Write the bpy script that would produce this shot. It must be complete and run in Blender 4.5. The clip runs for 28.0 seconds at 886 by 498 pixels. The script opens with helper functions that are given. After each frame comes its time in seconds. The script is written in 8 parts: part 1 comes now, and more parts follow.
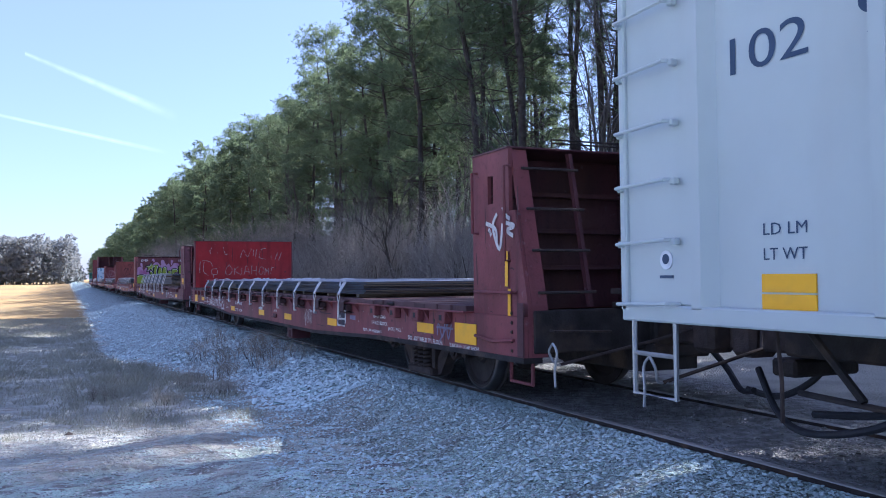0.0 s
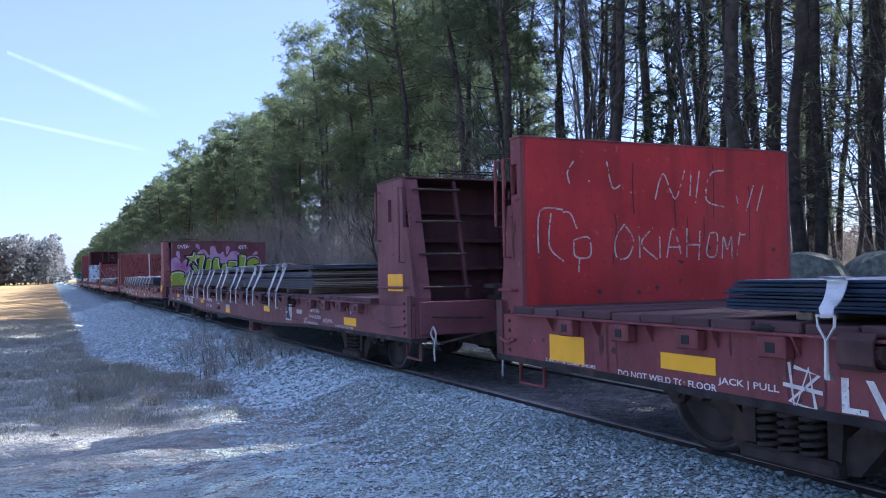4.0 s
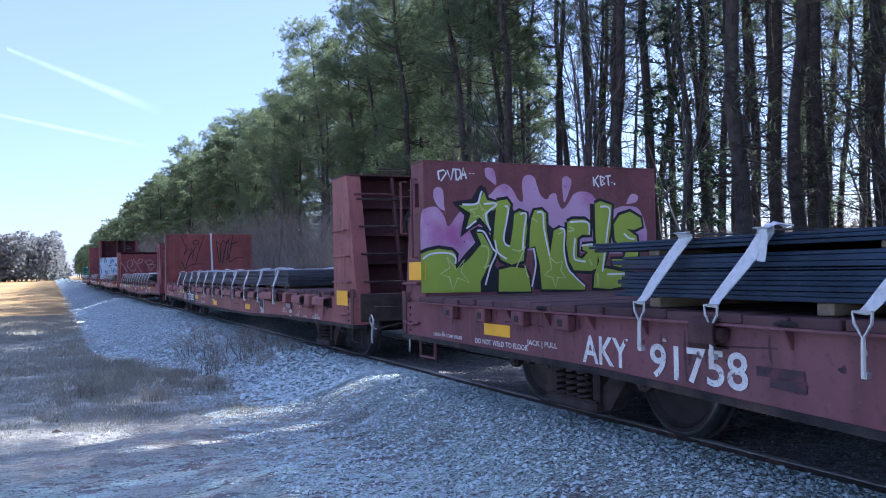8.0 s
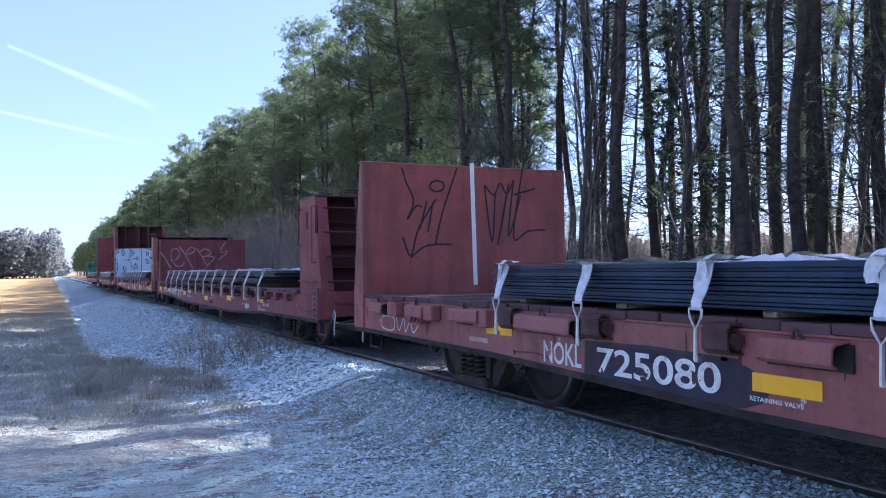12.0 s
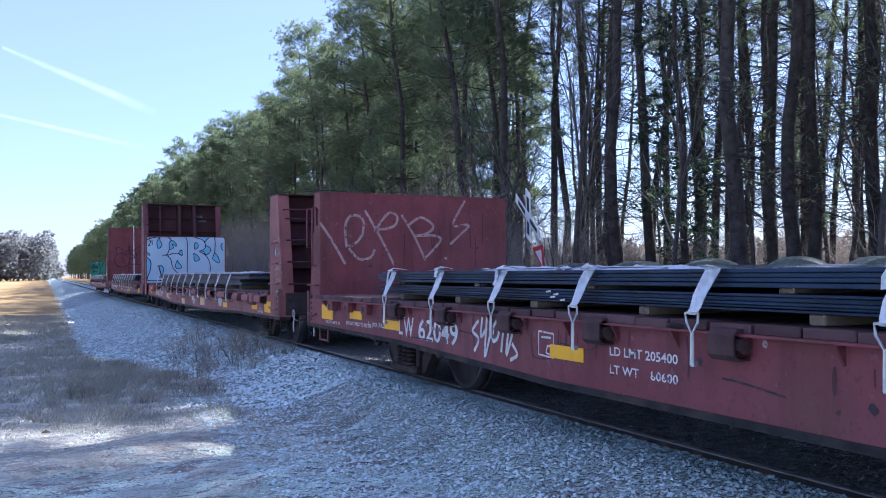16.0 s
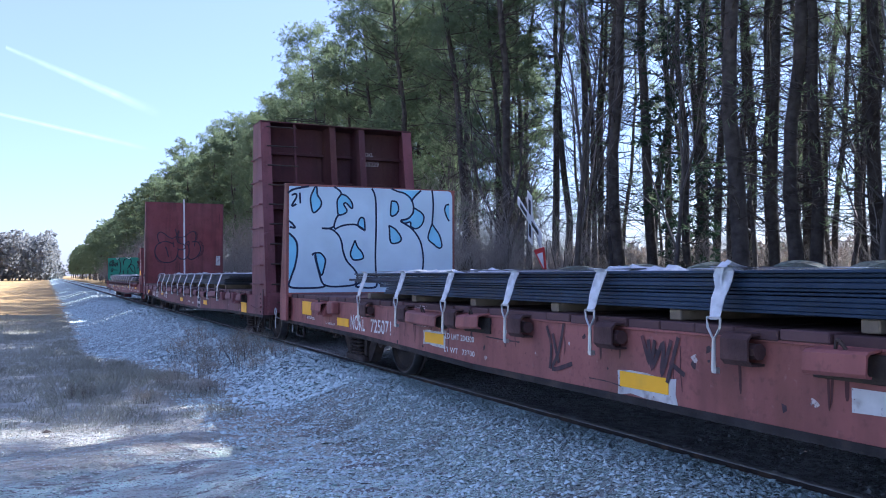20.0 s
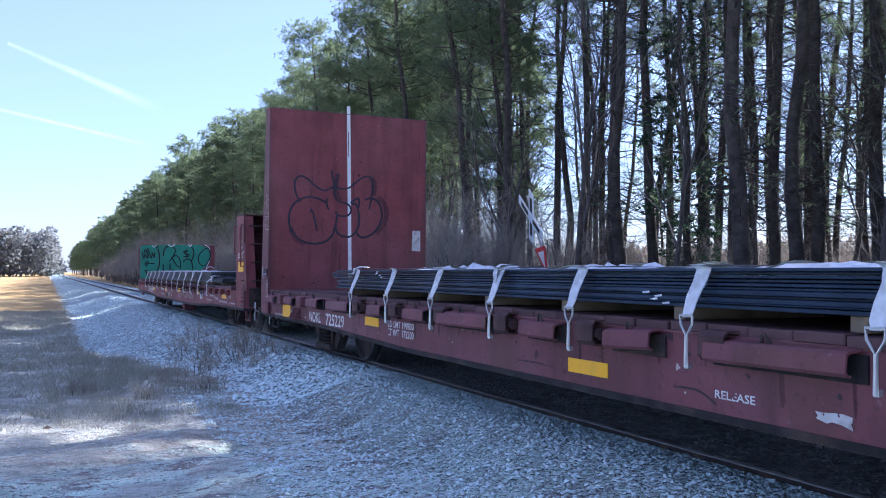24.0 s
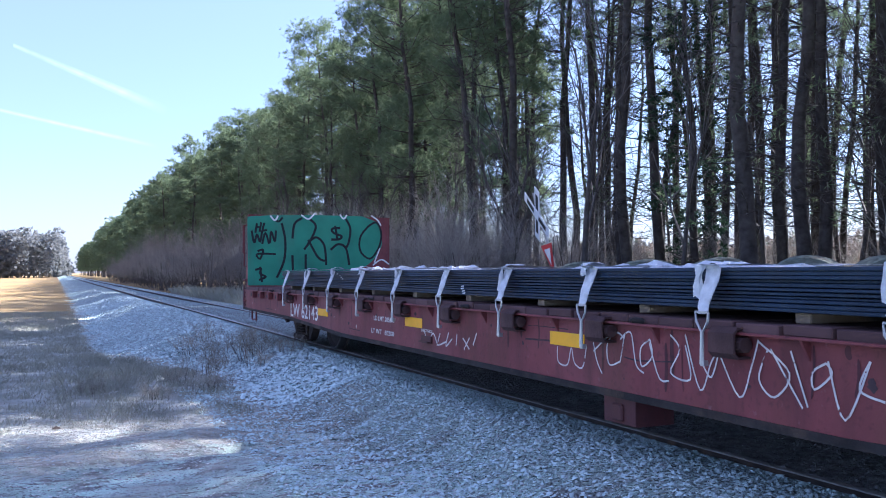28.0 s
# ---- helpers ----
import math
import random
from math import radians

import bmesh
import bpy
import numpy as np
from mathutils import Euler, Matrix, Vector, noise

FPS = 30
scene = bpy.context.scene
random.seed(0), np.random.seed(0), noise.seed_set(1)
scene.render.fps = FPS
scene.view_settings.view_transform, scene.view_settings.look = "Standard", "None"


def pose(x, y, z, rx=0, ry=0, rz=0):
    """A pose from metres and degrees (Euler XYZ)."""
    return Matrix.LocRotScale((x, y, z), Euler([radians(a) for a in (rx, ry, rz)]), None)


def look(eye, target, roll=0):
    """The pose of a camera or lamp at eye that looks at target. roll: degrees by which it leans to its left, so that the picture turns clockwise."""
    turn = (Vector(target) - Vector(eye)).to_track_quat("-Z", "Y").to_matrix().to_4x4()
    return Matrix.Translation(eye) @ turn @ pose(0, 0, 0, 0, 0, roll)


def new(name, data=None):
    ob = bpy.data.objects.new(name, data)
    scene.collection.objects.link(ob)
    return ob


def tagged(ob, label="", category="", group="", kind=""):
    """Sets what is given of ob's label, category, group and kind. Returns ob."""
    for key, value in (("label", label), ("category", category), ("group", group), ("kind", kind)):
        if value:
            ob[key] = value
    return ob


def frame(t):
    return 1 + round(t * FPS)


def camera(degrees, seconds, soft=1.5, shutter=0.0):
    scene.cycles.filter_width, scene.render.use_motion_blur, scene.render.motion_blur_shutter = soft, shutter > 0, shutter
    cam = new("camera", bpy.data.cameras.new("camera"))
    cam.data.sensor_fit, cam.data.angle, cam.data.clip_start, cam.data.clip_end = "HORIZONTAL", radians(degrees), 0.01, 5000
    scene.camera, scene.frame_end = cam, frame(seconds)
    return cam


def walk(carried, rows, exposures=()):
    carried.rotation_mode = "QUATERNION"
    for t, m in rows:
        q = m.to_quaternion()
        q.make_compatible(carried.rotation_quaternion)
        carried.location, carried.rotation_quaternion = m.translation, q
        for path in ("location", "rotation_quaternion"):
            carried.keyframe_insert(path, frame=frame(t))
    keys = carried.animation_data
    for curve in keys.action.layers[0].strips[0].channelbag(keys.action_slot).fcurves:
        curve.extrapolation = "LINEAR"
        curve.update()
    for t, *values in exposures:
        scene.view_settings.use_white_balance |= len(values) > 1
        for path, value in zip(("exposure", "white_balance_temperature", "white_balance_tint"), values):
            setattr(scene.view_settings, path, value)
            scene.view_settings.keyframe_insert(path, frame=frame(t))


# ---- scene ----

import itertools

# ---------------------------------------------------------------- camera
# The track runs along +y; rail tops lie at z = 0, the camera stands west of it and turns a little in the hand.
EYE = Vector((0.0, 0.0, 1.18))
cam = camera(54.63, 28.0, soft=1.0)
TURNS = [
    (0, 23.673, 1.805, -0.535), (0.5, 23.764, 1.689, -0.669), (1, 23.891, 1.675, -0.746), (1.5, 24.054, 1.830, -0.797),
    (2, 24.255, 2.000, -0.832), (2.5, 24.420, 2.121, -0.818), (3, 24.552, 1.961, -0.812), (3.5, 24.592, 1.770, -0.875),
    (5.5, 24.279, 1.390, -1.189), (6, 24.249, 1.342, -1.259), (6.5, 24.279, 1.284, -1.281), (7, 24.345, 1.257, -1.253),
    (7.5, 24.432, 1.254, -1.193), (8, 24.493, 1.334, -1.085), (8.5, 24.509, 1.298, -1.037), (9, 24.493, 1.486, -0.559),
    (9.5, 24.452, 1.574, -0.276), (10, 24.481, 1.542, -0.376), (10.5, 24.558, 1.564, -0.511), (11, 24.650, 1.571, -0.558),
    (11.5, 24.658, 1.512, -0.488), (12, 24.575, 1.415, -0.492), (12.5, 24.503, 1.597, -0.334), (14.5, 24.525, 1.776, -0.301),
    (15, 24.591, 1.766, -0.361), (15.5, 24.731, 1.702, -0.360), (16, 24.914, 1.662, -0.325), (16.5, 25.010, 1.650, -0.286),
    (17, 24.994, 1.688, -0.264), (17.5, 24.900, 1.691, -0.341), (18, 24.779, 1.765, -0.280), (18.5, 24.810, 1.943, 0.258),
    (19, 24.743, 2.016, 0.278), (19.5, 24.771, 1.864, 0.096), (20, 24.806, 1.799, -0.007), (20.5, 24.816, 1.772, -0.023),
    (21, 24.841, 1.818, 0.061), (21.5, 24.848, 1.855, 0.168), (23.5, 24.799, 1.685, 0.342), (24, 24.746, 1.671, 0.294),
    (24.5, 24.675, 1.535, 0.233), (25, 24.594, 1.413, 0.122), (25.5, 24.507, 1.472, 0.214), (26, 24.440, 1.419, -0.026),
    (26.5, 24.386, 1.408, -0.281), (27, 24.333, 1.553, -0.258), (27.5, 24.283, 1.552, -0.243), (28, 24.335, 1.537, -0.164),
]


def aim(yaw, pitch, roll):
    a, b = radians(yaw), radians(pitch)
    way = Vector((math.sin(a) * math.cos(b), math.cos(a) * math.cos(b), math.sin(b)))
    return look(EYE, EYE + way, roll)


walk(cam, [(t, aim(a, b, c)) for t, a, b, c in TURNS], [(t, 1.59 + e, 4740 + (130 if 25.5 < t < 27.5 else 0), 16 + (4 if 25.5 < t < 27.5 else 0)) for t, e in ((0.0, -0.05), (1.2, -0.10), (3.0, -0.10), (8.0, 0), (9.0, 0.08), (11.0, 0), (16.5, 0.03), (18.0, 0.2), (19.5, 0.03), (24.0, 0.08), (25.2, 0.22), (26.0, 0.34), (27.0, 0.30), (28.0, 0.10))])


ROLLED = [-76.61, -66.93, -57.25, -47.58, -37.96, -28.4, -18.9, -9.44, -0.0, 9.44, 18.9, 28.4, 37.88, 47.31, 56.76, 66.47, 76.39]  # metres rolled every two seconds from -2 s to 30 s, counted from 14 s


def gone(t):
    """How far the train has rolled towards -y at t seconds, counted from 14 s."""
    i = min(max(int((t + 2) // 2), 1), len(ROLLED) - 3)
    u = (t + 2) / 2 - i
    a, b, c, d = ROLLED[i - 1:i + 3]
    return 0.5 * (2 * b + (c - a) * u + (2 * a - 5 * b + 4 * c - d) * u * u + (3 * b - 3 * c + d - a) * u ** 3)


# The places along the train were paced out car by car; each pace mark is true but for a slip that grows along the train.
PACES = [-60, -50, -40, -30, -20, -10, 0, 10, 20, 30, 40, 50, 60, 70, 80]
SLIPS = [-0.96, -0.74, -0.63, -0.58, -0.52, -0.42, -0.21, 0.14, 0.62, 1.23, 1.82, 2.22, 2.35, 2.33, 2.33]


def along(y):
    """The true place of a pace mark."""
    return y + float(np.interp(y, PACES, SLIPS))


# ---------------------------------------------------------------- light
SUN_AZ, SUN_EL = radians(80), radians(39.5)  # azimuth from +y towards +x
world = bpy.data.worlds.new("sky")
scene.world = world
world.use_nodes = True
wn, wl = world.node_tree.nodes, world.node_tree.links
sky = wn.new("ShaderNodeTexSky")
sky.sky_type, sky.sun_disc = "NISHITA", False
sky.sun_elevation, sky.sun_rotation = SUN_EL, SUN_AZ
sky.air_density, sky.dust_density, sky.ozone_density = 1.0, 0.9, 2.0
haze_fill = wn.new("ShaderNodeMix")  # even glow added over the whole sky, as of thin haze, to fill the shade
haze_fill.data_type, haze_fill.blend_type = "RGBA", "ADD"
haze_fill.inputs[0].default_value = 1.0
haze_fill.inputs[7].default_value = (2.3, 1.85, 2.1, 1)
wl.new(sky.outputs[0], haze_fill.inputs[6])
wl.new(haze_fill.outputs[2], wn["Background"].inputs[0])
wn["Background"].inputs[1].default_value = 0.052
sun_data = bpy.data.lights.new("sun", "SUN")
sun_data.energy, sun_data.angle, sun_data.color = 8.0, radians(0.53), (1.0, 0.83, 0.63)
sun = new("sun", sun_data)
to_sun = Vector((math.sin(SUN_AZ) * math.cos(SUN_EL), math.cos(SUN_AZ) * math.cos(SUN_EL), math.sin(SUN_EL)))
sun.matrix_world = look(to_sun * 60, (0, 0, 0))


# ---------------------------------------------------------------- mesh helpers
class Shape:
    """Collects vertices and faces for one mesh."""

    def __init__(self):
        self.v, self.f = [], []

    def add(self, vs, fs):
        n = len(self.v)
        self.v.extend(vs)
        self.f.extend([tuple(i + n for i in f) for f in fs])
        return self

    def box(self, x0, x1, y0, y1, z0, z1, c=0.0):
        x0, x1, y0, y1, z0, z1 = min(x0, x1), max(x0, x1), min(y0, y1), max(y0, y1), min(z0, z1), max(z0, z1)
        c = min(c, (x1 - x0) * 0.45, (y1 - y0) * 0.45, (z1 - z0) * 0.45)
        if c <= 0:
            vs = [(x, y, z) for x in (x0, x1) for y in (y0, y1) for z in (z0, z1)]
            return self.add(vs, [(0, 1, 3, 2), (4, 6, 7, 5), (0, 4, 5, 1), (2, 3, 7, 6), (0, 2, 6, 4), (1, 5, 7, 3)])
        lo, hi, vs, index = (x0, y0, z0), (x1, y1, z1), [], {}
        for k in range(8):
            s = (k & 1, k >> 1 & 1, k >> 2 & 1)
            for a in range(3):
                p = [(hi[i] if s[i] else lo[i]) if i == a else (hi[i] - c if s[i] else lo[i] + c) for i in range(3)]
                index[k, a] = len(vs)
                vs.append(tuple(p))
        fs = []
        for a in range(3):
            b, d = (a + 1) % 3, (a + 2) % 3
            for s in (0, 1):
                k = s << a
                q = [index[k, a], index[k | 1 << b, a], index[k | 1 << b | 1 << d, a], index[k | 1 << d, a]]
                fs.append(tuple(q if s else q[::-1]))
            for s in (0, 1):
                for t in (0, 1):
                    k = s << b | t << d
                    q = [index[k, b], index[k | 1 << a, b], index[k | 1 << a, d], index[k, d]]
                    fs.append(tuple(q if s != t else q[::-1]))
        for k in range(8):
            q = [index[k, 0], index[k, 1], index[k, 2]]
            fs.append(tuple(q if bin(k).count("1") % 2 else q[::-1]))
        return self.add(vs, fs)

    def prism(self, pts, axis, a, b):
        """An outline pulled along an axis. For x the outline is (y, z), for y (x, z), for z (x, y)."""
        n = len(pts)
        place = {"x": lambda p, s: (s, p[0], p[1]), "y": lambda p, s: (p[0], s, p[1]), "z": lambda p, s: (p[0], p[1], s)}[axis]
        vs = [place(p, a) for p in pts] + [place(p, b) for p in pts]
        fs = [tuple(range(n))[::-1], tuple(range(n, 2 * n))] + [(i, (i + 1) % n, n + (i + 1) % n, n + i) for i in range(n)]
        return self.add(vs, fs)

    def tube(self, pts, r, n=6, caps=True):
        pts = [Vector(p) for p in pts]
        rs = r if isinstance(r, (list, tuple)) else [r] * len(pts)
        vs, fs = [], []
        side = None
        for i, p in enumerate(pts):
            d = (pts[min(i + 1, len(pts) - 1)] - pts[max(i - 1, 0)]).normalized()
            if side is None:
                side = d.cross(Vector((0.3, 0.5, 0.8) if abs(d.z) < 0.9 else (1, 0.1, 0))).normalized()
            side = (side - d * side.dot(d)).normalized()
            up = d.cross(side)
            for k in range(n):
                a = 2 * math.pi * k / n
                vs.append(tuple(p + (side * math.cos(a) + up * math.sin(a)) * rs[i]))
        for i in range(len(pts) - 1):
            for k in range(n):
                fs.append((i * n + k, i * n + (k + 1) % n, (i + 1) * n + (k + 1) % n, (i + 1) * n + k))
        if caps:
            fs += [tuple(range(n))[::-1], tuple(range((len(pts) - 1) * n, len(pts) * n))]
        return self.add(vs, fs)

    def lathe(self, prof, centre, n=24, caps=True):
        """A profile of (x, radius) turned round the x axis through centre."""
        cx, cy, cz = centre
        vs = [(cx + x, cy + r * math.cos(2 * math.pi * k / n), cz + r * math.sin(2 * math.pi * k / n)) for x, r in prof for k in range(n)]
        fs = [(i * n + k, (i + 1) * n + k, (i + 1) * n + (k + 1) % n, i * n + (k + 1) % n) for i in range(len(prof) - 1) for k in range(n)]
        if caps:
            fs += [tuple(range(n)), tuple(range((len(prof) - 1) * n, len(prof) * n))[::-1]]
        return self.add(vs, fs)

    def mesh(self, name, mat=None, smooth=False):
        me = bpy.data.meshes.new(name)
        me.from_pydata(self.v, [], self.f)
        if smooth:
            me.polygons.foreach_set("use_smooth", [True] * len(me.polygons))
        if mat:
            me.materials.append(mat)
        me.update()
        return me


def part(name, shape, material, parent, label="", smooth=False, at=None):
    """One mesh object under a thing or under a part."""
    me = shape if isinstance(shape, bpy.types.Mesh) else shape.mesh(name, material, smooth)
    ob = new(name, me)
    ob.parent = parent
    if at is not None:
        ob.matrix_basis = at
    return tagged(ob, label) if label else ob


def thing(name, m, label, category, group="", kind=""):
    ob = new(name)
    ob.matrix_basis = m
    ob.empty_display_size = 0.2
    return tagged(ob, label, category, group, kind)


def curve(pts, steps=5):
    """A smooth line through the points."""
    pts = [Vector(p) for p in pts]
    out = []
    for i in range(len(pts) - 1):
        a, b, c, d = pts[max(i - 1, 0)], pts[i], pts[i + 1], pts[min(i + 2, len(pts) - 1)]
        for k in range(steps):
            t = k / steps
            out.append(0.5 * (2 * b + (c - a) * t + (2 * a - 5 * b + 4 * c - d) * t * t + (3 * b - 3 * c + d - a) * t ** 3))
    return out + [pts[-1]]


SIDE = Matrix(((0, 0, -1, 0), (-1, 0, 0, 0), (0, 1, 0, 0), (0, 0, 0, 1)))  # drawing plane on a car's side, seen from -x
FACE = Matrix(((1, 0, 0, 0), (0, 0, -1, 0), (0, 1, 0, 0), (0, 0, 0, 1)))  # drawing plane seen from -y


COATS = itertools.count()


def stroke(shape, pts, width, m, smooth=True, taper=False, lift=0.0):
    """A painted line of that width in the drawing plane m."""
    line = curve([(p[0], p[1], 0) for p in pts]) if smooth and len(pts) > 2 else [Vector((p[0], p[1], 0)) for p in pts]
    n, vs = len(line), []
    lift += 0.0003 * (next(COATS) % 7)
    for i, p in enumerate(line):
        d = line[min(i + 1, n - 1)] - line[max(i - 1, 0)]
        d = d.normalized() if d.length > 1e-6 else Vector((1, 0, 0))
        w = width / 2 * (1 - 0.6 * abs(2 * i / max(n - 1, 1) - 1) ** 3 if taper else 1)
        q = Vector((-d.y, d.x, 0)) * w
        for s in (q, -q):
            vs.append(tuple(m @ (p + s + Vector((0, 0, lift + 0.0008 * i / n)))))
    shape.add(vs, [(2 * i, 2 * i + 1, 2 * i + 3, 2 * i + 2) for i in range(n - 1)])


def blot(shape, pts, m, lift=0.0, smooth=True):
    """A painted patch with that outline in the drawing plane m."""
    lift += 0.0003 * (next(COATS) % 7)
    line = curve([(*p, 0) for p in pts + pts[:1]], 4)[:-1] if smooth else [Vector((*p, 0)) for p in pts]
    shape.add([tuple(m @ (p + Vector((0, 0, lift)))) for p in line], [tuple(range(len(line)))])


def letters(text, height, m, material, parent, span=None, label="", name="lettering"):
    """Words in the built-in font, cap height in metres, starting at the origin of the drawing plane m."""
    cu = bpy.data.curves.new(name, "FONT")
    cu.body, cu.size, cu.extrude, cu.resolution_u = text, height / 0.72, 0.0, 5 if height > 0.1 else 2
    cu.offset = 0.016 * height / 0.72 if material is not HOPPER_BLUE else 0.0
    ob = bpy.data.objects.new(name, cu)
    me = bpy.data.meshes.new_from_object(ob)
    bpy.data.objects.remove(ob)
    me.materials.clear()
    me.materials.append(material)
    xs = [v.co.x for v in me.vertices]
    wide = span / max(max(xs) - min(xs), 1e-6) if span else 1.0
    me.transform(m @ Matrix.Diagonal((wide, 1, 1, 1)) @ Matrix.Translation((-min(xs), 0, 0)))
    o = new(name, me)
    o.parent = parent
    return tagged(o, label) if label else o


# ---------------------------------------------------------------- materials
def mat(name, base, rough=0.75, metal=0.0, var=0.25, scale=5.0, stain=None, stain_scale=0.8, stain_amount=0.5, bump=0.15, bump_scale=60.0, streak=False, island=False, back=None, worn=None, grime=0.0):
    m = bpy.data.materials.new(name)
    m.use_nodes = True
    n, l = m.node_tree.nodes, m.node_tree.links
    b = n["Principled BSDF"]
    b.inputs["Roughness"].default_value, b.inputs["Metallic"].default_value = rough, metal
    b.inputs["Specular IOR Level"].default_value = 0.28
    tc = n.new("ShaderNodeTexCoord")
    src = tc.outputs["Object"]

    def tex(sc, detail=6.0, stretch=None):
        t = n.new("ShaderNodeTexNoise")
        t.inputs["Scale"].default_value, t.inputs["Detail"].default_value = sc, detail
        if stretch:
            mp = n.new("ShaderNodeMapping")
            mp.inputs["Scale"].default_value = stretch
            l.new(src, mp.inputs[0])
            l.new(mp.outputs[0], t.inputs["Vector"])
        else:
            l.new(src, t.inputs["Vector"])
        return t.outputs["Fac"]

    def mix(fac, a, c, kind="MIX"):
        x = n.new("ShaderNodeMix")
        x.data_type, x.blend_type = "RGBA", kind
        for sock, val in ((x.inputs[0], fac), (x.inputs[6], a), (x.inputs[7], c)):
            if isinstance(val, bpy.types.NodeSocket):
                l.new(val, sock)
            else:
                sock.default_value = (*val, 1) if isinstance(val, tuple) else val
        return x.outputs[2]

    def ramp(fac, lo, hi):
        r = n.new("ShaderNodeMapRange")
        r.inputs[1].default_value, r.inputs[2].default_value = lo, hi
        l.new(fac, r.inputs[0])
        return r.outputs[0]

    lo, hi = tuple(max(0, c * (1 - var)) for c in base), tuple(min(1, c * (1 + var)) for c in base)
    col = mix(ramp(tex(scale), 0.3, 0.7), lo, hi)
    if island:
        g = n.new("ShaderNodeNewGeometry")
        oi = n.new("ShaderNodeObjectInfo")
        ad = n.new("ShaderNodeMath")
        ad.operation = "ADD"
        l.new(g.outputs["Random Per Island"], ad.inputs[0])
        l.new(oi.outputs["Random"], ad.inputs[1])
        col = mix(ramp(ad.outputs[0], 0.0, 2.0), mix(0.55 if island is True else island, col, (0, 0, 0)), mix(0.3, col, tuple(min(1, c * 2.2 + 0.02) for c in base)))
    if stain:
        fac = ramp(tex(stain_scale, 8.0, (1, 1, 0.25) if streak else None), 0.52, 0.68)
        sc = n.new("ShaderNodeMath")
        sc.operation = "MULTIPLY"
        sc.inputs[1].default_value = stain_amount
        l.new(fac, sc.inputs[0])
        col = mix(sc.outputs[0], col, stain)
    if grime:
        # sun-faded fields, sooty runs and fine dirt over the paint
        def weigh(fac, k):
            w = n.new("ShaderNodeMath")
            w.operation = "MULTIPLY"
            w.inputs[1].default_value = k
            l.new(fac, w.inputs[0])
            return w.outputs[0]

        col = mix(weigh(ramp(tex(0.55, 5.0), 0.45, 0.72), 0.30), col, tuple(c * 0.75 + 0.09 for c in base))
        col = mix(weigh(ramp(tex(5.0, 9.0, (1, 1, 0.12)), 0.50, 0.72), grime), col, tuple(c * 0.35 + 0.008 for c in base))
        col = mix(weigh(ramp(tex(26.0, 6.0), 0.56, 0.70), grime * 0.8), col, tuple(c * 0.4 + 0.01 for c in base))
        col = mix(weigh(ramp(tex(15.0, 8.0), 0.66, 0.74), 0.5), col, tuple(c * 0.8 + 0.10 for c in base))
    l.new(col, b.inputs["Base Color"])
    if bump:
        bp = n.new("ShaderNodeBump")
        bp.inputs["Strength"].default_value, bp.inputs["Distance"].default_value = bump, 0.02
        l.new(tex(bump_scale, 4.0), bp.inputs["Height"])
        l.new(bp.outputs[0], b.inputs["Normal"])
    if worn:
        # flaked away down to what lies beneath
        hole, ms = n.new("ShaderNodeBsdfTransparent"), n.new("ShaderNodeMixShader")
        top = n.new("ShaderNodeMath")
        top.operation = "MAXIMUM"
        l.new(ramp(tex(worn[0], 8.0), worn[1], worn[1] + 0.05), top.inputs[0])
        l.new(ramp(tex(worn[0] * 6, 3.0), worn[1] + 0.04, worn[1] + 0.10), top.inputs[1])
        l.new(top.outputs[0], ms.inputs[0])
        l.new(b.outputs[0], ms.inputs[1])
        l.new(hole.outputs[0], ms.inputs[2])
        l.new(ms.outputs[0], n["Material Output"].inputs[0])
    if back:
        tr = n.new("ShaderNodeBsdfTranslucent")
        tr.inputs[0].default_value = (*back, 1)
        ms = n.new("ShaderNodeMixShader")
        ms.inputs[0].default_value = 0.45
        l.new(b.outputs[0], ms.inputs[1])
        l.new(tr.outputs[0], ms.inputs[2])
        l.new(ms.outputs[0], n["Material Output"].inputs[0])
    return m


def paint(name, base, rust=(0.10, 0.045, 0.03), amount=0.55):
    return mat(name, base, 0.65, 0, 0.18, 2.5, rust, 1.6, amount, 0.12, 40, streak=True, grime=0.55)


MAROON = paint("maroon_paint", (0.19, 0.052, 0.056))
MAROON_DARK = paint("dark_maroon", (0.080, 0.026, 0.031))
PLUM = paint("plum_paint", (0.165, 0.060, 0.068))
BRICK_RED = paint("brick_red_paint", (0.27, 0.100, 0.088))
BRIGHT_RED = paint("bright_red_paint", (0.36, 0.026, 0.028), (0.2, 0.03, 0.03), 0.3)
RUST_RED = paint("rust_red_paint", (0.25, 0.072, 0.060))
GRIME = mat("grimy_steel", (0.035, 0.030, 0.029), 0.8, 0.2, 0.4, 6, (0.10, 0.065, 0.045), 3, 0.6, 0.3, 50)
RUSTY = mat("rusty_cast_steel", (0.056, 0.042, 0.038), 0.85, 0.1, 0.35, 8, (0.10, 0.062, 0.045), 4, 0.5, 0.35, 60)
TREAD = mat("worn_wheel_steel", (0.16, 0.15, 0.15), 0.35, 0.9, 0.2, 9, bump=0.05)
RAIL_SIDE = mat("rusty_rail_steel", (0.036, 0.030, 0.028), 0.7, 0.5, 0.3, 9, (0.13, 0.08, 0.05), 5, 0.5, 0.2, 60)
RAIL_TOP = mat("pale_rail_head", (0.40, 0.38, 0.35), 0.5, 0.35, 0.1, 12, bump=0.03)
YELLOW = mat("yellow_reflective_sheet", (0.88, 0.46, 0.010), 0.5, 0, 0.06, 6, (0.55, 0.30, 0.05), 6, 0.35, 0.03)
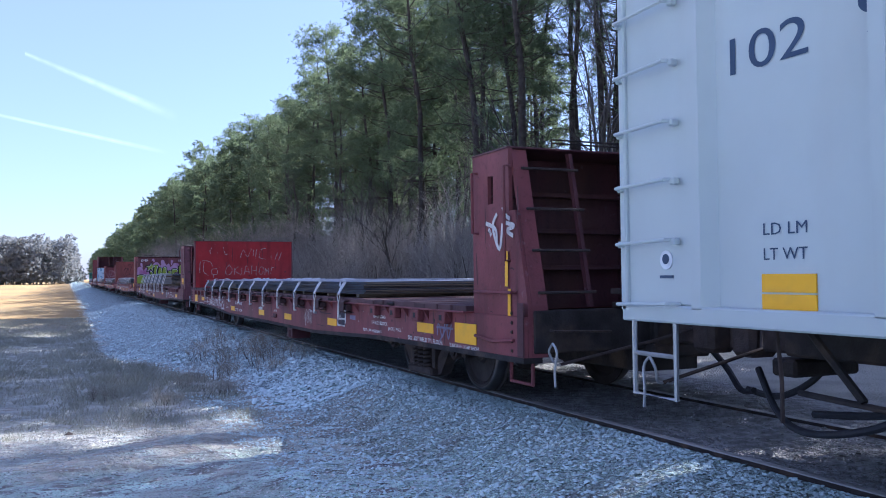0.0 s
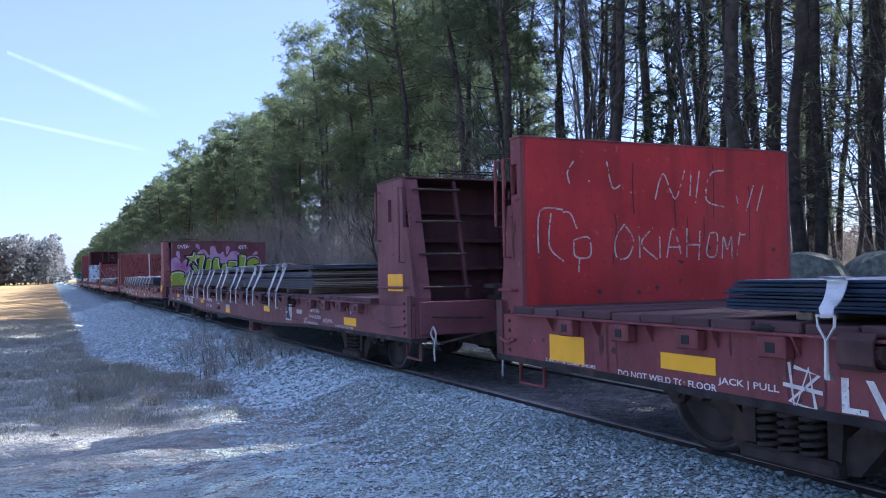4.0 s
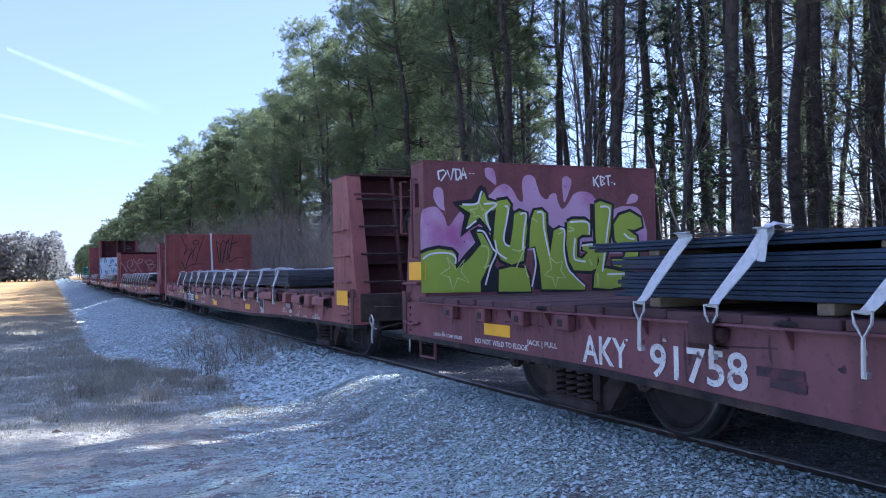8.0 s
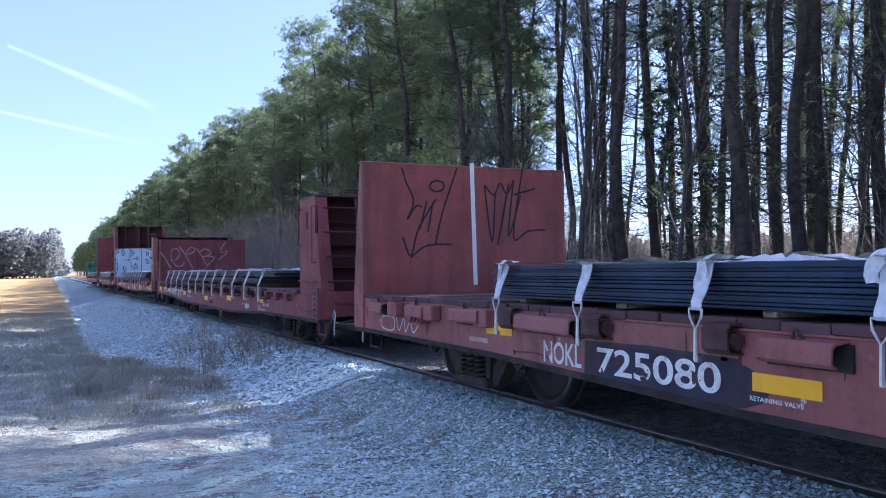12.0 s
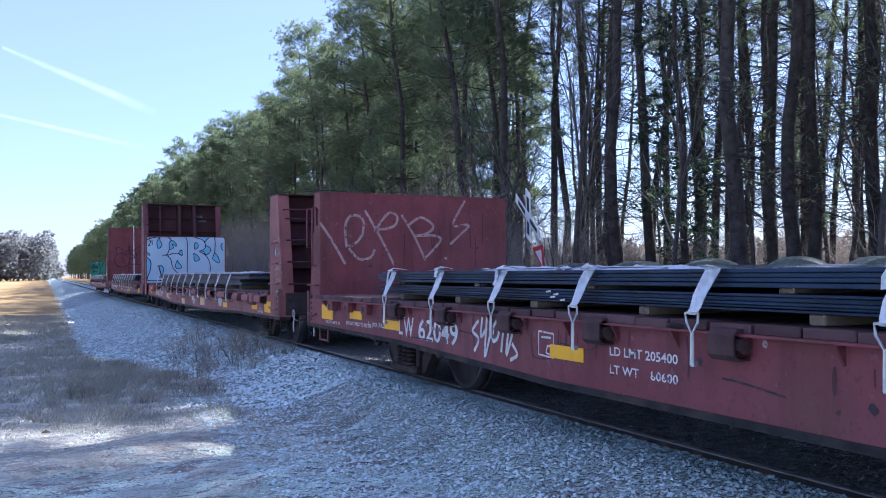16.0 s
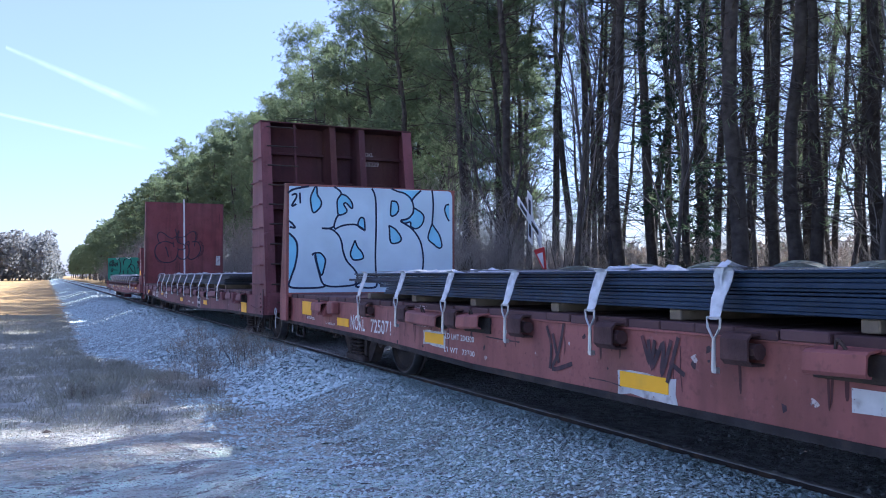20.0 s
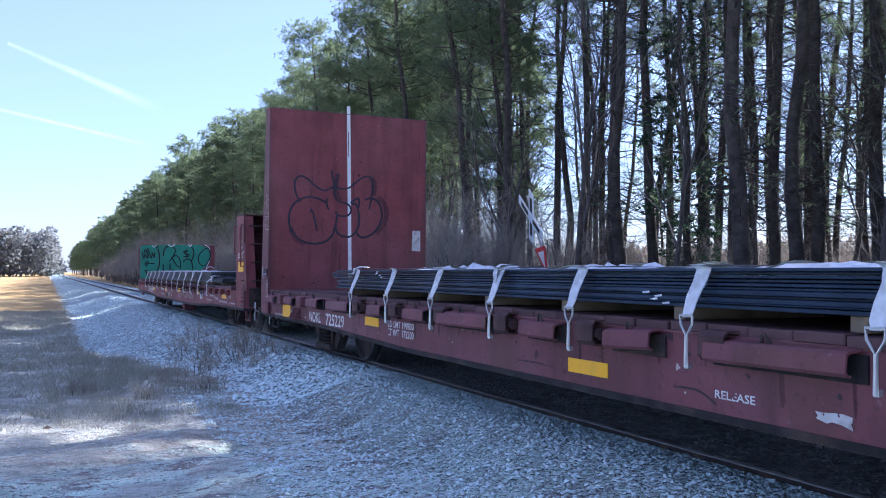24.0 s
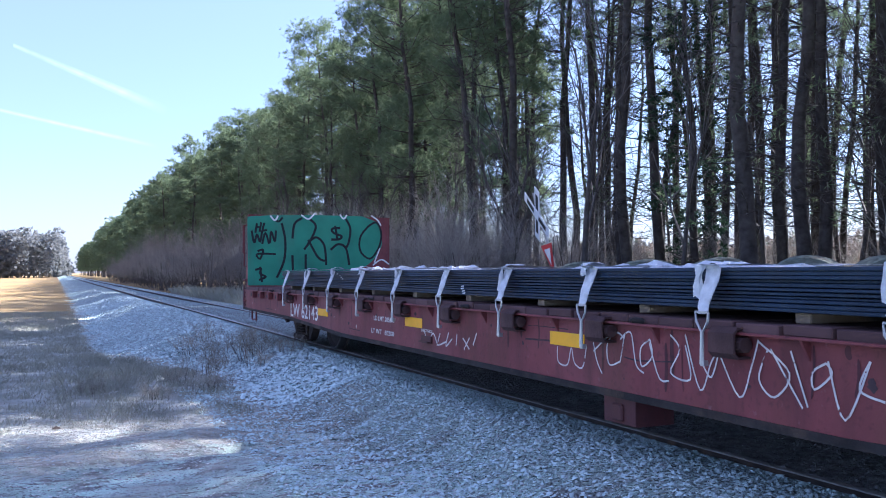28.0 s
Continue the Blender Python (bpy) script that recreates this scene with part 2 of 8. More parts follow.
WHITE = mat("white_stencil_paint", (0.70, 0.68, 0.66), 0.7, 0, 0.1, 20, (0.35, 0.18, 0.16), 9, 0.45, 0.05, worn=(11.0, 0.61))
CHALK = mat("white_spray_paint", (0.62, 0.58, 0.56), 0.8, 0, 0.15, 15, bump=0.03, worn=(9.0, 0.62))
BLACK = mat("black_paint", (0.018, 0.018, 0.022), 0.6, 0, 0.3, 10, bump=0.03)
HOPPER_WHITE = mat("pale_grey_enamel", (0.50, 0.54, 0.53), 0.4, 0, 0.05, 1.5, (0.40, 0.38, 0.35), 1.2, 0.35, 0.04, 20, streak=True)
HOPPER_BLUE = mat("dark_blue_lettering", (0.045, 0.070, 0.125), 0.5, 0, 0.1, 10, bump=0.0)
GALV = mat("galvanised_steel", (0.40, 0.40, 0.41), 0.45, 0.7, 0.12, 10, bump=0.05)
PLATE_DARK = mat("blue_black_steel_plate", (0.020, 0.034, 0.062), 0.5, 0.15, 0.35, 3, (0.035, 0.042, 0.055), 2.2, 0.5, 0.1, 30)
PLATE_DARK.node_tree.nodes["Principled BSDF"].inputs["Specular IOR Level"].default_value = 0.2
PLATE_GREY = mat("grey_steel_plate", (0.13, 0.14, 0.155), 0.55, 0.2, 0.2, 3, (0.05, 0.05, 0.06), 2, 0.5, 0.1, 30, island=True)
PLATE_TAN = mat("tan_mill_scale_plate", (0.26, 0.21, 0.16), 0.7, 0.0, 0.2, 4, (0.12, 0.10, 0.08), 2, 0.4, 0.1, 30, island=True)
PLATE_TOP = mat("pale_plate_top", (0.46, 0.47, 0.51), 0.5, 0.1, 0.2, 2, (0.24, 0.25, 0.28), 1.5, 0.5, 0.1, 20)
WEBBING = mat("white_webbing", (0.62, 0.63, 0.66), 0.8, 0, 0.1, 30, (0.35, 0.35, 0.36), 12, 0.5, 0.3, 220)
STEEL_PALE = mat("zinc_plated_steel", (0.52, 0.52, 0.52), 0.4, 0.7, 0.1, 20, bump=0.03)
TIMBER = mat("weathered_dunnage_timber", (0.24, 0.19, 0.14), 0.85, 0, 0.25, 9, bump=0.3, bump_scale=30)
DECK = mat("worn_deck_steel", (0.105, 0.057, 0.057), 0.8, 0.0, 0.35, 2.5, (0.055, 0.05, 0.052), 1.2, 0.75, 0.15, 40, island=True)
BARK = mat("pine_bark", (0.050, 0.043, 0.038), 0.95, 0, 0.5, 5, (0.062, 0.048, 0.042), 2.0, 0.5, 1.0, 11, streak=True)
BARK_GREY = mat("grey_bark", (0.075, 0.066, 0.060), 0.95, 0, 0.35, 6, (0.10, 0.085, 0.07), 2.0, 0.5, 0.6, 20)
NEEDLE = mat("pine_needles", (0.076, 0.100, 0.058), 0.85, 0, 0.4, 0.6, bump=0, island=True, back=(0.19, 0.245, 0.13))
NEEDLE_DARK = mat("dark_evergreen_leaves", (0.021, 0.036, 0.023), 0.5, 0, 0.4, 0.8, bump=0, island=True, back=(0.03, 0.055, 0.028))
TWIG_PALE = mat("dry_weed_stalks", (0.38, 0.34, 0.27), 0.9, 0, 0.3, 2, bump=0, island=True)
TWIG = mat("bare_twigs", (0.085, 0.075, 0.07), 0.9, 0, 0.3, 2, bump=0, island=True)
BRUSH = mat("brown_brush_twigs", (0.27, 0.245, 0.22), 0.9, 0, 0.3, 2, bump=0, island=True)
GRASS_DRY = mat("dry_grass_blades", (0.50, 0.50, 0.41), 0.85, 0, 0.3, 1.5, bump=0, island=True, back=(0.42, 0.41, 0.31))
STONE = mat("crushed_granite", (0.62, 0.76, 0.73), 0.85, 0, 0.2, 12, bump=0.2, bump_scale=90, island=0.25)
HAY = mat("net_wrapped_hay", (0.155, 0.175, 0.14), 0.9, 0, 0.5, 9, (0.085, 0.075, 0.055), 3.5, 0.75, 1.0, 40)
SIGN_WHITE = mat("white_sign_sheet", (0.72, 0.73, 0.76), 0.45, 0, 0.08, 5, (0.45, 0.45, 0.47), 6, 0.4, 0.05)
SIGN_RED = mat("red_sign_sheet", (0.50, 0.035, 0.035), 0.5, 0, 0.1, 5, bump=0.05)
CREOSOTE = mat("creosoted_tie_timber", (0.060, 0.045, 0.036), 0.9, 0, 0.35, 6, (0.16, 0.13, 0.11), 3, 0.5, 0.5, 25)

CHALK_THIN = mat("faint_chalk", (0.48, 0.40, 0.38), 0.9, 0, 0.2, 25, (0.25, 0.08, 0.08), 12, 0.6, 0.0, worn=(16.0, 0.56))
SPRAY_WHITE = mat("white_spray_line", (0.70, 0.70, 0.70), 0.6, 0, 0.08, 12, bump=0)
SPRAY_PINK = mat("faded_pinkish_spray", (0.40, 0.28, 0.265), 0.8, 0, 0.2, 9, bump=0, worn=(24.0, 0.585))
LAVENDER = mat("lavender_spray", (0.46, 0.29, 0.43), 0.6, 0, 0.18, 1.6, (0.36, 0.10, 0.26), 2.2, 0.85, 0, worn=(5.0, 0.66))
LIME = mat("lime_green_spray", (0.31, 0.39, 0.045), 0.55, 0, 0.15, 1.2, (0.20, 0.29, 0.03), 1.2, 0.6, 0)
PALE_GREEN = mat("pale_yellow_green_spray", (0.50, 0.56, 0.22), 0.6, 0, 0.15, 8, bump=0)
PALE_BLUE = mat("pale_blue_white_roller_paint", (0.54, 0.66, 0.76), 0.6, 0, 0.08, 1.5, (0.46, 0.55, 0.66), 1.2, 0.6, 0.05, 25)
SKY_BLUE = mat("sky_blue_spray", (0.27, 0.55, 0.74), 0.6, 0, 0.15, 2, bump=0)
NAVY = mat("navy_outline_spray", (0.012, 0.022, 0.06), 0.6, 0, 0.3, 8, bump=0)
GREEN = mat("faded_green_paint", (0.065, 0.26, 0.165), 0.65, 0, 0.2, 2.0, (0.10, 0.16, 0.12), 1.6, 0.5, 0.05, streak=True)
BLACK_MIST = mat("black_overspray", (0.045, 0.030, 0.040), 0.8, 0, 0.2, 9, bump=0, worn=(70.0, 0.49))
BLACKISH = mat("thin_black_spray", (0.035, 0.030, 0.045), 0.7, 0, 0.3, 6, (0.10, 0.04, 0.05), 5, 0.4, 0)
SMEAR = mat("dark_smear", (0.060, 0.040, 0.045), 0.8, 0, 0.3, 9, (0.17, 0.05, 0.05), 9, 0.6, 0)
GREY_TAG = mat("grey_blue_tag", (0.20, 0.17, 0.24), 0.7, 0, 0.2, 12, bump=0)
PLACARD = mat("weathered_white_placard", (0.52, 0.50, 0.49), 0.7, 0, 0.15, 9, (0.22, 0.17, 0.16), 10, 0.7, 0, worn=(6.0, 0.60))


# ---------------------------------------------------------------- ground
def ease(a, b, x):
    t = min(1.0, max(0.0, (x - a) / (b - a)))
    return t * t * (3 - 2 * t)


def bumpy(x, y, size, seed=0.0):
    return noise.noise(Vector((x / size, y / size, seed)))


def ground_z(x, y, fine=True):
    far = ease(9, 24, y)
    low = -0.30 - 0.35 * far  # grass and lot west of the track
    toe = 2.3 - 1.4 * ease(13, 22, y) + 0.2 * bumpy(0, y, 5, 3)
    crown = -0.032 - 0.075 * ease(26, 46, y)
    z = low + (crown - low) * ease(toe, 3.35, x)
    east = -0.12 + 0.12 * ease(8, 13, x) - 0.25 * ease(14, 30, y) * ease(6.2, 8.0, x)
    z += (east - z) * ease(6.1, 7.6, x)
    if 4.12 < x < 5.32:
        z += -0.03 * ease(4.12, 4.5, x)
    z += -0.012 * ease(3.7, 3.85, x) * (1 - ease(4.05, 4.15, x))
    z += 0.35 * bumpy(x, y, 60, 9) * ease(30, 120, abs(x) + 0.3 * y) - 0.3 * ease(30, 90, y) * (1 - ease(-8, 0, x))
    if fine and -12 < x < 14 and -4 < y < 45:
        lot = (1 - ease(2.6, 3.4, x)) * (1 - ease(14, 30, y))
        z += lot * (0.045 * bumpy(x, y, 1.1, 1) + 0.03 * bumpy(x * 1.0, y * 2.2, 0.5, 2) + 0.02 * bumpy(x, y, 0.2, 4))
        z -= lot * 0.05 * max(0.0, 1 - abs((y - 0.35 * x - 6.9) + 0.3 * bumpy(x, y, 2, 6)) / 0.22)
    return z


def spread(edges, steps):
    out = []
    for (a, b), d in zip(zip(edges, edges[1:]), steps):
        n = max(1, round((b - a) / d))
        out += [a + (b - a) * i / n for i in range(n)]
    return out + [edges[-1]]


def ground_material():
    m = bpy.data.materials.new("gravel_grass_and_dirt")
    m.use_nodes = True
    n, l = m.node_tree.nodes, m.node_tree.links
    b = n["Principled BSDF"]
    b.inputs["Roughness"].default_value = 0.95
    geo = n.new("ShaderNodeNewGeometry")
    sep = n.new("ShaderNodeSeparateXYZ")
    l.new(geo.outputs["Position"], sep.inputs[0])

    def math_(op, a, c, clamp=False):
        x = n.new("ShaderNodeMath")
        x.operation, x.use_clamp = op, clamp
        for sock, val in zip(x.inputs, (a, c)):
            if isinstance(val, bpy.types.NodeSocket):
                l.new(val, sock)
            else:
                sock.default_value = val
        return x.outputs[0]

    def tex(sc, detail=5.0, stretch=None):
        t = n.new("ShaderNodeTexNoise")
        t.inputs["Scale"].default_value, t.inputs["Detail"].default_value = sc, detail
        if stretch:
            mp = n.new("ShaderNodeMapping")
            mp.inputs["Scale"].default_value = stretch
            l.new(geo.outputs["Position"], mp.inputs[0])
            l.new(mp.outputs[0], t.inputs["Vector"])
        else:
            l.new(geo.outputs["Position"], t.inputs["Vector"])
        return t.outputs["Fac"]

    def ramp(fac, lo, hi):
        r = n.new("ShaderNodeMapRange")
        r.interpolation_type = "SMOOTHSTEP"
        r.inputs[1].default_value, r.inputs[2].default_value = lo, hi
        l.new(fac, r.inputs[0])
        return r.outputs[0]

    def mix(fac, a, c):
        x = n.new("ShaderNodeMix")
        x.data_type = "RGBA"
        l.new(fac, x.inputs[0])
        for sock, val in ((x.inputs[6], a), (x.inputs[7], c)):
            if isinstance(val, bpy.types.NodeSocket):
                l.new(val, sock)
            else:
                sock.default_value = (*val, 1)
        return x.outputs[2]

    x, y = sep.outputs["X"], sep.outputs["Y"]
    wob = math_("MULTIPLY", math_("SUBTRACT", tex(0.9), 0.5), 2.2)
    xw, yw = math_("ADD", x, wob), math_("ADD", y, math_("MULTIPLY", wob, 1.6))
    # pale sandy lot with scattered dirt and fine stones
    lot = mix(ramp(tex(1.6, 8), 0.42, 0.60), (0.431, 0.530, 0.441), (0.660, 0.810, 0.693))
    lot = mix(ramp(tex(2.4, 9, (1, 2.6, 1)), 0.53, 0.62), lot, (0.25, 0.245, 0.225))
    lot = mix(ramp(tex(9.0, 8, (1, 2.2, 1)), 0.56, 0.64), lot, (0.17, 0.155, 0.135))
    lot = mix(ramp(tex(46, 4), 0.58, 0.64), lot, (0.14, 0.13, 0.115))
    lot = mix(ramp(tex(30, 2), 0.60, 0.68), lot, (0.80, 0.80, 0.75))
    lot = mix(math_("MULTIPLY", ramp(tex(0.7, 6, (1, 1.8, 1)), 0.50, 0.66), 0.6), lot, (0.36, 0.35, 0.30))
    straw = mix(ramp(tex(6.0, 8, (1, 2.0, 1)), 0.42, 0.60), (0.30, 0.25, 0.185), (0.56, 0.49, 0.385))
    lot = mix(math_("MULTIPLY", ramp(math_("ADD", yw, math_("MULTIPLY", math_("SUBTRACT", tex(3.0, 6), 0.5), 6.0)), 5.6, 9.0), 0.75), lot, straw)
    # dry winter grass
    grass = mix(ramp(tex(3.0, 8), 0.35, 0.65), (0.30, 0.305, 0.255), (0.50, 0.495, 0.42))
    grass = mix(ramp(tex(0.5, 4), 0.54, 0.74), grass, (0.27, 0.265, 0.21))
    field = mix(ramp(tex(0.03, 4), 0.4, 0.65), (0.31, 0.20, 0.066), (0.21, 0.15, 0.06))
    grass = mix(ramp(y, 26.0, 48.0), grass, field)
    # crushed-stone ballast: single stones of uneven tone with dark gaps
    def stones(sc):
        v, e = n.new("ShaderNodeTexVoronoi"), n.new("ShaderNodeTexVoronoi")
        e.feature = "DISTANCE_TO_EDGE"
        for q in (v, e):
            q.inputs["Scale"].default_value = sc
            l.new(geo.outputs["Position"], q.inputs["Vector"])
        tone = n.new("ShaderNodeSeparateColor")
        l.new(v.outputs["Color"], tone.inputs[0])
        return tone.outputs[0], e.outputs["Distance"]

    tone, gap = stones(21.0)
    bal = mix(tone, (0.38, 0.47, 0.46), (0.75, 0.90, 0.88))
    bal = mix(ramp(gap, 0.0, 0.10), (0.12, 0.12, 0.115), bal)
    bal = mix(math_("MULTIPLY", ramp(tex(1.2, 5), 0.55, 0.75), 0.35), bal, (0.24, 0.215, 0.19))
    tone2, gap2 = stones(58.0)
    grit = mix(tone2, (0.370, 0.465, 0.410), (0.704, 0.870, 0.765))
    grit = mix(ramp(gap2, 0.0, 0.08), (0.20, 0.20, 0.19), grit)
    # dark oily dirt between the rails and east of them
    dirt = mix(ramp(tex(9, 6), 0.35, 0.65), (0.23, 0.225, 0.21), (0.43, 0.42, 0.40))
    sand = mix(ramp(tex(1.1, 6), 0.4, 0.6), (0.42, 0.405, 0.34), (0.56, 0.545, 0.47))
    col = mix(ramp(math_("ADD", yw, math_("MULTIPLY", math_("SUBTRACT", tex(4.0, 6), 0.5), 9.0)), 7.6, 11.2), lot, grass)
    toe = math_("ADD", xw, math_("MULTIPLY", ramp(y, 13.0, 22.0), 1.35))
    col = mix(math_("MULTIPLY", ramp(toe, 2.1, 2.55), ramp(yw, 8.6, 10.6)), col, bal)
    col = mix(math_("MULTIPLY", ramp(xw, 2.2, 3.6), math_("SUBTRACT", 1.0, ramp(yw, 9.0, 12.0))), col, grit)
    col = mix(ramp(x, 4.02, 4.1), col, mix(ramp(y, 9.0, 24.0), dirt, bal))
    col = mix(ramp(xw, 6.6, 7.4), col, mix(ramp(yw, 10.0, 13.0), sand, grass))
    l.new(col, b.inputs["Base Color"])
    bp = n.new("ShaderNodeBump")
    bp.inputs["Strength"].default_value, bp.inputs["Distance"].default_value = 1.0, 0.07
    h = math_("ADD", math_("MULTIPLY", tex(26, 4), 0.7), math_("MULTIPLY", tex(5, 6), 1.6))
    h = math_("ADD", h, math_("MULTIPLY", ramp(gap, 0.0, 0.3), math_("MULTIPLY", ramp(toe, 2.1, 2.55), 0.8)))
    l.new(h, bp.inputs["Height"])
    l.new(bp.outputs[0], b.inputs["Normal"])
    return m


GROUND = ground_material()
gx = spread([-3200, -800, -200, -60, -20, -8, -3, 4.0, 4.4, 5.1, 5.5, 8, 14, 30, 80, 300, 1000, 3200], [600, 100, 20, 4, 1, 0.25, 0.09, 0.08, 0.15, 0.08, 0.15, 0.5, 2, 5, 20, 100, 500])
gy = spread([-3200, -600, -100, -20, 0, 4, 10, 18, 40, 120, 400, 1200, 4200], [500, 100, 10, 1.5, 0.25, 0.09, 0.15, 0.5, 2.5, 14, 100, 600])
verts = [(x, y, ground_z(x, y)) for y in gy for x in gx]
w_ = len(gx)
ground_mesh = bpy.data.meshes.new("ground")
ground_mesh.from_pydata(verts, [], [(j * w_ + i, j * w_ + i + 1, (j + 1) * w_ + i + 1, (j + 1) * w_ + i) for j in range(len(gy) - 1) for i in range(w_ - 1)])
ground_mesh.polygons.foreach_set("use_smooth", [True] * len(ground_mesh.polygons))
ground_mesh.materials.append(GROUND)
ground = tagged(new("ground", ground_mesh), "pale gravel lot, dry winter grass and ballast beside the track", "ground", kind="structure")

# ---------------------------------------------------------------- track
NEAR_RAIL, FAR_RAIL, MID = 3.985, 5.455, 4.72
track = thing("railway_track", Matrix.Identity(4), "single standard-gauge track of worn rusty steel rails", "railway track", kind="structure")
for rx in (NEAR_RAIL, FAR_RAIL):
    prof = [(-0.068, -0.16), (0.068, -0.16), (0.068, -0.148), (0.012, -0.125), (0.012, -0.045), (0.034, -0.036), (0.034, -0.006), (-0.034, -0.006), (-0.034, -0.036), (-0.012, -0.045), (-0.012, -0.125), (-0.068, -0.148)]
    rail = part("rail", Shape().prism([(rx + a, b) for a, b in prof], "y", -60, 700), RAIL_SIDE, track, "rusty-sided steel rail")
    # rail head in a paler steel colour than the rail's sides
    part("rail_head", Shape().prism([(rx + a, b) for a, b in [(-0.034, -0.006), (0.034, -0.006), (0.028, 0.0), (-0.028, 0.0)]], "y", -60, 700), RAIL_TOP, rail, "polished running surface")

# ---------------------------------------------------------------- trees
def tuft(shape, c, d, size, n, rnd, wide=0.16):
    """A bunch of needles round a twig end."""
    vs, fs = [], []
    d = d.normalized()
    for k in range(n):
        a = Vector((rnd.gauss(0, 1), rnd.gauss(0, 1), rnd.gauss(0, 0.8))).normalized() * 0.95 + d * 0.6
        a.normalize()
        s = a.cross(Vector((rnd.gauss(0, 1), rnd.gauss(0, 1), rnd.gauss(0, 1)))).normalized() * size * wide
        b = c + d * size * 0.3 * rnd.random()
        tip = b + a * size * (0.7 + 0.6 * rnd.random())
        vs += [tuple(b), tuple((b + tip) / 2 + s), tuple(tip), tuple((b + tip) / 2 - s)]
        fs.append(tuple(range(k * 4, k * 4 + 4)))
    shape.add(vs, fs)


def pine_meshes(seed, height, bare, reach, tufts, size, girth=0.2, leaf=NEEDLE, dead=12, wide=0.16, clump=0.38):
    rnd = random.Random(seed)
    wood, green, limbs = Shape(), Shape(), Shape()
    lean = Vector((rnd.gauss(0, 0.02), rnd.gauss(0, 0.02), 1))
    ph = rnd.random() * 6

    def axis(z):
        return Vector((lean.x * z + 0.20 * math.sin(z * 0.35 + ph) + 0.05 * math.sin(z * 1.1 + ph * 3), lean.y * z + 0.20 * math.cos(z * 0.3 + ph * 2) + 0.05 * math.cos(z * 1.3 + ph), z))

    zs = [height * i / 12 for i in range(13)]
    wood.tube([axis(z) - Vector((0, 0, 0.15 if z == 0 else 0)) for z in zs], [girth * (1.25 if i == 0 else 1) * (1 - 0.88 * (i / 12) ** 1.25) for i in range(13)], 9, False)
    for k in range(dead):
        z = height * (0.12 + (bare - 0.1) * rnd.random())
        a, ln = rnd.random() * 6.283, reach * (0.15 + 0.5 * rnd.random())
        d = Vector((math.cos(a), math.sin(a), rnd.uniform(-0.45, 0.65)))
        p = axis(z)
        ln *= 0.35 + 0.9 * rnd.random()
        side = Vector((-d.y, d.x, 0)) * rnd.gauss(0, 0.25) * ln
        mid, end = p + d * ln * 0.5 + side + Vector((0, 0, rnd.gauss(0, 0.12) * ln)), p + d * ln - side * 0.5 + Vector((0, 0, rnd.uniform(-0.35, 0.3) * ln))
        limbs.tube([p, p.lerp(mid, 0.5) + Vector((0, 0, rnd.gauss(0, 0.05))), mid, end], [0.026, 0.02, 0.014, 0.004], 4, False)
        if ln > 0.9 and rnd.random() < 0.35:
            for j in range(7):
                tuft(green, end + Vector((rnd.gauss(0, 0.22), rnd.gauss(0, 0.22), rnd.gauss(0, 0.14))), d + Vector((0, 0, 0.4)), size * rnd.uniform(0.7, 1.2), 6, rnd, wide)
        for j in range(3):
            q = p + (end - p) * rnd.uniform(0.4, 0.95)
            limbs.tube([q, q + Vector((rnd.gauss(0, 0.35), rnd.gauss(0, 0.35), rnd.uniform(-0.2, 0.35)))], [0.01, 0.003], 3, False)
    whorls = max(8, int((1 - bare) * height / 0.62))
    ends = []
    for k in range(whorls):
        u = (k + rnd.random() * 0.7) / whorls
        z = height * (bare + (0.985 - bare) * u)
        prof = (0.55 + 0.9 * u if u < 0.4 else 0.91 - 0.50 * ((u - 0.4) / 0.6) ** 2.2)
        for j in range(rnd.choice((2, 3, 3, 4))):
            if rnd.random() < 0.10:
                continue
            a = rnd.random() * 6.283
            ln = reach * prof * (0.6 + 0.45 * rnd.random())
            d = Vector((math.cos(a), math.sin(a), 0.05 + 0.55 * u + 0.15 * rnd.random()))
            p = axis(z)
            pts = [p, p + d * ln * 0.5 - Vector((0, 0, 0.05 * ln)), p + d * ln + Vector((0, 0, 0.10 * ln))]
            limbs.tube(pts, [0.035 * (1 - 0.5 * u), 0.022 * (1 - 0.4 * u), 0.006], 4, False)
            ends.append((pts, ln, d))
    for k in range(5):
        a, p = k * 1.257 + ph, axis(height * rnd.uniform(0.955, 0.99))
        d = Vector((math.cos(a), math.sin(a), 0.5))
        ends.append(([p, p + d * 0.35, p + d * 0.75], 1.0, d))
    total = sum(e[1] for e in ends)
    for pts, ln, d in ends:
        # the needles sit in rounded clumps on the outer half of each limb
        left = max(4, int(tufts * ln / total))
        side = Vector((-d.y, d.x, 0))
        while left > 0:
            t = 0.35 + 0.68 * rnd.random() ** 0.6
            c = pts[0] + (pts[2] - pts[0]) * t + side * rnd.gauss(0, 0.17 * ln ** 0.8) + Vector((0, 0, rnd.gauss(0.05, 0.16)))
            r_, n_ = clump * rnd.uniform(0.7, 1.3), min(left, rnd.randint(13, 21))
            left -= n_
            for i in range(n_):
                o = Vector((rnd.gauss(0, 1), rnd.gauss(0, 1), rnd.gauss(0, 0.6)))
                tuft(green, c + o * r_ * 0.55, o * 0.8 + d * 0.4 + Vector((0, 0, 0.5)), size * rnd.uniform(0.75, 1.25), 9, rnd, wide)
    return wood.mesh("trunk", BARK, True), limbs.mesh("branchwork", BARK, True), green.mesh("crown", leaf)


def tree_thing(name, meshes, m, label, category, group):
    ob = thing(name, m, label, category, group)
    for nm, me in zip(("trunk", "branchwork", "crown"), meshes):
        p = part(nm, me, None, ob)
        if nm != "trunk":
            tagged(p, kind="stuff")
    return ob


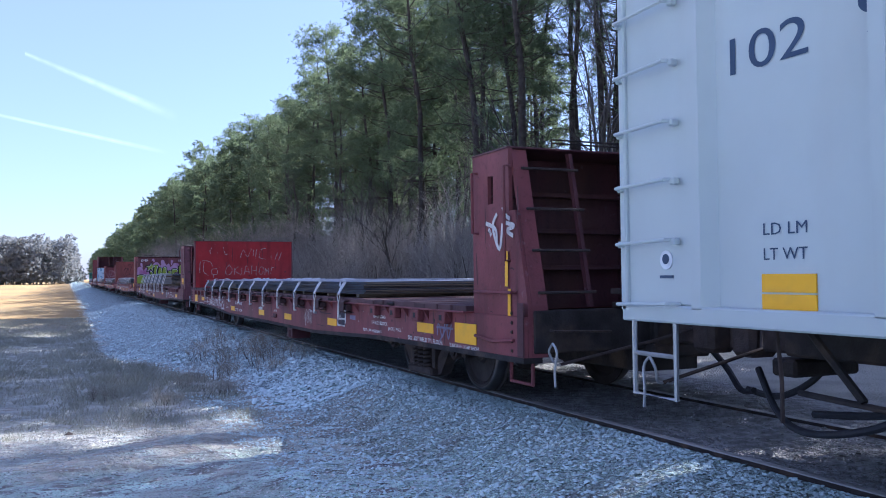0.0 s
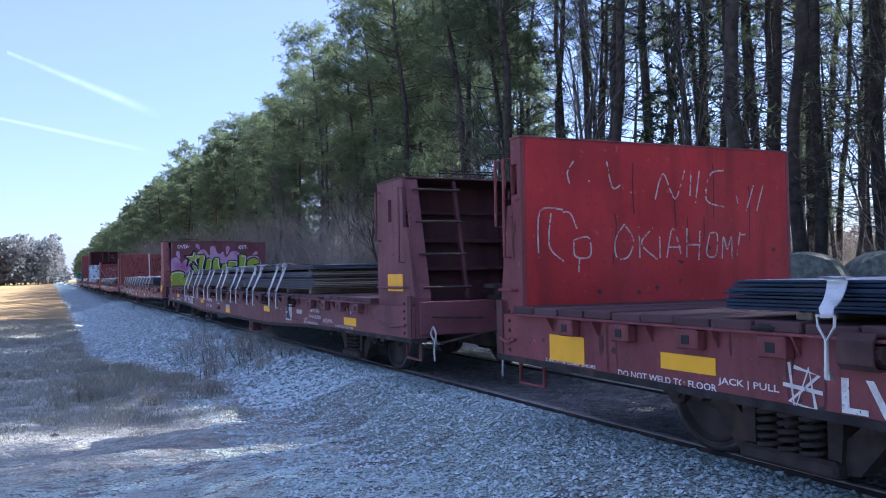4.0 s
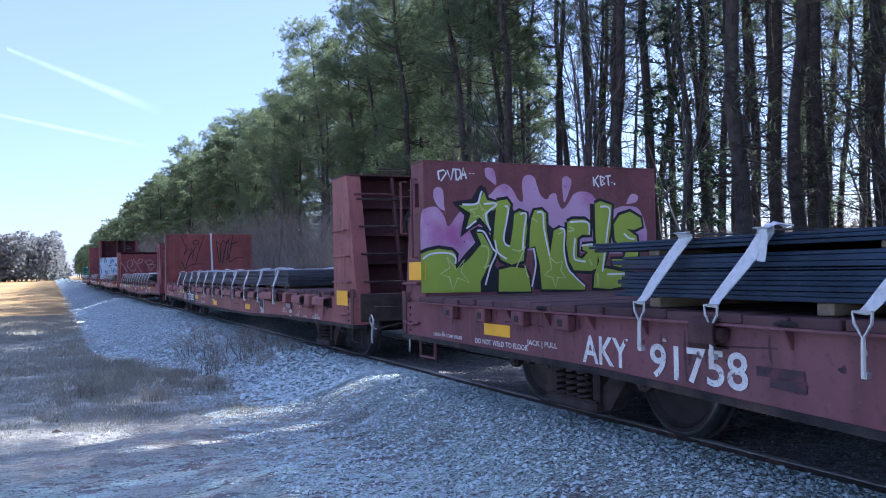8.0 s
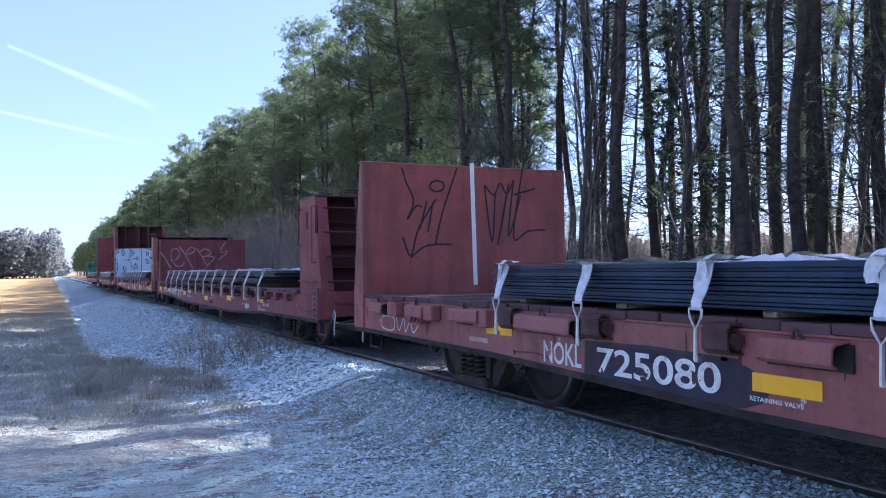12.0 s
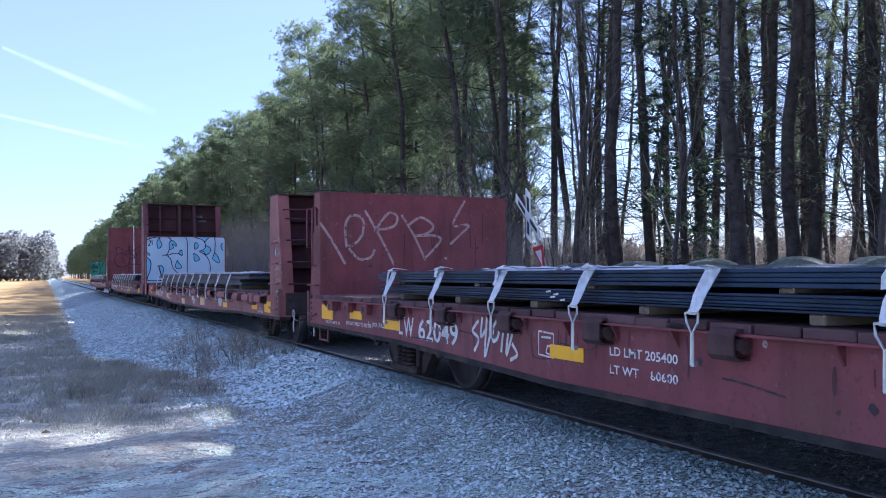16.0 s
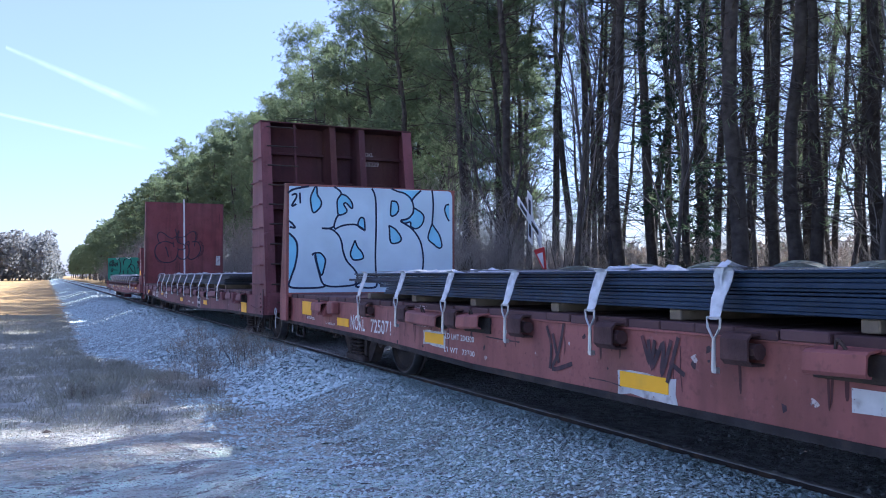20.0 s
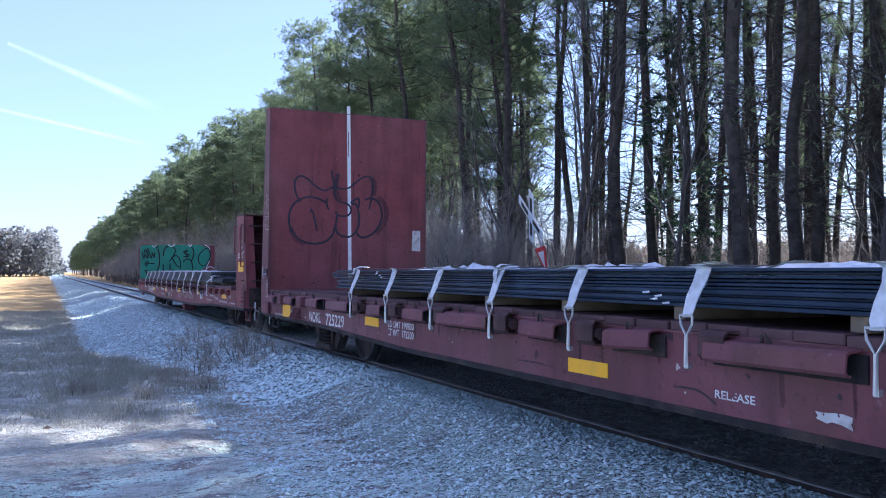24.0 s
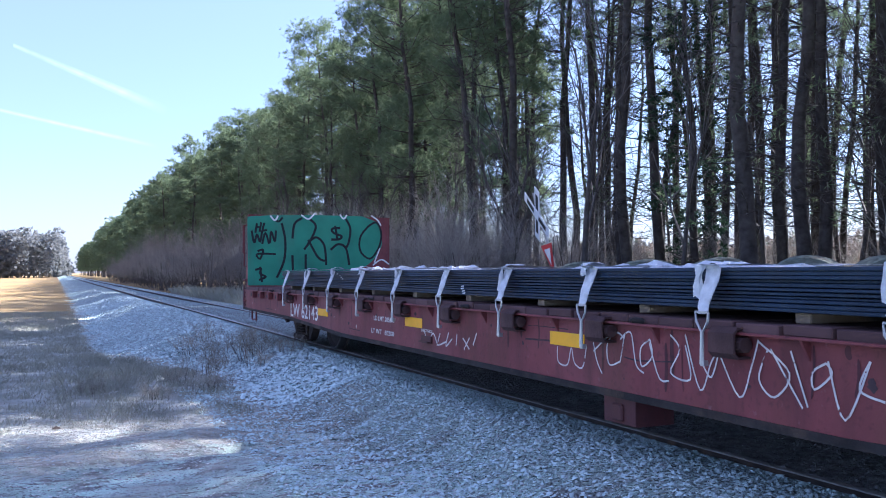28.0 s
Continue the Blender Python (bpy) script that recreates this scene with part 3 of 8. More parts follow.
TALL = [pine_meshes(11 + i, 19.5 + i % 3, 0.46 + 0.06 * (i % 3), 3.3, 1500, 0.19, 0.18, dead=64, wide=0.055, clump=0.36) for i in range(4)]
EDGE = [pine_meshes(31 + i, 17.8 + 0.7 * i, 0.31 + 0.04 * (i % 3), 3.3, 2900, 0.22, 0.19, dead=36, wide=0.085, clump=0.44) for i in range(5)]
EDGE_FAR = [pine_meshes(36 + i, 17.8 + 0.7 * i, 0.30, 3.4, 1300, 0.38, 0.19, dead=14, wide=0.10, clump=0.5) for i in range(3)]
MIDS = [pine_meshes(41 + i, 14.5 + 1.5 * i, 0.3, 2.5, 600, 0.2, 0.13, dead=24, wide=0.06, clump=0.3) for i in range(3)]
FAR = [pine_meshes(51 + i, 17.5 + i, 0.16, 3.4, 520, 0.62, 0.2, dead=2, wide=0.16, clump=0.6) for i in range(2)]
# meshes for unseen pines that only screen the sun from the lot
SHADE_SCREEN = [pine_meshes(61 + i, 25.5 + 0.7 * i, 0.16, 3.6, 1000, 0.20, 0.24, dead=8, wide=0.055) for i in range(4)]
IVY = [pine_meshes(71 + i, 11.0 + 2 * i, 0.10, 1.7, 420, 0.17, 0.13, NEEDLE_DARK, 10, 0.2, 0.45) for i in range(2)]

SHADE_CANOPY = [pine_meshes(91 + i, 24.5 + i, 0.60, 4.0, 2600, 0.30, 0.17, dead=10, wide=0.10, clump=0.45) for i in range(2)]

rnd = random.Random(5)


def stand(kinds, x, y, scale=1.0, girth=1.0, lean=(0, 0), name="pine_tree", label="tall loblolly pine with a bare trunk and high green crown", category="pine tree", group="pines along the track"):
    if 36 < y < 75 and 0.235 < x / y < 0.335:
        scale *= 0.93  # a younger stretch of the belt
    m = pose(x, y, ground_z(x, y, False), lean[0], lean[1], rnd.uniform(0, 360)) @ Matrix.Identity(4)
    ob = tree_thing(name, rnd.choice(kinds), m, label, category, group)
    ob.scale = (scale * girth, scale * girth, scale)
    return ob


# the trunks that stand out, with their girth
for x, y, g in ((15.3, 30.5, 0.9), (15.7, 28.0, 0.95), (18.3, 29.1, 0.9), (21.7, 31.7, 0.7), (16.6, 22.7, 1.0), (15.0, 20.0, 1.05), (17.5, 22.0, 0.9), (21.5, 23.4, 0.8), (14.1, 14.4, 1.25), (19.5, 18.8, 1.0), (16.8, 15.4, 1.25), (18.7, 16.4, 1.05), (20.0, 15.8, 1.1), (19.1, 41.2, 0.8), (17.2, 42.1, 0.8), (18.2, 47.1, 0.8)):
    stand(TALL, x, y, rnd.uniform(0.94, 1.06), 1.0 * g ** 0.5, (rnd.gauss(0, 1.8), rnd.gauss(0, 1.8)))
for x, y in ((17.0, 20.0), (23.0, 27.0)):
    stand(IVY, x, y, 1.0, 1.0, name="evergreen_tree", label="dark evergreen tree with glossy leaves among the pines", category="tree", group="evergreens")
# the rest of the strip, thin near the crossing and close further on
for k in range(20):
    x, y = rnd.uniform(19.5, 33), rnd.uniform(2, 46)
    stand(TALL, x, y, rnd.uniform(0.88, 1.05), rnd.uniform(0.75, 1.0), (rnd.gauss(0, 1.5), rnd.gauss(0, 1.5)))
for k in range(16):
    stand(MIDS, rnd.uniform(22, 36), rnd.uniform(6, 46), rnd.uniform(0.7, 1.05), 1.0, (rnd.gauss(0, 2), rnd.gauss(0, 2)), label="slender pine with sparse green branches among taller trunks")
for k in range(18):
    y = rnd.uniform(36, 84)
    stand(TALL if k % 3 else EDGE_FAR, rnd.uniform(21, 25) + 9 * rnd.random() * ease(30, 60, y), y, rnd.uniform(0.85, 1.02), rnd.uniform(0.8, 1.0), (rnd.gauss(0, 1.5), rnd.gauss(0, 1.5)))
# taller pines added so that crowns above the view keep sun off the ballast
for k in range(12):
    stand(TALL, rnd.uniform(23, 33), rnd.uniform(14, 36), rnd.uniform(1.15, 1.3), 0.9, (rnd.gauss(0, 1.2), rnd.gauss(0, 1.2)))
# pines added for their crowns, which stay above the view and block the sun
rk, kept = random.Random(77), rnd.getstate()
for k in range(7):
    stand(SHADE_CANOPY, rk.uniform(19, 28), 19 + 2.2 * k + rk.uniform(-0.8, 0.8), rk.uniform(0.95, 1.08), 1.0, label="added tall loblolly pine, its high dense crown placed to shade the verge")
rnd.setstate(kept)
# unseen pines beside and behind the lot, added to put it in dappled shade
for k in range(30):
    stand(TALL if k % 3 else EDGE, rnd.uniform(15.5, 30), rnd.uniform(-26, 10.5), rnd.uniform(0.95, 1.08), 1.0)
y = -10.0
while y < 10.6:
    stand(SHADE_SCREEN, 15.9 + rnd.gauss(0, 0.4), y, rnd.uniform(0.95, 1.08), 0.95, label="tall loblolly pine with green branches low down")
    y += rnd.uniform(2.5, 3.3)
for x, y in ((19.6, 11.3), (22.6, 13.2), (25.6, 15.2), (28.8, 17.5), (17.2, 9.0), (20.5, 10.0), (18.5, 7.4), (23.0, 10.8), (26.5, 12.6), (30.0, 15.0), (21.0, 8.5)):
    stand(SHADE_SCREEN, x, y, rnd.uniform(0.98, 1.1), 0.95, label="tall loblolly pine with green branches low down")
y = 39.0
while y < 62:
    stand(EDGE, 20.0 + rnd.gauss(0, 0.6), y, rnd.uniform(0.82, 0.9), 1.0, label="tall loblolly pine with green branches low down")
    y += rnd.uniform(2.6, 3.4)
y = 30.0
while y < 150:
    row = EDGE if y < 80 else EDGE_FAR
    stand(row, 15.8 + rnd.gauss(0, 0.7), y, rnd.uniform(0.78, 0.92), 1.0, label="tall loblolly pine with green branches low down")
    stand(TALL if y < 80 else EDGE_FAR, 19.5 + rnd.gauss(0, 1.0), y + 1.2, rnd.uniform(0.82, 0.92))
    if y > 55:
        stand(row, 22.5 + rnd.gauss(0, 1.0), y + 0.5, rnd.uniform(0.84, 0.96), label="tall loblolly pine with green branches low down")
    y += rnd.uniform(2.6, 4.2) * (1 if y < 70 else 1.35)
while y < 620:
    stand(FAR, 15.8 + rnd.gauss(0, 0.8), y, rnd.uniform(0.78, 0.92), 1.15, label="distant loblolly pine in the row beside the track")
    stand(FAR, 21 + rnd.gauss(0, 1.5), y + 2, rnd.uniform(0.82, 0.95), 1.15, label="distant loblolly pine in the row beside the track")
    y += rnd.uniform(4.5, 7) * (1 + (y - 150) / 300)


def bare_meshes(seed, height, stems, spread_, depth, twig=TWIG, stout=1.0, fork=(3, 4, 4)):
    """A leafless tree or shrub: stems that fork into finer twigs."""
    r = random.Random(seed)
    wood, fine = Shape(), Shape()

    def grow(p, d, ln, rad, level):
        pts, q, v = [p], p, d.normalized()
        for i in range(2):
            v = (v + Vector((r.gauss(0, 0.12), r.gauss(0, 0.12), 0.05))).normalized()
            q = q + v * ln / 2
            pts.append(q)
        (wood if level == 0 else fine).tube(pts, [rad, rad * 0.75, rad * 0.45], 6 if level == 0 else 3, False)
        if level < depth:
            for k in range(r.choice(fork)):
                t = r.uniform(0.3, 1.0)
                s = pts[0].lerp(pts[1], t * 2) if t < 0.5 else pts[1].lerp(pts[2], t * 2 - 1)
                nd = (v + Vector((r.gauss(0, spread_), r.gauss(0, spread_), r.gauss(0.15, 0.35)))).normalized()
                grow(s, nd, ln * r.uniform(0.45, 0.75), rad * 0.5, level + 1)

    for k in range(stems):
        a = r.random() * 6.283
        o = Vector((math.cos(a), math.sin(a), 0)) * (0 if stems == 1 else r.uniform(0.05, 0.5))
        grow(o - Vector((0, 0, 0.1)), Vector((o.x * 0.7, o.y * 0.7, 1)), height * r.uniform(0.4, 0.6), (0.012 + 0.008 * height) * stout, 0)
    return wood.mesh("stem", BARK_GREY, True), fine.mesh("twigwork", twig, True)


BARE = [bare_meshes(81 + i, 11.0, 1, 0.5, 4) for i in range(3)]
BUSH = [bare_meshes(91 + i, 2.9, 6, 0.6, 4, BRUSH, 0.5) for i in range(4)]
WEED = [bare_meshes(101 + i, 0.55, 16, 0.75, 3, TWIG_PALE, 0.28, (4, 5, 5)) for i in range(3)]


def shrub(kinds, x, y, s, name, label, category, group):
    ob = thing(name, pose(x, y, ground_z(x, y, False), 0, 0, rnd.uniform(0, 360)), label, category, group)
    for nm, me in zip(("stemwork", "twigwork"), rnd.choice(kinds)):
        tagged(part(nm, me, None, ob), kind="stuff")
    ob.scale = (s, s, s * rnd.uniform(0.85, 1.2))
    return ob


for x, y, s in ((13.3, 20.1, 1.0), (13.8, 26.5, 0.9), (14.6, 11.6, 0.8), (16.0, 35.0, 0.9), (22.5, 19.0, 1.0), (25.0, 22.0, 1.0), (12.8, 33.0, 0.75), (13.2, 39.0, 0.8), (19.0, 25.5, 0.9), (21.0, 13.5, 0.9), (24.0, 17.0, 1.0), (16.5, 11.5, 0.7), (13.0, 24.0, 0.7), (13.4, 46.0, 0.8), (13.0, 54.0, 0.8), (14.5, 17.5, 0.8), (18.0, 13.0, 0.9), (20.5, 20.5, 0.95), (23.5, 25.0, 1.0), (26.0, 18.0, 1.0), (17.0, 30.5, 0.9), (19.5, 36.0, 0.9), (15.2, 43.0, 0.8), (22.0, 15.0, 0.85)):
    shrub(BARE, x, y, s, "bare_tree", "leafless grey hardwood tree with fine twigs", "tree", "bare trees")
for k in range(130):
    y = 21 + 120 * rnd.random() ** 1.7
    x = rnd.uniform(9.6, 14.8) - 1.2 * ease(40, 80, y)
    shrub(BUSH, x, y, rnd.uniform(0.75, 1.45) * (1 + 0.5 * ease(35, 90, y)), "bare_shrub", "leafless brown roadside shrub", "shrub", "brush along the track")
rk, kept = random.Random(78), rnd.getstate()
for k in range(44):
    shrub(BUSH, rk.uniform(12.8, 19), rk.uniform(36, 80), rk.uniform(1.5, 2.2), "bare_shrub", "tall leafless brown shrub under the pines", "shrub", "brush along the track")
rnd.setstate(kept)
for k in range(90):
    y = rnd.uniform(48, 210)
    shrub(BUSH, rnd.uniform(9.5, 14.5), y, rnd.uniform(1.0, 1.7), "bare_shrub", "leafless brown roadside shrub", "shrub", "brush along the track")
for k in range(95):
    shrub(BUSH, rnd.uniform(17, 38), rnd.uniform(6, 50), rnd.uniform(0.8, 1.6), "bare_shrub", "leafless brown undergrowth shrub", "shrub", "brush under the pines")
for x, y, s in ((2.95, 13.6, 1.0), (3.15, 14.3, 0.95), (3.3, 15.0, 0.8), (2.5, 16.5, 0.9), (2.7, 12.9, 0.7), (2.0, 13.0, 0.8), (2.9, 17.5, 0.7), (1.0, 10.6, 0.5), (0.3, 11.5, 0.5), (1.7, 11.2, 0.6), (2.3, 14.2, 0.7), (2.6, 15.3, 0.8), (3.2, 13.2, 0.7), (1.6, 12.3, 0.55), (2.1, 11.6, 0.5)):
    shrub(WEED, x, y, s, "dry_weed", "dry brown weed clump on the ballast shoulder", "weed", "dry weeds")

# woods far across the fields
woods = Shape()
wr = random.Random(8)
for k in range(420):
    if k < 300:
        x, y, hgt = wr.uniform(-150, 3), 430 + wr.uniform(-25, 45), wr.uniform(13, 21)
    else:
        x, y, hgt = wr.uniform(200, 330), wr.uniform(40, 330), wr.uniform(6, 14)
    woods.tube([(x, y, -1), (x, y, hgt * 0.8)], [0.25, 0.1], 4, False)
    for j in range(190):
        a, u = wr.random() * 6.283, wr.random()
        rr = hgt * 0.30 * (1 - 0.7 * u) * wr.random() ** 0.5
        tuft(woods, Vector((x + rr * math.cos(a) * 1.4, y + rr * math.sin(a), hgt * (0.02 + 0.98 * u))), Vector((math.cos(a), math.sin(a), 0.6)), wr.uniform(0.7, 1.4), 6, wr, 0.36)
# distance haze is painted into the leaf colour as a paler grey
far_leaf = mat("haze_tinted_woods", (0.26, 0.27, 0.265), 0.9, 0, 0.25, 0.05, bump=0, back=(0.24, 0.25, 0.245))
tagged(new("far_woods", woods.mesh("far_woods", far_leaf)), "belt of mixed woods across the field, haze painted into its colour", "woods", kind="stuff")

hedge = Shape()
for k in range(380):
    x, y = wr.uniform(120, 210), wr.uniform(20, 330)
    hgt = wr.uniform(4.5, 9.0)
    for j in range(42):
        a, u = wr.random() * 6.283, wr.random()
        rr = hgt * 0.42 * (1 - 0.5 * u) * wr.random() ** 0.5
        tuft(hedge, Vector((x + rr * math.cos(a), y + rr * math.sin(a), hgt * u)), Vector((math.cos(a), math.sin(a), 0.6)), wr.uniform(0.7, 1.3), 6, wr, 0.2)
brown_leaf = mat("brown_winter_thicket", (0.17, 0.135, 0.105), 0.9, 0, 0.3, 0.08, bump=0, back=(0.2, 0.16, 0.12))
tagged(new("far_thicket", hedge.mesh("far_thicket", brown_leaf)), "brown winter thicket beyond the pines", "thicket", kind="stuff")

# ---------------------------------------------------------------- contrails high in the sky
trail_mat = bpy.data.materials.new("thin_ice_cloud")
trail_mat.use_nodes = True
tn, tl = trail_mat.node_tree.nodes, trail_mat.node_tree.links
tn.remove(tn["Principled BSDF"])
clear, glow, both = tn.new("ShaderNodeBsdfTransparent"), tn.new("ShaderNodeEmission"), tn.new("ShaderNodeMixShader")
# the trails' sunlit white is given as a glow of their own
glow.inputs[0].default_value, glow.inputs[1].default_value = (0.95, 0.97, 1.0, 1), 0.62
tcn, puff, soft_, mul = tn.new("ShaderNodeTexCoord"), tn.new("ShaderNodeTexNoise"), tn.new("ShaderNodeTexGradient"), tn.new("ShaderNodeMath")
puff.inputs["Scale"].default_value = 0.02
soft_.gradient_type = "SPHERICAL"
tmap = tn.new("ShaderNodeMapping")
tmap.inputs["Scale"].default_value, tmap.inputs["Location"].default_value = (0, 2, 0), (0, -1, 0)
mul.operation = "MULTIPLY"
thin = tn.new("ShaderNodeMath")
thin.operation = "MULTIPLY"
thin.inputs[1].default_value = 0.52
tl.new(tcn.outputs["Object"], puff.inputs["Vector"])
tl.new(tcn.outputs["UV"], tmap.inputs[0])
tl.new(tmap.outputs[0], soft_.inputs[0])
tl.new(soft_.outputs["Fac"], mul.inputs[0])
along_, fade, weak = tn.new("ShaderNodeSeparateXYZ"), tn.new("ShaderNodeMapRange"), tn.new("ShaderNodeMath")
weak.operation = "MULTIPLY"
fade.inputs[1].default_value, fade.inputs[2].default_value, fade.inputs[3].default_value, fade.inputs[4].default_value = 0.7, 1.0, 1.0, 0.0
tl.new(tcn.outputs["UV"], along_.inputs[0])
tl.new(along_.outputs[0], fade.inputs[0])
tl.new(puff.outputs["Fac"], weak.inputs[0])
tl.new(fade.outputs[0], weak.inputs[1])
tl.new(weak.outputs[0], thin.inputs[0])
tl.new(thin.outputs[0], mul.inputs[1])
for a, b in ((mul.outputs[0], both.inputs[0]), (clear.outputs[0], both.inputs[1]), (glow.outputs[0], both.inputs[2]), (both.outputs[0], tn["Material Output"].inputs[0])):
    tl.new(a, b)
for a, b, w0, w1 in ((Vector((-0.0466, 1.1145, 0.2665)), Vector((0.1189, 1.0407, 0.1881)), 16, 46), (Vector((-0.0889, 1.1355, 0.1981)), Vector((0.1088, 1.0463, 0.1473)), 13, 20)):
    me = bpy.data.meshes.new("contrail")
    a, b, up = EYE + a.normalized() * 3000, EYE + b.normalized() * 3000, Vector((0, 0, 1))
    n_ = 12
    ps = [a.lerp(b, i / n_) for i in range(n_ + 1)]
    ws = [w0 + (w1 - w0) * i / n_ for i in range(n_ + 1)]
    me.from_pydata([tuple(p + up * s * w / 2) for p, w in zip(ps, ws) for s in (-1, 1)], [], [(2 * i, 2 * i + 2, 2 * i + 3, 2 * i + 1) for i in range(n_)])
    uv = me.uv_layers.new(name="UVMap")
    for lp in me.loops:
        uv.data[lp.index].uv = (lp.vertex_index // 2 / n_, lp.vertex_index % 2)
    me.materials.append(trail_mat)
    ob = tagged(new("contrail", me), "thin white contrail across the blue sky", "contrail", kind="structure")
    ob.visible_shadow = False

# ---------------------------------------------------------------- crossing sign and hay bales
sign = thing("crossbuck_sign", pose(9.33, 14.35, ground_z(9.33, 14.35), 15, -4, -104), "leaning white railroad crossbuck with a red and white yield sign", "crossing sign")
part("post", Shape().tube([(0, 0, -0.3), (0, 0, 2.95)], 0.035, 8), GALV, sign)
for a in (48, -48):
    bl = Shape().box(-0.61, 0.61, -0.012, 0.0, -0.115, 0.115, 0.004)
    blade = part("blade", bl, SIGN_WHITE, sign, at=pose(0, -0.045 - (0.014 if a > 0 else 0), 2.52, 0, a, 0))
    bars = Shape().box(-0.46, -0.12, -0.0165, -0.0125, -0.055, 0.055).box(0.12, 0.46, -0.0165, -0.0125, -0.055, 0.055)
    part("lettering", bars, BLACK, blade)
tri = [(-0.34, 1.90), (0.34, 1.90), (0, 1.30)]
ys = part("yield_sign", Shape().prism(tri, "y", -0.052, -0.040), SIGN_RED, sign, "red and white triangular yield sign")
part("yield_field", Shape().prism([(-0.19, 1.81), (0.19, 1.81), (0, 1.48)], "y", -0.057, -0.0535), SIGN_WHITE, ys)


def bale_mesh(seed):
    r, n, rows = random.Random(seed), 40, 9
    vs = []
    for j in range(rows + 1):
        u = j / rows
        x = -0.62 + 1.24 * u
        for k in range(n):
            a = 2 * math.pi * k / n
            rad = 0.78 - 0.05 * abs(2 * u - 1) ** 6 + 0.022 * noise.noise(Vector((x * 3, math.cos(a) * 3, math.sin(a) * 3 + seed)))
            z = math.sin(a) * rad
            vs.append((x, math.cos(a) * rad * 1.04, max(z, -0.70)))
    s = Shape().add(vs, [(j * n + k, (j + 1) * n + k, (j + 1) * n + (k + 1) % n, j * n + (k + 1) % n) for j in range(rows) for k in range(n)])
    ends = []
    for j, sx in ((0, 1), (rows, -1)):
        base = len(s.v)
        rings = [[(vs[j * n + k][0] - sx * 0.03 * (1 - q), vs[j * n + k][1] * q, vs[j * n + k][2] * q) for k in range(n)] for q in (1.0, 0.75, 0.5, 0.25, 0.02)]
        s.add([p for ring in rings for p in ring], [(i * n + k, i * n + (k + 1) % n, (i + 1) * n + (k + 1) % n, (i + 1) * n + k) for i in range(4) for k in range(n)])
    return s.mesh("bale_body", HAY, True)


bales = [bale_mesh(i) for i in range(3)]
for i, (x, y, a) in enumerate(((12.62, 11.6, 35), (14.2, 11.2, 52), (11.35, 12.45, 38), (10.5, 13.5, 34), (9.75, 14.6, 42), (15.7, 10.3, 50), (17.0, 9.0, 48))):
    b = thing("hay_bale", pose(x, y, ground_z(x, y, False) + 0.69, 0, 0, a), "round hay bale in green net wrap on the ground", "hay bale", "row of hay bales")
    part("bale_body", bales[i % 3], None, b)


# ---------------------------------------------------------------- the train
MOVERS, WHEELS = [], []
HALF = 1.44  # half the width over the side sills
DECK_Z, SILL_Z = 0.92, 0.53


def moving(ob):
    MOVERS.append((ob, ob.matrix_basis.copy()))
    return ob


# parts shared by all trucks
R_W = 0.42
wheel_prof = [(-0.07, 0.36), (-0.065, 0.405), (-0.055, 0.42), (0.035, 0.425), (0.045, 0.445), (0.062, 0.445), (0.065, 0.36), (0.03, 0.33), (0.03, 0.14), (0.075, 0.12), (0.075, 0.075), (-0.075, 0.075), (-0.075, 0.12), (-0.045, 0.15), (-0.04, 0.33), (-0.07, 0.355)]
WHEEL_ME = Shape().lathe(wheel_prof, (0, 0, 0), 36, False).mesh("wheel", mat("grimy_wheel_steel", (0.052, 0.043, 0.042), 0.8, 0.2, 0.35, 5, (0.09, 0.07, 0.06), 3, 0.5, 0.2, 40), False)
RIM_ME = Shape().lathe([(-0.0715, 0.385), (-0.072, 0.405), (-0.058, 0.4215), (0.034, 0.4265)], (0, 0, 0), 36, False).mesh("rim", TREAD, True)
AXLE_ME = Shape().tube([(-0.98, 0, 0), (-0.8, 0, 0), (-0.79, 0, 0), (0.79, 0, 0), (0.8, 0, 0), (0.98, 0, 0)], [0.07, 0.07, 0.085, 0.085, 0.07, 0.07], 12).mesh("axle", RUSTY, True)


def helix(rad, z0, z1, turns, wire):
    n = turns * 10
    return Shape().tube([(rad * math.cos(6.283 * i / 10), rad * math.sin(6.283 * i / 10), z0 + (z1 - z0) * i / n) for i in range(n + 1)], wire, 5)


SPRING_ME = helix(0.062, 0.0, 0.23, 5, 0.017).mesh("spring", RUSTY, True)


def side_frame_mesh():
    """A cast side frame with its arch, window, spring seat and journal boxes, outline in (y, z)."""
    s = Shape()
    x0, x1 = -0.07, 0.07
    for g in (1, -1):
        s.prism([(g * 1.08, 0.36), (g * 1.08, 0.55), (g * 0.98, 0.60), (g * 0.62, 0.60), (g * 0.36, 0.66), (g * 0.30, 0.56), (g * 0.60, 0.50), (g * 0.72, 0.36)][::g], "x", x0, x1)
        s.prism([(g * 0.74, 0.50), (g * 0.60, 0.52), (g * 0.22, 0.20), (g * 0.26, 0.11), (g * 0.42, 0.13)][::g], "x", x0 + 0.01, x1 - 0.01)
        s.prism([(g * 0.37, 0.60), (g * 0.25, 0.60), (g * 0.25, 0.18), (g * 0.33, 0.18)][::g], "x", x0 - 0.02, x1)
        s.tube([(x0 - 0.05, g * 0.89, 0.42), (x0, g * 0.89, 0.42)], 0.095, 10)
        s.tube([(x0 - 0.07, g * 0.89, 0.42), (x0 - 0.04, g * 0.89, 0.42)], 0.06, 8)
    s.box(x0, x1, -0.38, 0.38, 0.58, 0.68, 0.02)
    s.box(x0 - 0.07, x1, -0.34, 0.34, 0.10, 0.19, 0.02)
    return s.mesh("side_frame", RUSTY)


FRAME_ME = side_frame_mesh()


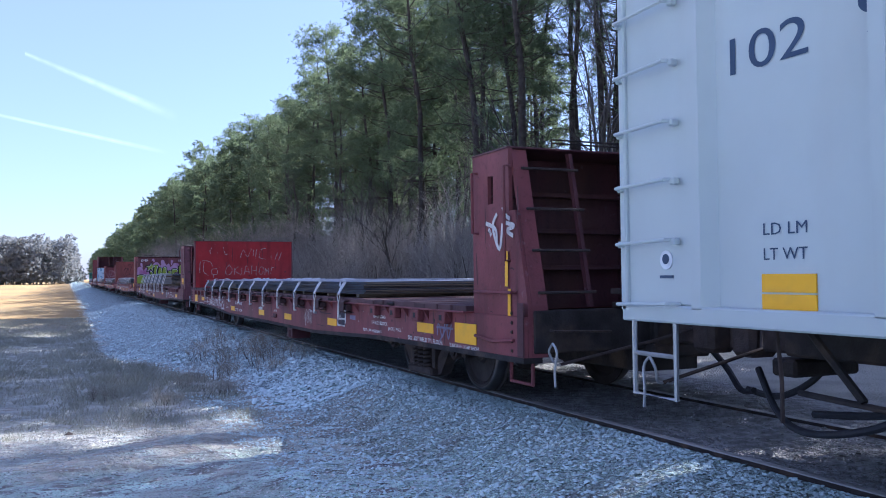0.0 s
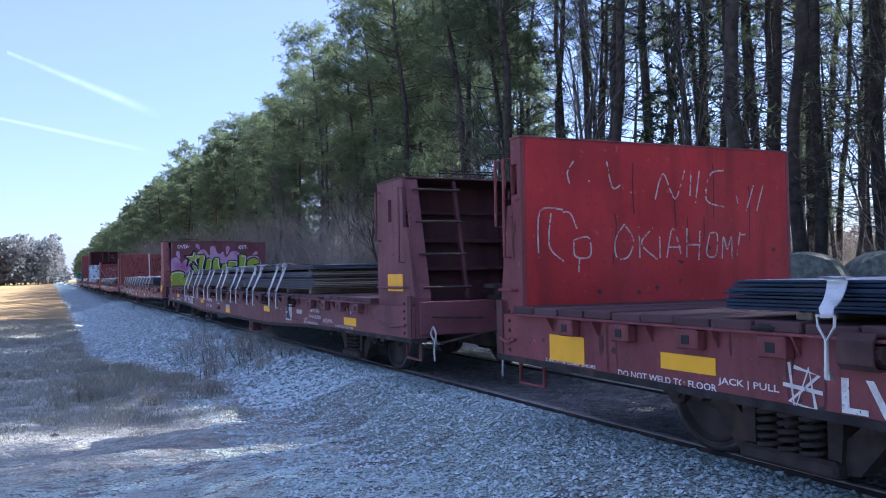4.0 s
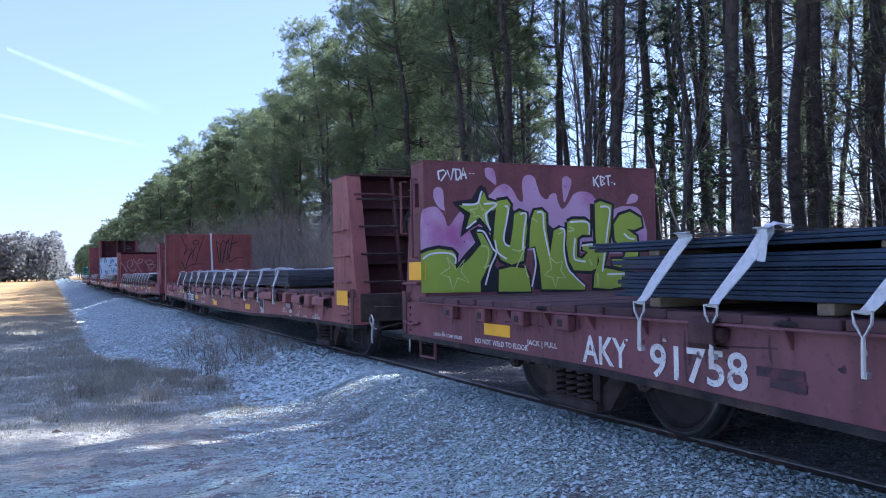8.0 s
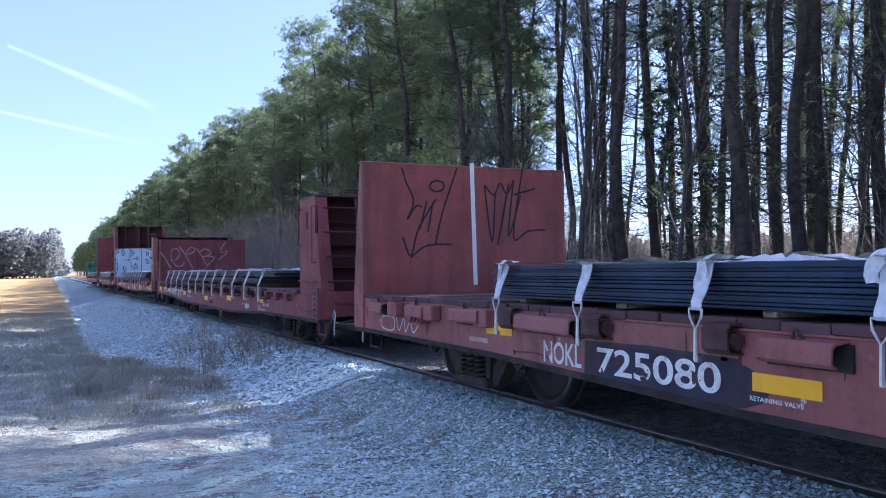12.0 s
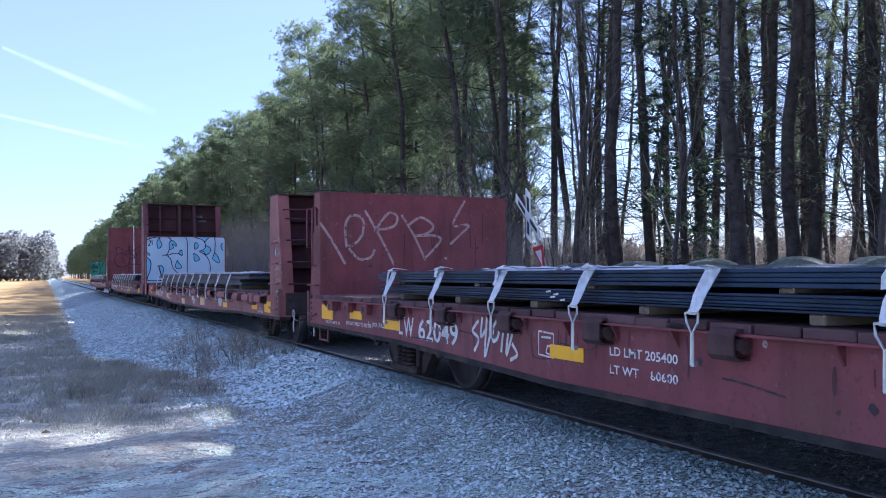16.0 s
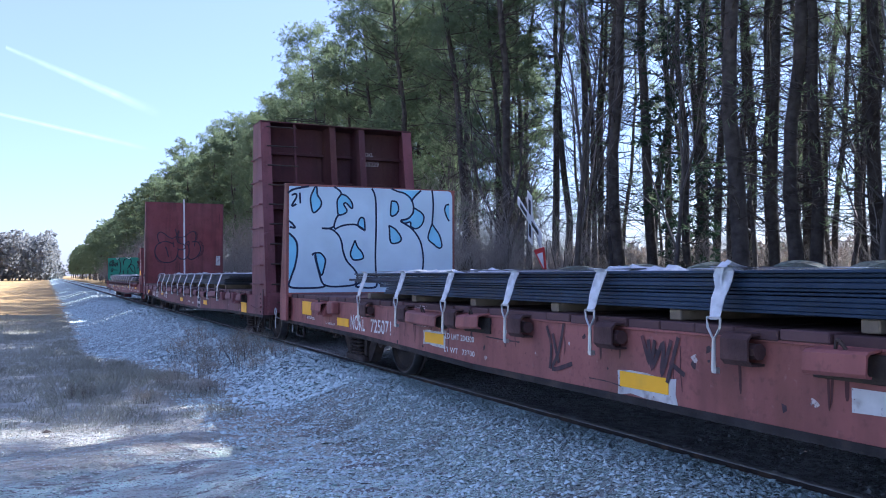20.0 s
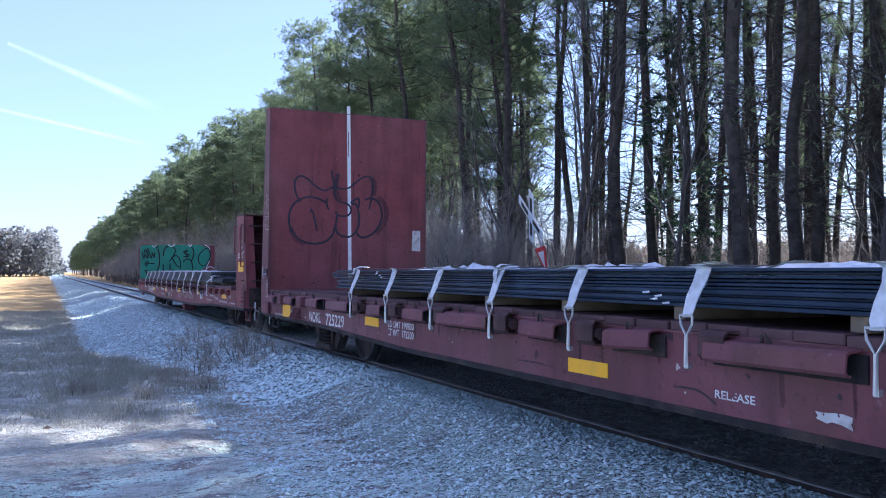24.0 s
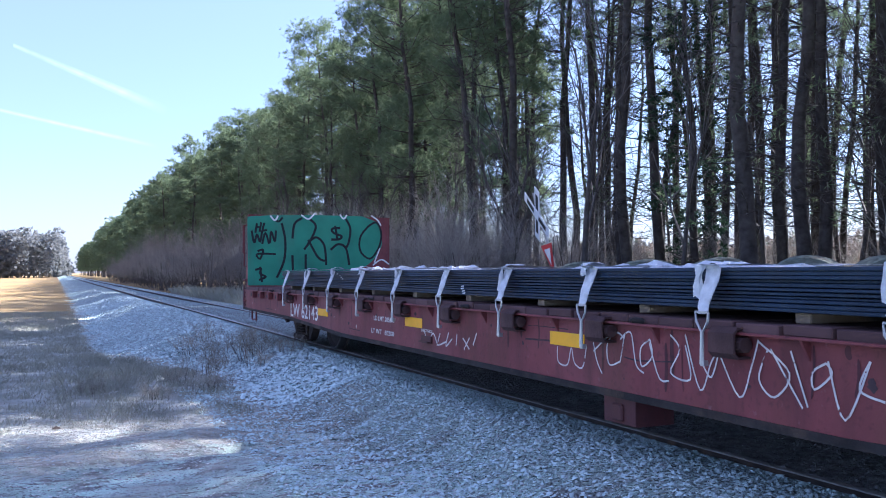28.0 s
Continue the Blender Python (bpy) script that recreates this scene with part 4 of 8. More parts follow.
def truck(car, yc):
    bol = part("truck_bolster", Shape().box(-0.98, 0.98, yc - 0.2, yc + 0.2, 0.40, 0.60, 0.03).box(-0.25, 0.25, yc - 0.25, yc + 0.25, 0.55, 0.72, 0.02), RUSTY, car)
    for sx in (-1, 1):
        m = Matrix.Translation((sx * 0.99, yc, 0)) @ (Matrix.Identity(4) if sx < 0 else Matrix.Rotation(math.pi, 4, "Z"))
        fr = part("side_frame", FRAME_ME, None, car, "rusty cast truck side frame", at=m)
        for k in (-0.15, 0.0, 0.15):
            part("spring", SPRING_ME, None, fr, at=Matrix.Translation((-0.075, k, 0.18)))
    part("brake_beam", Shape().tube([(-0.75, yc - 0.42, 0.33), (0, yc - 0.36, 0.36), (0.75, yc - 0.42, 0.33)], 0.03, 6).tube([(-0.75, yc + 0.42, 0.33), (0, yc + 0.36, 0.36), (0.75, yc + 0.42, 0.33)], 0.03, 6), GRIME, car)
    for g in (-0.89, 0.89):
        ws = part("wheelset", AXLE_ME, None, car, at=Matrix.Translation((0, yc + g, R_W)))
        for sx in (-1, 1):
            wh = part("wheel", WHEEL_ME, None, ws, at=Matrix.Translation((sx * 0.745, 0, 0)) @ (Matrix.Identity(4) if sx < 0 else Matrix.Rotation(math.pi, 4, "Z")))
            part("rim", RIM_ME, None, ws, at=wh.matrix_basis.copy())
        WHEELS.append((ws, yc + g))


def grab(pts, material, car, name="grab_iron", r=0.013):
    part(name, Shape().tube(pts, r, 6), material, car)


def grab_side(car, y0, y1, z, material, out=0.06, x=-1.0, drop=0.0):
    """A grab iron along a car's side."""
    grab([(x, y0, z), (x - out, y0, z), (x - out, (y0 + y1) / 2, z - drop), (x - out, y1, z), (x, y1, z)], material, car)


def coupler(car, yo, d):
    """Coupler, draft gear, uncoupling lever and air hose at the end yo, which faces d."""
    z = 0.70
    part("coupler", Shape().box(-0.09, 0.09, yo - d * 0.3, yo + d * 0.42, z - 0.09, z + 0.09, 0.02).box(-0.17, 0.10, yo + d * 0.42, yo + d * 0.66, z - 0.14, z + 0.14, 0.04).box(0.02, 0.15, yo + d * 0.55, yo + d * 0.74, z - 0.12, z + 0.12, 0.03), RUSTY, car, "rusty knuckle coupler")
    part("coupler_carrier", Shape().box(-0.3, 0.3, yo - d * 0.1, yo + d * 0.12, z - 0.22, z - 0.1, 0.02), GRIME, car)
    part("uncoupling_lever", Shape().tube([(0.0, yo + d * 0.5, z + 0.1), (-0.3, yo + d * 0.2, z - 0.05), (-1.2, yo + d * 0.13, z - 0.22)], 0.013, 6), RUSTY, car)
    part("lever_handle", Shape().tube(curve([(-1.16, yo + d * 0.13, z - 0.22), (-1.24, yo + d * 0.13, z - 0.21), (-1.28, yo + d * 0.10, z - 0.12), (-1.28, yo + d * 0.16, z - 0.05)], 4), 0.010, 6).tube(curve([(-1.28, yo + d * 0.16, z - 0.05), (-1.28, yo + d * 0.22, z - 0.12), (-1.29, yo + d * 0.20, z - 0.26), (-1.29, yo + d * 0.21, z - 0.38)], 4), 0.010, 6), GALV, car, "pale bent uncoupling handle")
    part("angle_cock", Shape().tube([(0.25, yo - d * 0.2, z - 0.08), (0.25, yo + d * 0.14, z - 0.10)], 0.035, 8), RUSTY, car)
    part("air_hose", Shape().tube(curve([(0.25, yo + d * 0.1, z - 0.1), (0.3, yo + d * 0.3, z - 0.3), (0.22, yo + d * 0.55, z - 0.45), (0.12, yo + d * 0.8, z - 0.42)], 6), 0.025, 6), BLACK, car, "black rubber air hose")


def bulkhead(car, yin, yout, top, paint_side, paint_face, paint_back, d, taper=0.3, ladder=True, wheel=False, cap=False, posts=(-0.42, 0.42), slot=False, wide=1.37, aside=0.0):
    """A load bulkhead: flat inner face at yin, ribs and ladder on the outer side towards yout; d is +1 when yout lies ahead in +y."""
    yt = yout - d * taper
    bh = part("bulkhead", Shape().box(-wide, wide, yin, yin + d * 0.05, DECK_Z - 0.05, top, 0.006), paint_face, car, "painted steel bulkhead wall", at=Matrix.Translation((aside, 0, 0)))
    for sx in (-1, 1):
        prof = [(yin + d * 0.002, SILL_Z), (yout, SILL_Z), (yout, DECK_Z + 0.02), (yt, top), (yin + d * 0.002, top)]
        if slot:
            deep_ = abs(yt - yin)
            ya, yb = yin + d * deep_ * 0.45, yin + d * (deep_ * 0.45 + 0.10)
            sp = Shape()
            for a, b, z0, z1 in ((yin + d * 0.002, ya, top - 0.52, top), (yb, yt + d * 0.02, top - 0.52, top), (ya, yb, top - 0.2, top), (ya, yb, top - 0.52, top - 0.44)):
                sp.box(sx * wide, sx * (wide + 0.035), a, b, z0, z1)
            lo = [(yin + d * 0.002, SILL_Z), (yout, SILL_Z), (yout, DECK_Z + 0.02), (yt + (yout - yt) * 0.52 / (top - DECK_Z), top - 0.52), (yin + d * 0.002, top - 0.52)]
            sp.prism(lo, "x", sx * wide, sx * (wide + 0.035))
            part("side_panel", sp, paint_side, bh)
        else:
            part("side_panel", Shape().prism(prof, "x", sx * wide, sx * (wide + 0.035)), paint_side, bh)
        # folded front edge of the side panel
        fl = Shape().prism([(yout + d * 0.004, SILL_Z), (yout + d * 0.004, DECK_Z + 0.02), (yt + d * 0.004, top - 0.01), (yt - d * 0.03, top - 0.01), (yout - d * 0.03, DECK_Z + 0.02), (yout - d * 0.03, SILL_Z)], "x", sx * (wide - 0.14), sx * (wide - 0.001))
        part("edge_flange", fl, paint_side, bh)
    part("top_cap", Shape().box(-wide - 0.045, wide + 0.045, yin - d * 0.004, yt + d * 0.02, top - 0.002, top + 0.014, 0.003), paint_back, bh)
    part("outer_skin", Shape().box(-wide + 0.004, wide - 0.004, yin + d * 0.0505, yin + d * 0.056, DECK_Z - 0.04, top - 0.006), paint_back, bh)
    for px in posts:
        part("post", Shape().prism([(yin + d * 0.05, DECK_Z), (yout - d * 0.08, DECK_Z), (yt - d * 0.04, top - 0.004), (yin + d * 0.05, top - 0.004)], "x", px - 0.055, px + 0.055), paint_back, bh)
    span = top - DECK_Z
    for k in range(1, 4 if span < 2 else 6):
        z = DECK_Z + span * k / (4 if span < 2 else 6)
        part("shelf_rib", Shape().box(-wide + 0.02, wide - 0.02, yin + d * 0.05, yin + d * 0.20, z - 0.02, z + 0.02, 0.004), paint_back, bh)
    if ladder:
        px = -0.80
        part("ladder_stile", Shape().prism([(yout - d * 0.06, DECK_Z), (yout - d * 0.01, DECK_Z), (yt + d * 0.01, top - 0.02), (yt - d * 0.04, top - 0.02)], "x", px - 0.022, px + 0.012), paint_back, bh)
        z = DECK_Z + 0.12
        while z < top - 0.05:
            u = (z - DECK_Z) / (top - DECK_Z)
            y = yout + (yt - yout) * u + d * 0.03
            part("rung", Shape().tube([(-wide + 0.06, y, z), (px + 0.03, y, z)], 0.012, 6), RUSTY, bh)
            z += 0.34
    if ladder and not slot and top < 3:
        z = top - 0.24
        yh = yout + (yt - yout) * (z - DECK_Z) / (top - DECK_Z) + d * 0.09
        part("end_handrail", Shape().tube([(-wide + 0.05, yh - d * 0.09, z), (-wide + 0.05, yh, z), (-0.85, yh, z), (-0.80, yh, z - 0.03), (0.55, yh, z - 0.03), (0.55, yh - d * 0.09, z - 0.03)], 0.013, 6), paint_back, bh)
    if cap:
        for k in range(2):
            part("top_rail", Shape().tube([(-0.95, yt - d * 0.05, top + 0.03), (-0.95, yt - d * 0.05, top + 0.10 - 0.03 * k), (-0.25, yt - d * 0.05, top + 0.10 - 0.03 * k), (-0.25, yt - d * 0.05, top + 0.03)], 0.008, 5), GRIME, bh)
    if wheel:
        c = Vector((-0.50, yout - d * 0.12, 1.75))
        ring = [(c.x + 0.22 * math.cos(a * math.pi / 12), c.y, c.z + 0.22 * math.sin(a * math.pi / 12)) for a in range(25)]
        bw = part("brake_wheel", Shape().tube(ring, 0.013, 6), GRIME, car, "dark hand brake wheel")
        for a in range(5):
            t = a * 2 * math.pi / 5 + 0.4
            part("spoke", Shape().tube([tuple(c), (c.x + 0.22 * math.cos(t), c.y, c.z + 0.22 * math.sin(t))], 0.010, 5), GRIME, bw)
        part("brake_gearbox", Shape().box(c.x - 0.16, c.x + 0.12, yout - d * 0.28, yout - d * 0.135, 1.56, 1.90, 0.05).tube([(c.x, c.y - d * 0.14, c.z), (c.x, c.y + d * 0.03, c.z)], 0.05, 10), GRIME, car, "grimy hand brake gear housing")
        part("brake_chain", Shape().tube([(c.x - 0.06, yout - d * 0.2, 1.56), (c.x - 0.07, yout - d * 0.2, 1.0)], 0.014, 5), GRIME, car)
    # brake step plank and its brackets, end sill fittings
    part("crossover_plank", Shape().box(-0.62, 1.2, yout - d * 0.02, yout + d * 0.24, DECK_Z + 0.10, DECK_Z + 0.145, 0.006), RUSTY, car, "worn grey crossover step")
    for bx in (-0.5, 0.9):
        part("step_bracket", Shape().prism([(yout, DECK_Z + 0.10), (yout + d * 0.2, DECK_Z + 0.10), (yout, DECK_Z - 0.14)], "x", bx - 0.012, bx + 0.012), GRIME, car)
    part("end_handhold", Shape().tube([(-1.22, yout + d * 0.0, 0.74), (-1.22, yout + d * 0.07, 0.74), (-0.68, yout + d * 0.07, 0.72), (-0.68, yout + d * 0.0, 0.72)], 0.011, 6), RUSTY, car)
    part("striker", Shape().box(-0.26, 0.26, yout - d * 0.02, yout + d * 0.10, 0.56, 0.90, 0.02), GRIME, car)
    part("end_platform", Shape().box(-0.55, 1.3, yout - d * 0.1, yout + d * 0.20, DECK_Z - 0.02, DECK_Z + 0.03, 0.006), GRIME, car)
    return bh


def trough(car, y, ln, material, r):
    """A bent steel strap trough, open at its ends, from y towards -y."""
    x, z, tilt = -HALF, DECK_Z - 0.06 - 0.012 * r.random(), 0.012 * r.gauss(0, 1)
    out = [(x, z), (x - 0.095, z - 0.012), (x - 0.115, z - 0.026), (x - 0.122, z - 0.108), (x - 0.11, z - 0.125), (x - 0.085, z - 0.13)]
    inn = [(x - 0.08, z - 0.118), (x - 0.10, z - 0.115), (x - 0.110, z - 0.104), (x - 0.104, z - 0.036), (x - 0.088, z - 0.024), (x, z - 0.012)]
    s = Shape().prism(out + inn, "y", y - ln, y)
    s.v = [(a, b, c + tilt * (b - y) / ln) for a, b, c in s.v]
    tr = part("strap_trough", s, material, car, "bent red steel strap trough")
    # dark plate behind the trough stands for the shade in its hollow
    part("trough_back", Shape().box(x - 0.02, x - 0.001, y - ln - 0.03, y + 0.03, z - 0.15, z - 0.02, 0.004), GRIME, tr)
    part("lashing_eye", Shape().tube(curve([(x - 0.06, y - ln * 0.4, z - 0.02), (x - 0.08, y - ln * 0.4 - 0.03, z + 0.04), (x - 0.06, y - ln * 0.4 - 0.07, z - 0.02)], 4), 0.009, 5), RUSTY, tr)


WINCH_ME = Shape().prism([(-HALF, 0.0), (-HALF - 0.085, 0.0), (-HALF - 0.115, -0.03), (-HALF - 0.115, -0.135), (-HALF - 0.085, -0.165), (-HALF, -0.165), (-HALF, -0.153), (-HALF - 0.08, -0.153), (-HALF - 0.103, -0.135), (-HALF - 0.103, -0.035), (-HALF - 0.08, -0.012), (-HALF, -0.012)], "y", -0.22, -0.03).tube([(-HALF - 0.05, -0.24, -0.09), (-HALF - 0.05, -0.01, -0.09)], 0.042, 8).mesh("strap_winch", mat("brown_winch_steel", (0.070, 0.038, 0.036), 0.75, 0.1, 0.35, 6, (0.035, 0.03, 0.03), 4, 0.6, 0.25, 50))


def winch(car, y):
    part("strap_winch", WINCH_ME, None, car, "grimy steel strap winch box", at=Matrix.Translation((0, y - 0.03, DECK_Z - 0.03)))


RIVET_ME = Shape().lathe([(-0.012, 0.004), (-0.010, 0.010), (0.0, 0.016)], (0, 0, 0), 8, True).mesh("rivet", RUSTY, True)


def weathering(car, Y, y0, yf, yr, y1, rear):
    """Runs of grime, scraped spots and rivets on the near side of a car."""
    r = random.Random(int(y0 * 7) + 3)
    runs, chips, pale = Shape(), Shape(), Shape()
    for k in range(46):
        y, z = Y(r.uniform(yf, yr)), DECK_Z - 0.08 - 0.1 * r.random() ** 2
        ln, w = r.uniform(0.06, 0.30), r.uniform(0.008, 0.035)
        stroke(runs, [(0, 0), (0.006 * r.gauss(0, 1), -ln * 0.5), (0.01 * r.gauss(0, 1), -ln)], w, Matrix.Translation((-HALF - 0.0012, y, z)) @ SIDE, taper=True)
    for k in range(60):
        y, z, w = Y(r.uniform(yf, yr)), r.uniform(0.50, 0.84), r.uniform(0.006, 0.028)
        pts = [(w * (0.5 + r.random()) * math.cos(a * 1.047), w * (0.4 + r.random()) * math.sin(a * 1.047)) for a in range(6)]
        blot(chips if k % 3 else pale, pts, Matrix.Translation((-HALF - 0.0016, y, z)) @ SIDE, smooth=False)
    for k in range(7):
        y, z = Y(r.uniform(yf + 1, yr - 1)), r.uniform(0.50, 0.80)
        stroke(chips, [(0, 0), (r.uniform(0.1, 0.35), r.gauss(0, 0.012)), (r.uniform(0.35, 0.6), r.gauss(0, 0.02))], r.uniform(0.006, 0.014), Matrix.Translation((-HALF - 0.002, y, z)) @ SIDE)
    tagged(part("grime", runs, MAROON_DARK, car, "dark rusty runs down the sill"), kind="stuff")
    tagged(part("scrape", chips, SMEAR, car, "dark scraped paint spots"), kind="stuff")
    tagged(part("chipping", pale, CHALK_THIN, car, "pale chips in the paint"), kind="stuff")
    stains = Shape()
    for ya, yb, d in ((y0, yf, 0.0), (yr, y1, rear)):
        for k in range(16):
            y, z, ln = Y(ya + (yb - ya) * r.uniform(0.08, 0.95)), r.uniform(0.7, 2.1), r.uniform(0.05, 0.4)
            stroke(stains, [(0, 0), (0.008 * r.gauss(0, 1), -ln / 2), (0.012 * r.gauss(0, 1), -ln)] if k % 3 else [(0, 0), (0.03, r.gauss(0, 0.01)), (r.uniform(0.03, 0.09), r.gauss(0, 0.01))], r.uniform(0.005, 0.022), Matrix.Translation((-1.4062 - d, y, z)) @ SIDE, taper=True)
    tagged(part("panel_grime", stains, MAROON_DARK, car, "dark runs on the end panels"), kind="stuff")
    for ye, d in ((y0, 1), (y1, -1)):
        part("corner_plate", Shape().box(-HALF - 0.012, -HALF - 0.001, Y(ye), Y(ye) + d * 0.10, SILL_Z + 0.005, DECK_Z + 0.04, 0.003), MAROON_DARK, car)
        for k in range(5):
            part("rivet", RIVET_ME, None, car, at=Matrix.Translation((-HALF - 0.002, Y(ye) + d * 0.20, 0.575 + 0.075 * k)))


def flat_car(spec):
    """A bulkhead flat car; lengthwise places in spec are those of the train at 14 s."""
    y0, yf, yr, y1 = spec["ends"]
    mid = along((y0 + y1) / 2)
    car = thing("flat_car", pose(MID, mid, 0), spec["label"], "flat car", "bulkhead flat cars of the train")
    P = spec["paint"]
    Y = lambda y: along(y) - mid
    a, b = Y(y0), Y(y1)
    # fish-bellied side sills
    for sx in (-1, 1):
        q = 0.11 if spec["type"] == "deep" else 0.09
        prof = [(a, SILL_Z), (a, DECK_Z - 0.07), (b, DECK_Z - 0.07), (b, SILL_Z), (b - 3.4, SILL_Z - 0.035), (b - 6.2, SILL_Z - q), (a + 6.2, SILL_Z - q), (a + 3.4, SILL_Z - 0.035)]
        sill = part("side_sill", Shape().prism(prof, "x", sx * (HALF - 0.03), sx * HALF), P, car)
        # the bottom flange shows as a dark band below the painted sill
        part("bottom_flange", Shape().prism([(a, SILL_Z), (a + 3.4, SILL_Z - 0.02), (a + 6.2, SILL_Z - q), (b - 6.2, SILL_Z - q), (b - 3.4, SILL_Z - 0.02), (b, SILL_Z), (b, SILL_Z - 0.045), (b - 3.4, SILL_Z - 0.065), (b - 6.2, SILL_Z - q - 0.045), (a + 6.2, SILL_Z - q - 0.045), (a + 3.4, SILL_Z - 0.065), (a, SILL_Z - 0.045)], "x", sx * (HALF - 0.16), sx * (HALF + 0.01)), GRIME, sill)
        part("top_flange", Shape().box(sx * (HALF - 0.10), sx * (HALF + (0.07 if spec["type"] == "deep" else 0.016)), Y(yf), Y(yr), DECK_Z - 0.07, DECK_Z - 0.055, 0.003), P, sill)
    part("centre_sill", Shape().box(-0.3, 0.3, a + 0.05, b - 0.05, 0.36, 0.84, 0.01), GRIME, car)
    k = Y(yf) + 1.5
    while k < Y(yr) - 1:
        part("cross_bearer", Shape().box(-1.4, 1.4, k - 0.04, k + 0.04, 0.50, 0.85), GRIME, car)
        k += 3.0
    # brake gear slung under the floor
    part("brake_reservoir", Shape().tube([(-0.6, a + 7.0, 0.42), (-0.6, a + 8.1, 0.42)], 0.17, 12).tube([(-0.6, a + 8.3, 0.42), (-0.6, a + 8.9, 0.42)], 0.17, 12), GRIME, car, "grimy air brake reservoir")
    part("brake_pipe", Shape().tube([(-0.95, a + 3.6, 0.40), (-0.95, b - 3.6, 0.40)], 0.03, 6), GRIME, car)
    if spec["type"] == "deep":
        k = Y(spec["jack"])
        part("jacking_bracket", Shape().box(-1.40, -1.37, k - 0.17, k + 0.17, 0.20, 0.44, 0.005).box(-1.38, -1.1, k - 0.17, k - 0.14, 0.20, 0.44).box(-1.38, -1.1, k + 0.14, k + 0.17, 0.20, 0.44).box(-1.42, -1.38, k - 0.05, k + 0.06, 0.22, 0.33, 0.01), MAROON_DARK, car, "dark steel jacking bracket under the sill")
        k = Y(spec["cards"])
        holder = part("card_board", Shape().box(-HALF - 0.02, -HALF - 0.001, k - 0.26, k - 0.02, 0.50, 0.565, 0.004).box(-HALF - 0.05, -HALF - 0.02, k - 0.25, k - 0.03, 0.50, 0.515), MAROON_DARK, car, "small steel holder for defect cards")
        letters("DEFECT CARDS", 0.028, Matrix.Translation((-HALF - 0.004, k, 0.60)) @ SIDE, WHITE, car, 0.26)
    # deck planks with their ends showing along the sill
    lap = 0.045 if spec["type"] == "deep" else 0.012
    me = Shape().box(-HALF - lap, HALF + lap, -0.147, 0.147, -0.055, 0.0, 0.006).mesh("deck_plank", DECK)
    n = int((Y(yr) - Y(yf)) / 0.305)
    for i in range(n):
        y = Y(yf) + (i + 0.5) * (Y(yr) - Y(yf)) / n
        part("deck_plank", me, None, car, at=Matrix.Translation((0.012 * math.sin(i * 7.3 + y0), y, DECK_Z - 0.004 * (1 + math.sin(i * 3.7 + y0)))))
    # end sills
    for yo, d in ((a, -1), (b, 1)):
        part("end_sill", Shape().box(-1.36, 1.36, yo - d * 0.12, yo + d * 0.02, 0.56, DECK_Z - 0.02, 0.01), spec.get("end", P), car)
        coupler(car, yo, d)
        st = [(-1.30, yo - d * 0.12, SILL_Z), (-1.30, yo - d * 0.12, 0.30), (-1.30, yo - d * 0.48, 0.30), (-1.30, yo - d * 0.48, SILL_Z)]
        part("step", Shape().tube(st, 0.017, 6), P if spec["type"] == "deep" else GRIME, car, "bent steel sill step")
    sl = spec["type"] == "deep"
    # front bulkhead's outer skin, posts, ribs and ladder stile are a darker maroon
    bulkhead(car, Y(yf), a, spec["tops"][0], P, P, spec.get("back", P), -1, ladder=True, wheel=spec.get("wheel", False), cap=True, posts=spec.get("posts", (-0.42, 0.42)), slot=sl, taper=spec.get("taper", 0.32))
    bulkhead(car, Y(yr), b, spec["tops"][1], P, spec.get("face", P), P, 1, ladder=False, posts=(-0.5, 0.5), slot=sl, taper=0.22, wide=spec.get("rear_half", 1.37), aside=spec.get("rear_aside", 0.0))
    # grab irons on the side panels
    for yy, y2, tp in ((Y(yf) - 0.12, a + 0.16, spec["tops"][0]), (b - 0.06, Y(yr) + 0.06, spec["tops"][1])):
        for z in ([0.66, 1.04, 1.36, 1.68] if not sl else [0.66, 1.04]) + ([2.0, 2.4, 2.8, 3.2] if tp > 3 else []):
            sh = (z - DECK_Z) / (tp - DECK_Z) * 0.25 if z > DECK_Z else 0
            grab_side(car, yy, y2 + sh * (1 if yy > y2 else -1), z, P, x=-HALF + 0.04, out=0.055, drop=0.03 if z < 0.7 else 0.0)
        if sl:
            grab([(-1.40, yy + 0.02, 2.08), (-1.46, yy + 0.02, 2.08), (-1.46, yy + 0.02, 1.55), (-1.40, yy + 0.02, 1.55)], P, car)
            grab([(-1.40, y2 + 0.12, 2.08), (-1.46, y2 + 0.12, 2.08), (-1.46, y2 + 0.12, 1.30), (-1.40, y2 + 0.12, 1.30)], P, car)
    for t in spec["trucks"]:
        truck(car, Y(t))
    # stake pockets or load troughs along the sill
    pk = Shape().box(-HALF - 0.075, -HALF, -0.09, 0.09, DECK_Z - 0.185, DECK_Z - 0.072, 0.01).mesh("stake_pocket", P)
    if sl:
        # the square hole is a black plate, standing for the shade inside it
        hole = Shape().box(-HALF - 0.079, -HALF - 0.0755, -0.03, 0.03, DECK_Z - 0.155, DECK_Z - 0.105, 0.0).mesh("pocket_hole", BLACK)
        big = [(Y(w[2]) - w[4] - 0.12, Y(w[2]) + 0.12) for w in spec["words"] if w[1] > 0.1]
        for k in [Y(yf) + 0.5 + 0.66 * i for i in range(4)] + [Y(yr) - 0.75 - 0.62 * i for i in range(4)]:
            if any(b0 < k < b1 for b0, b1 in big):
                continue
            sp = part("stake_pocket", pk, None, car, at=Matrix.Translation((0, k, 0)))
            part("pocket_hole", hole, None, sp)
        for ws in spec["winches"]:
            winch(car, Y(ws))
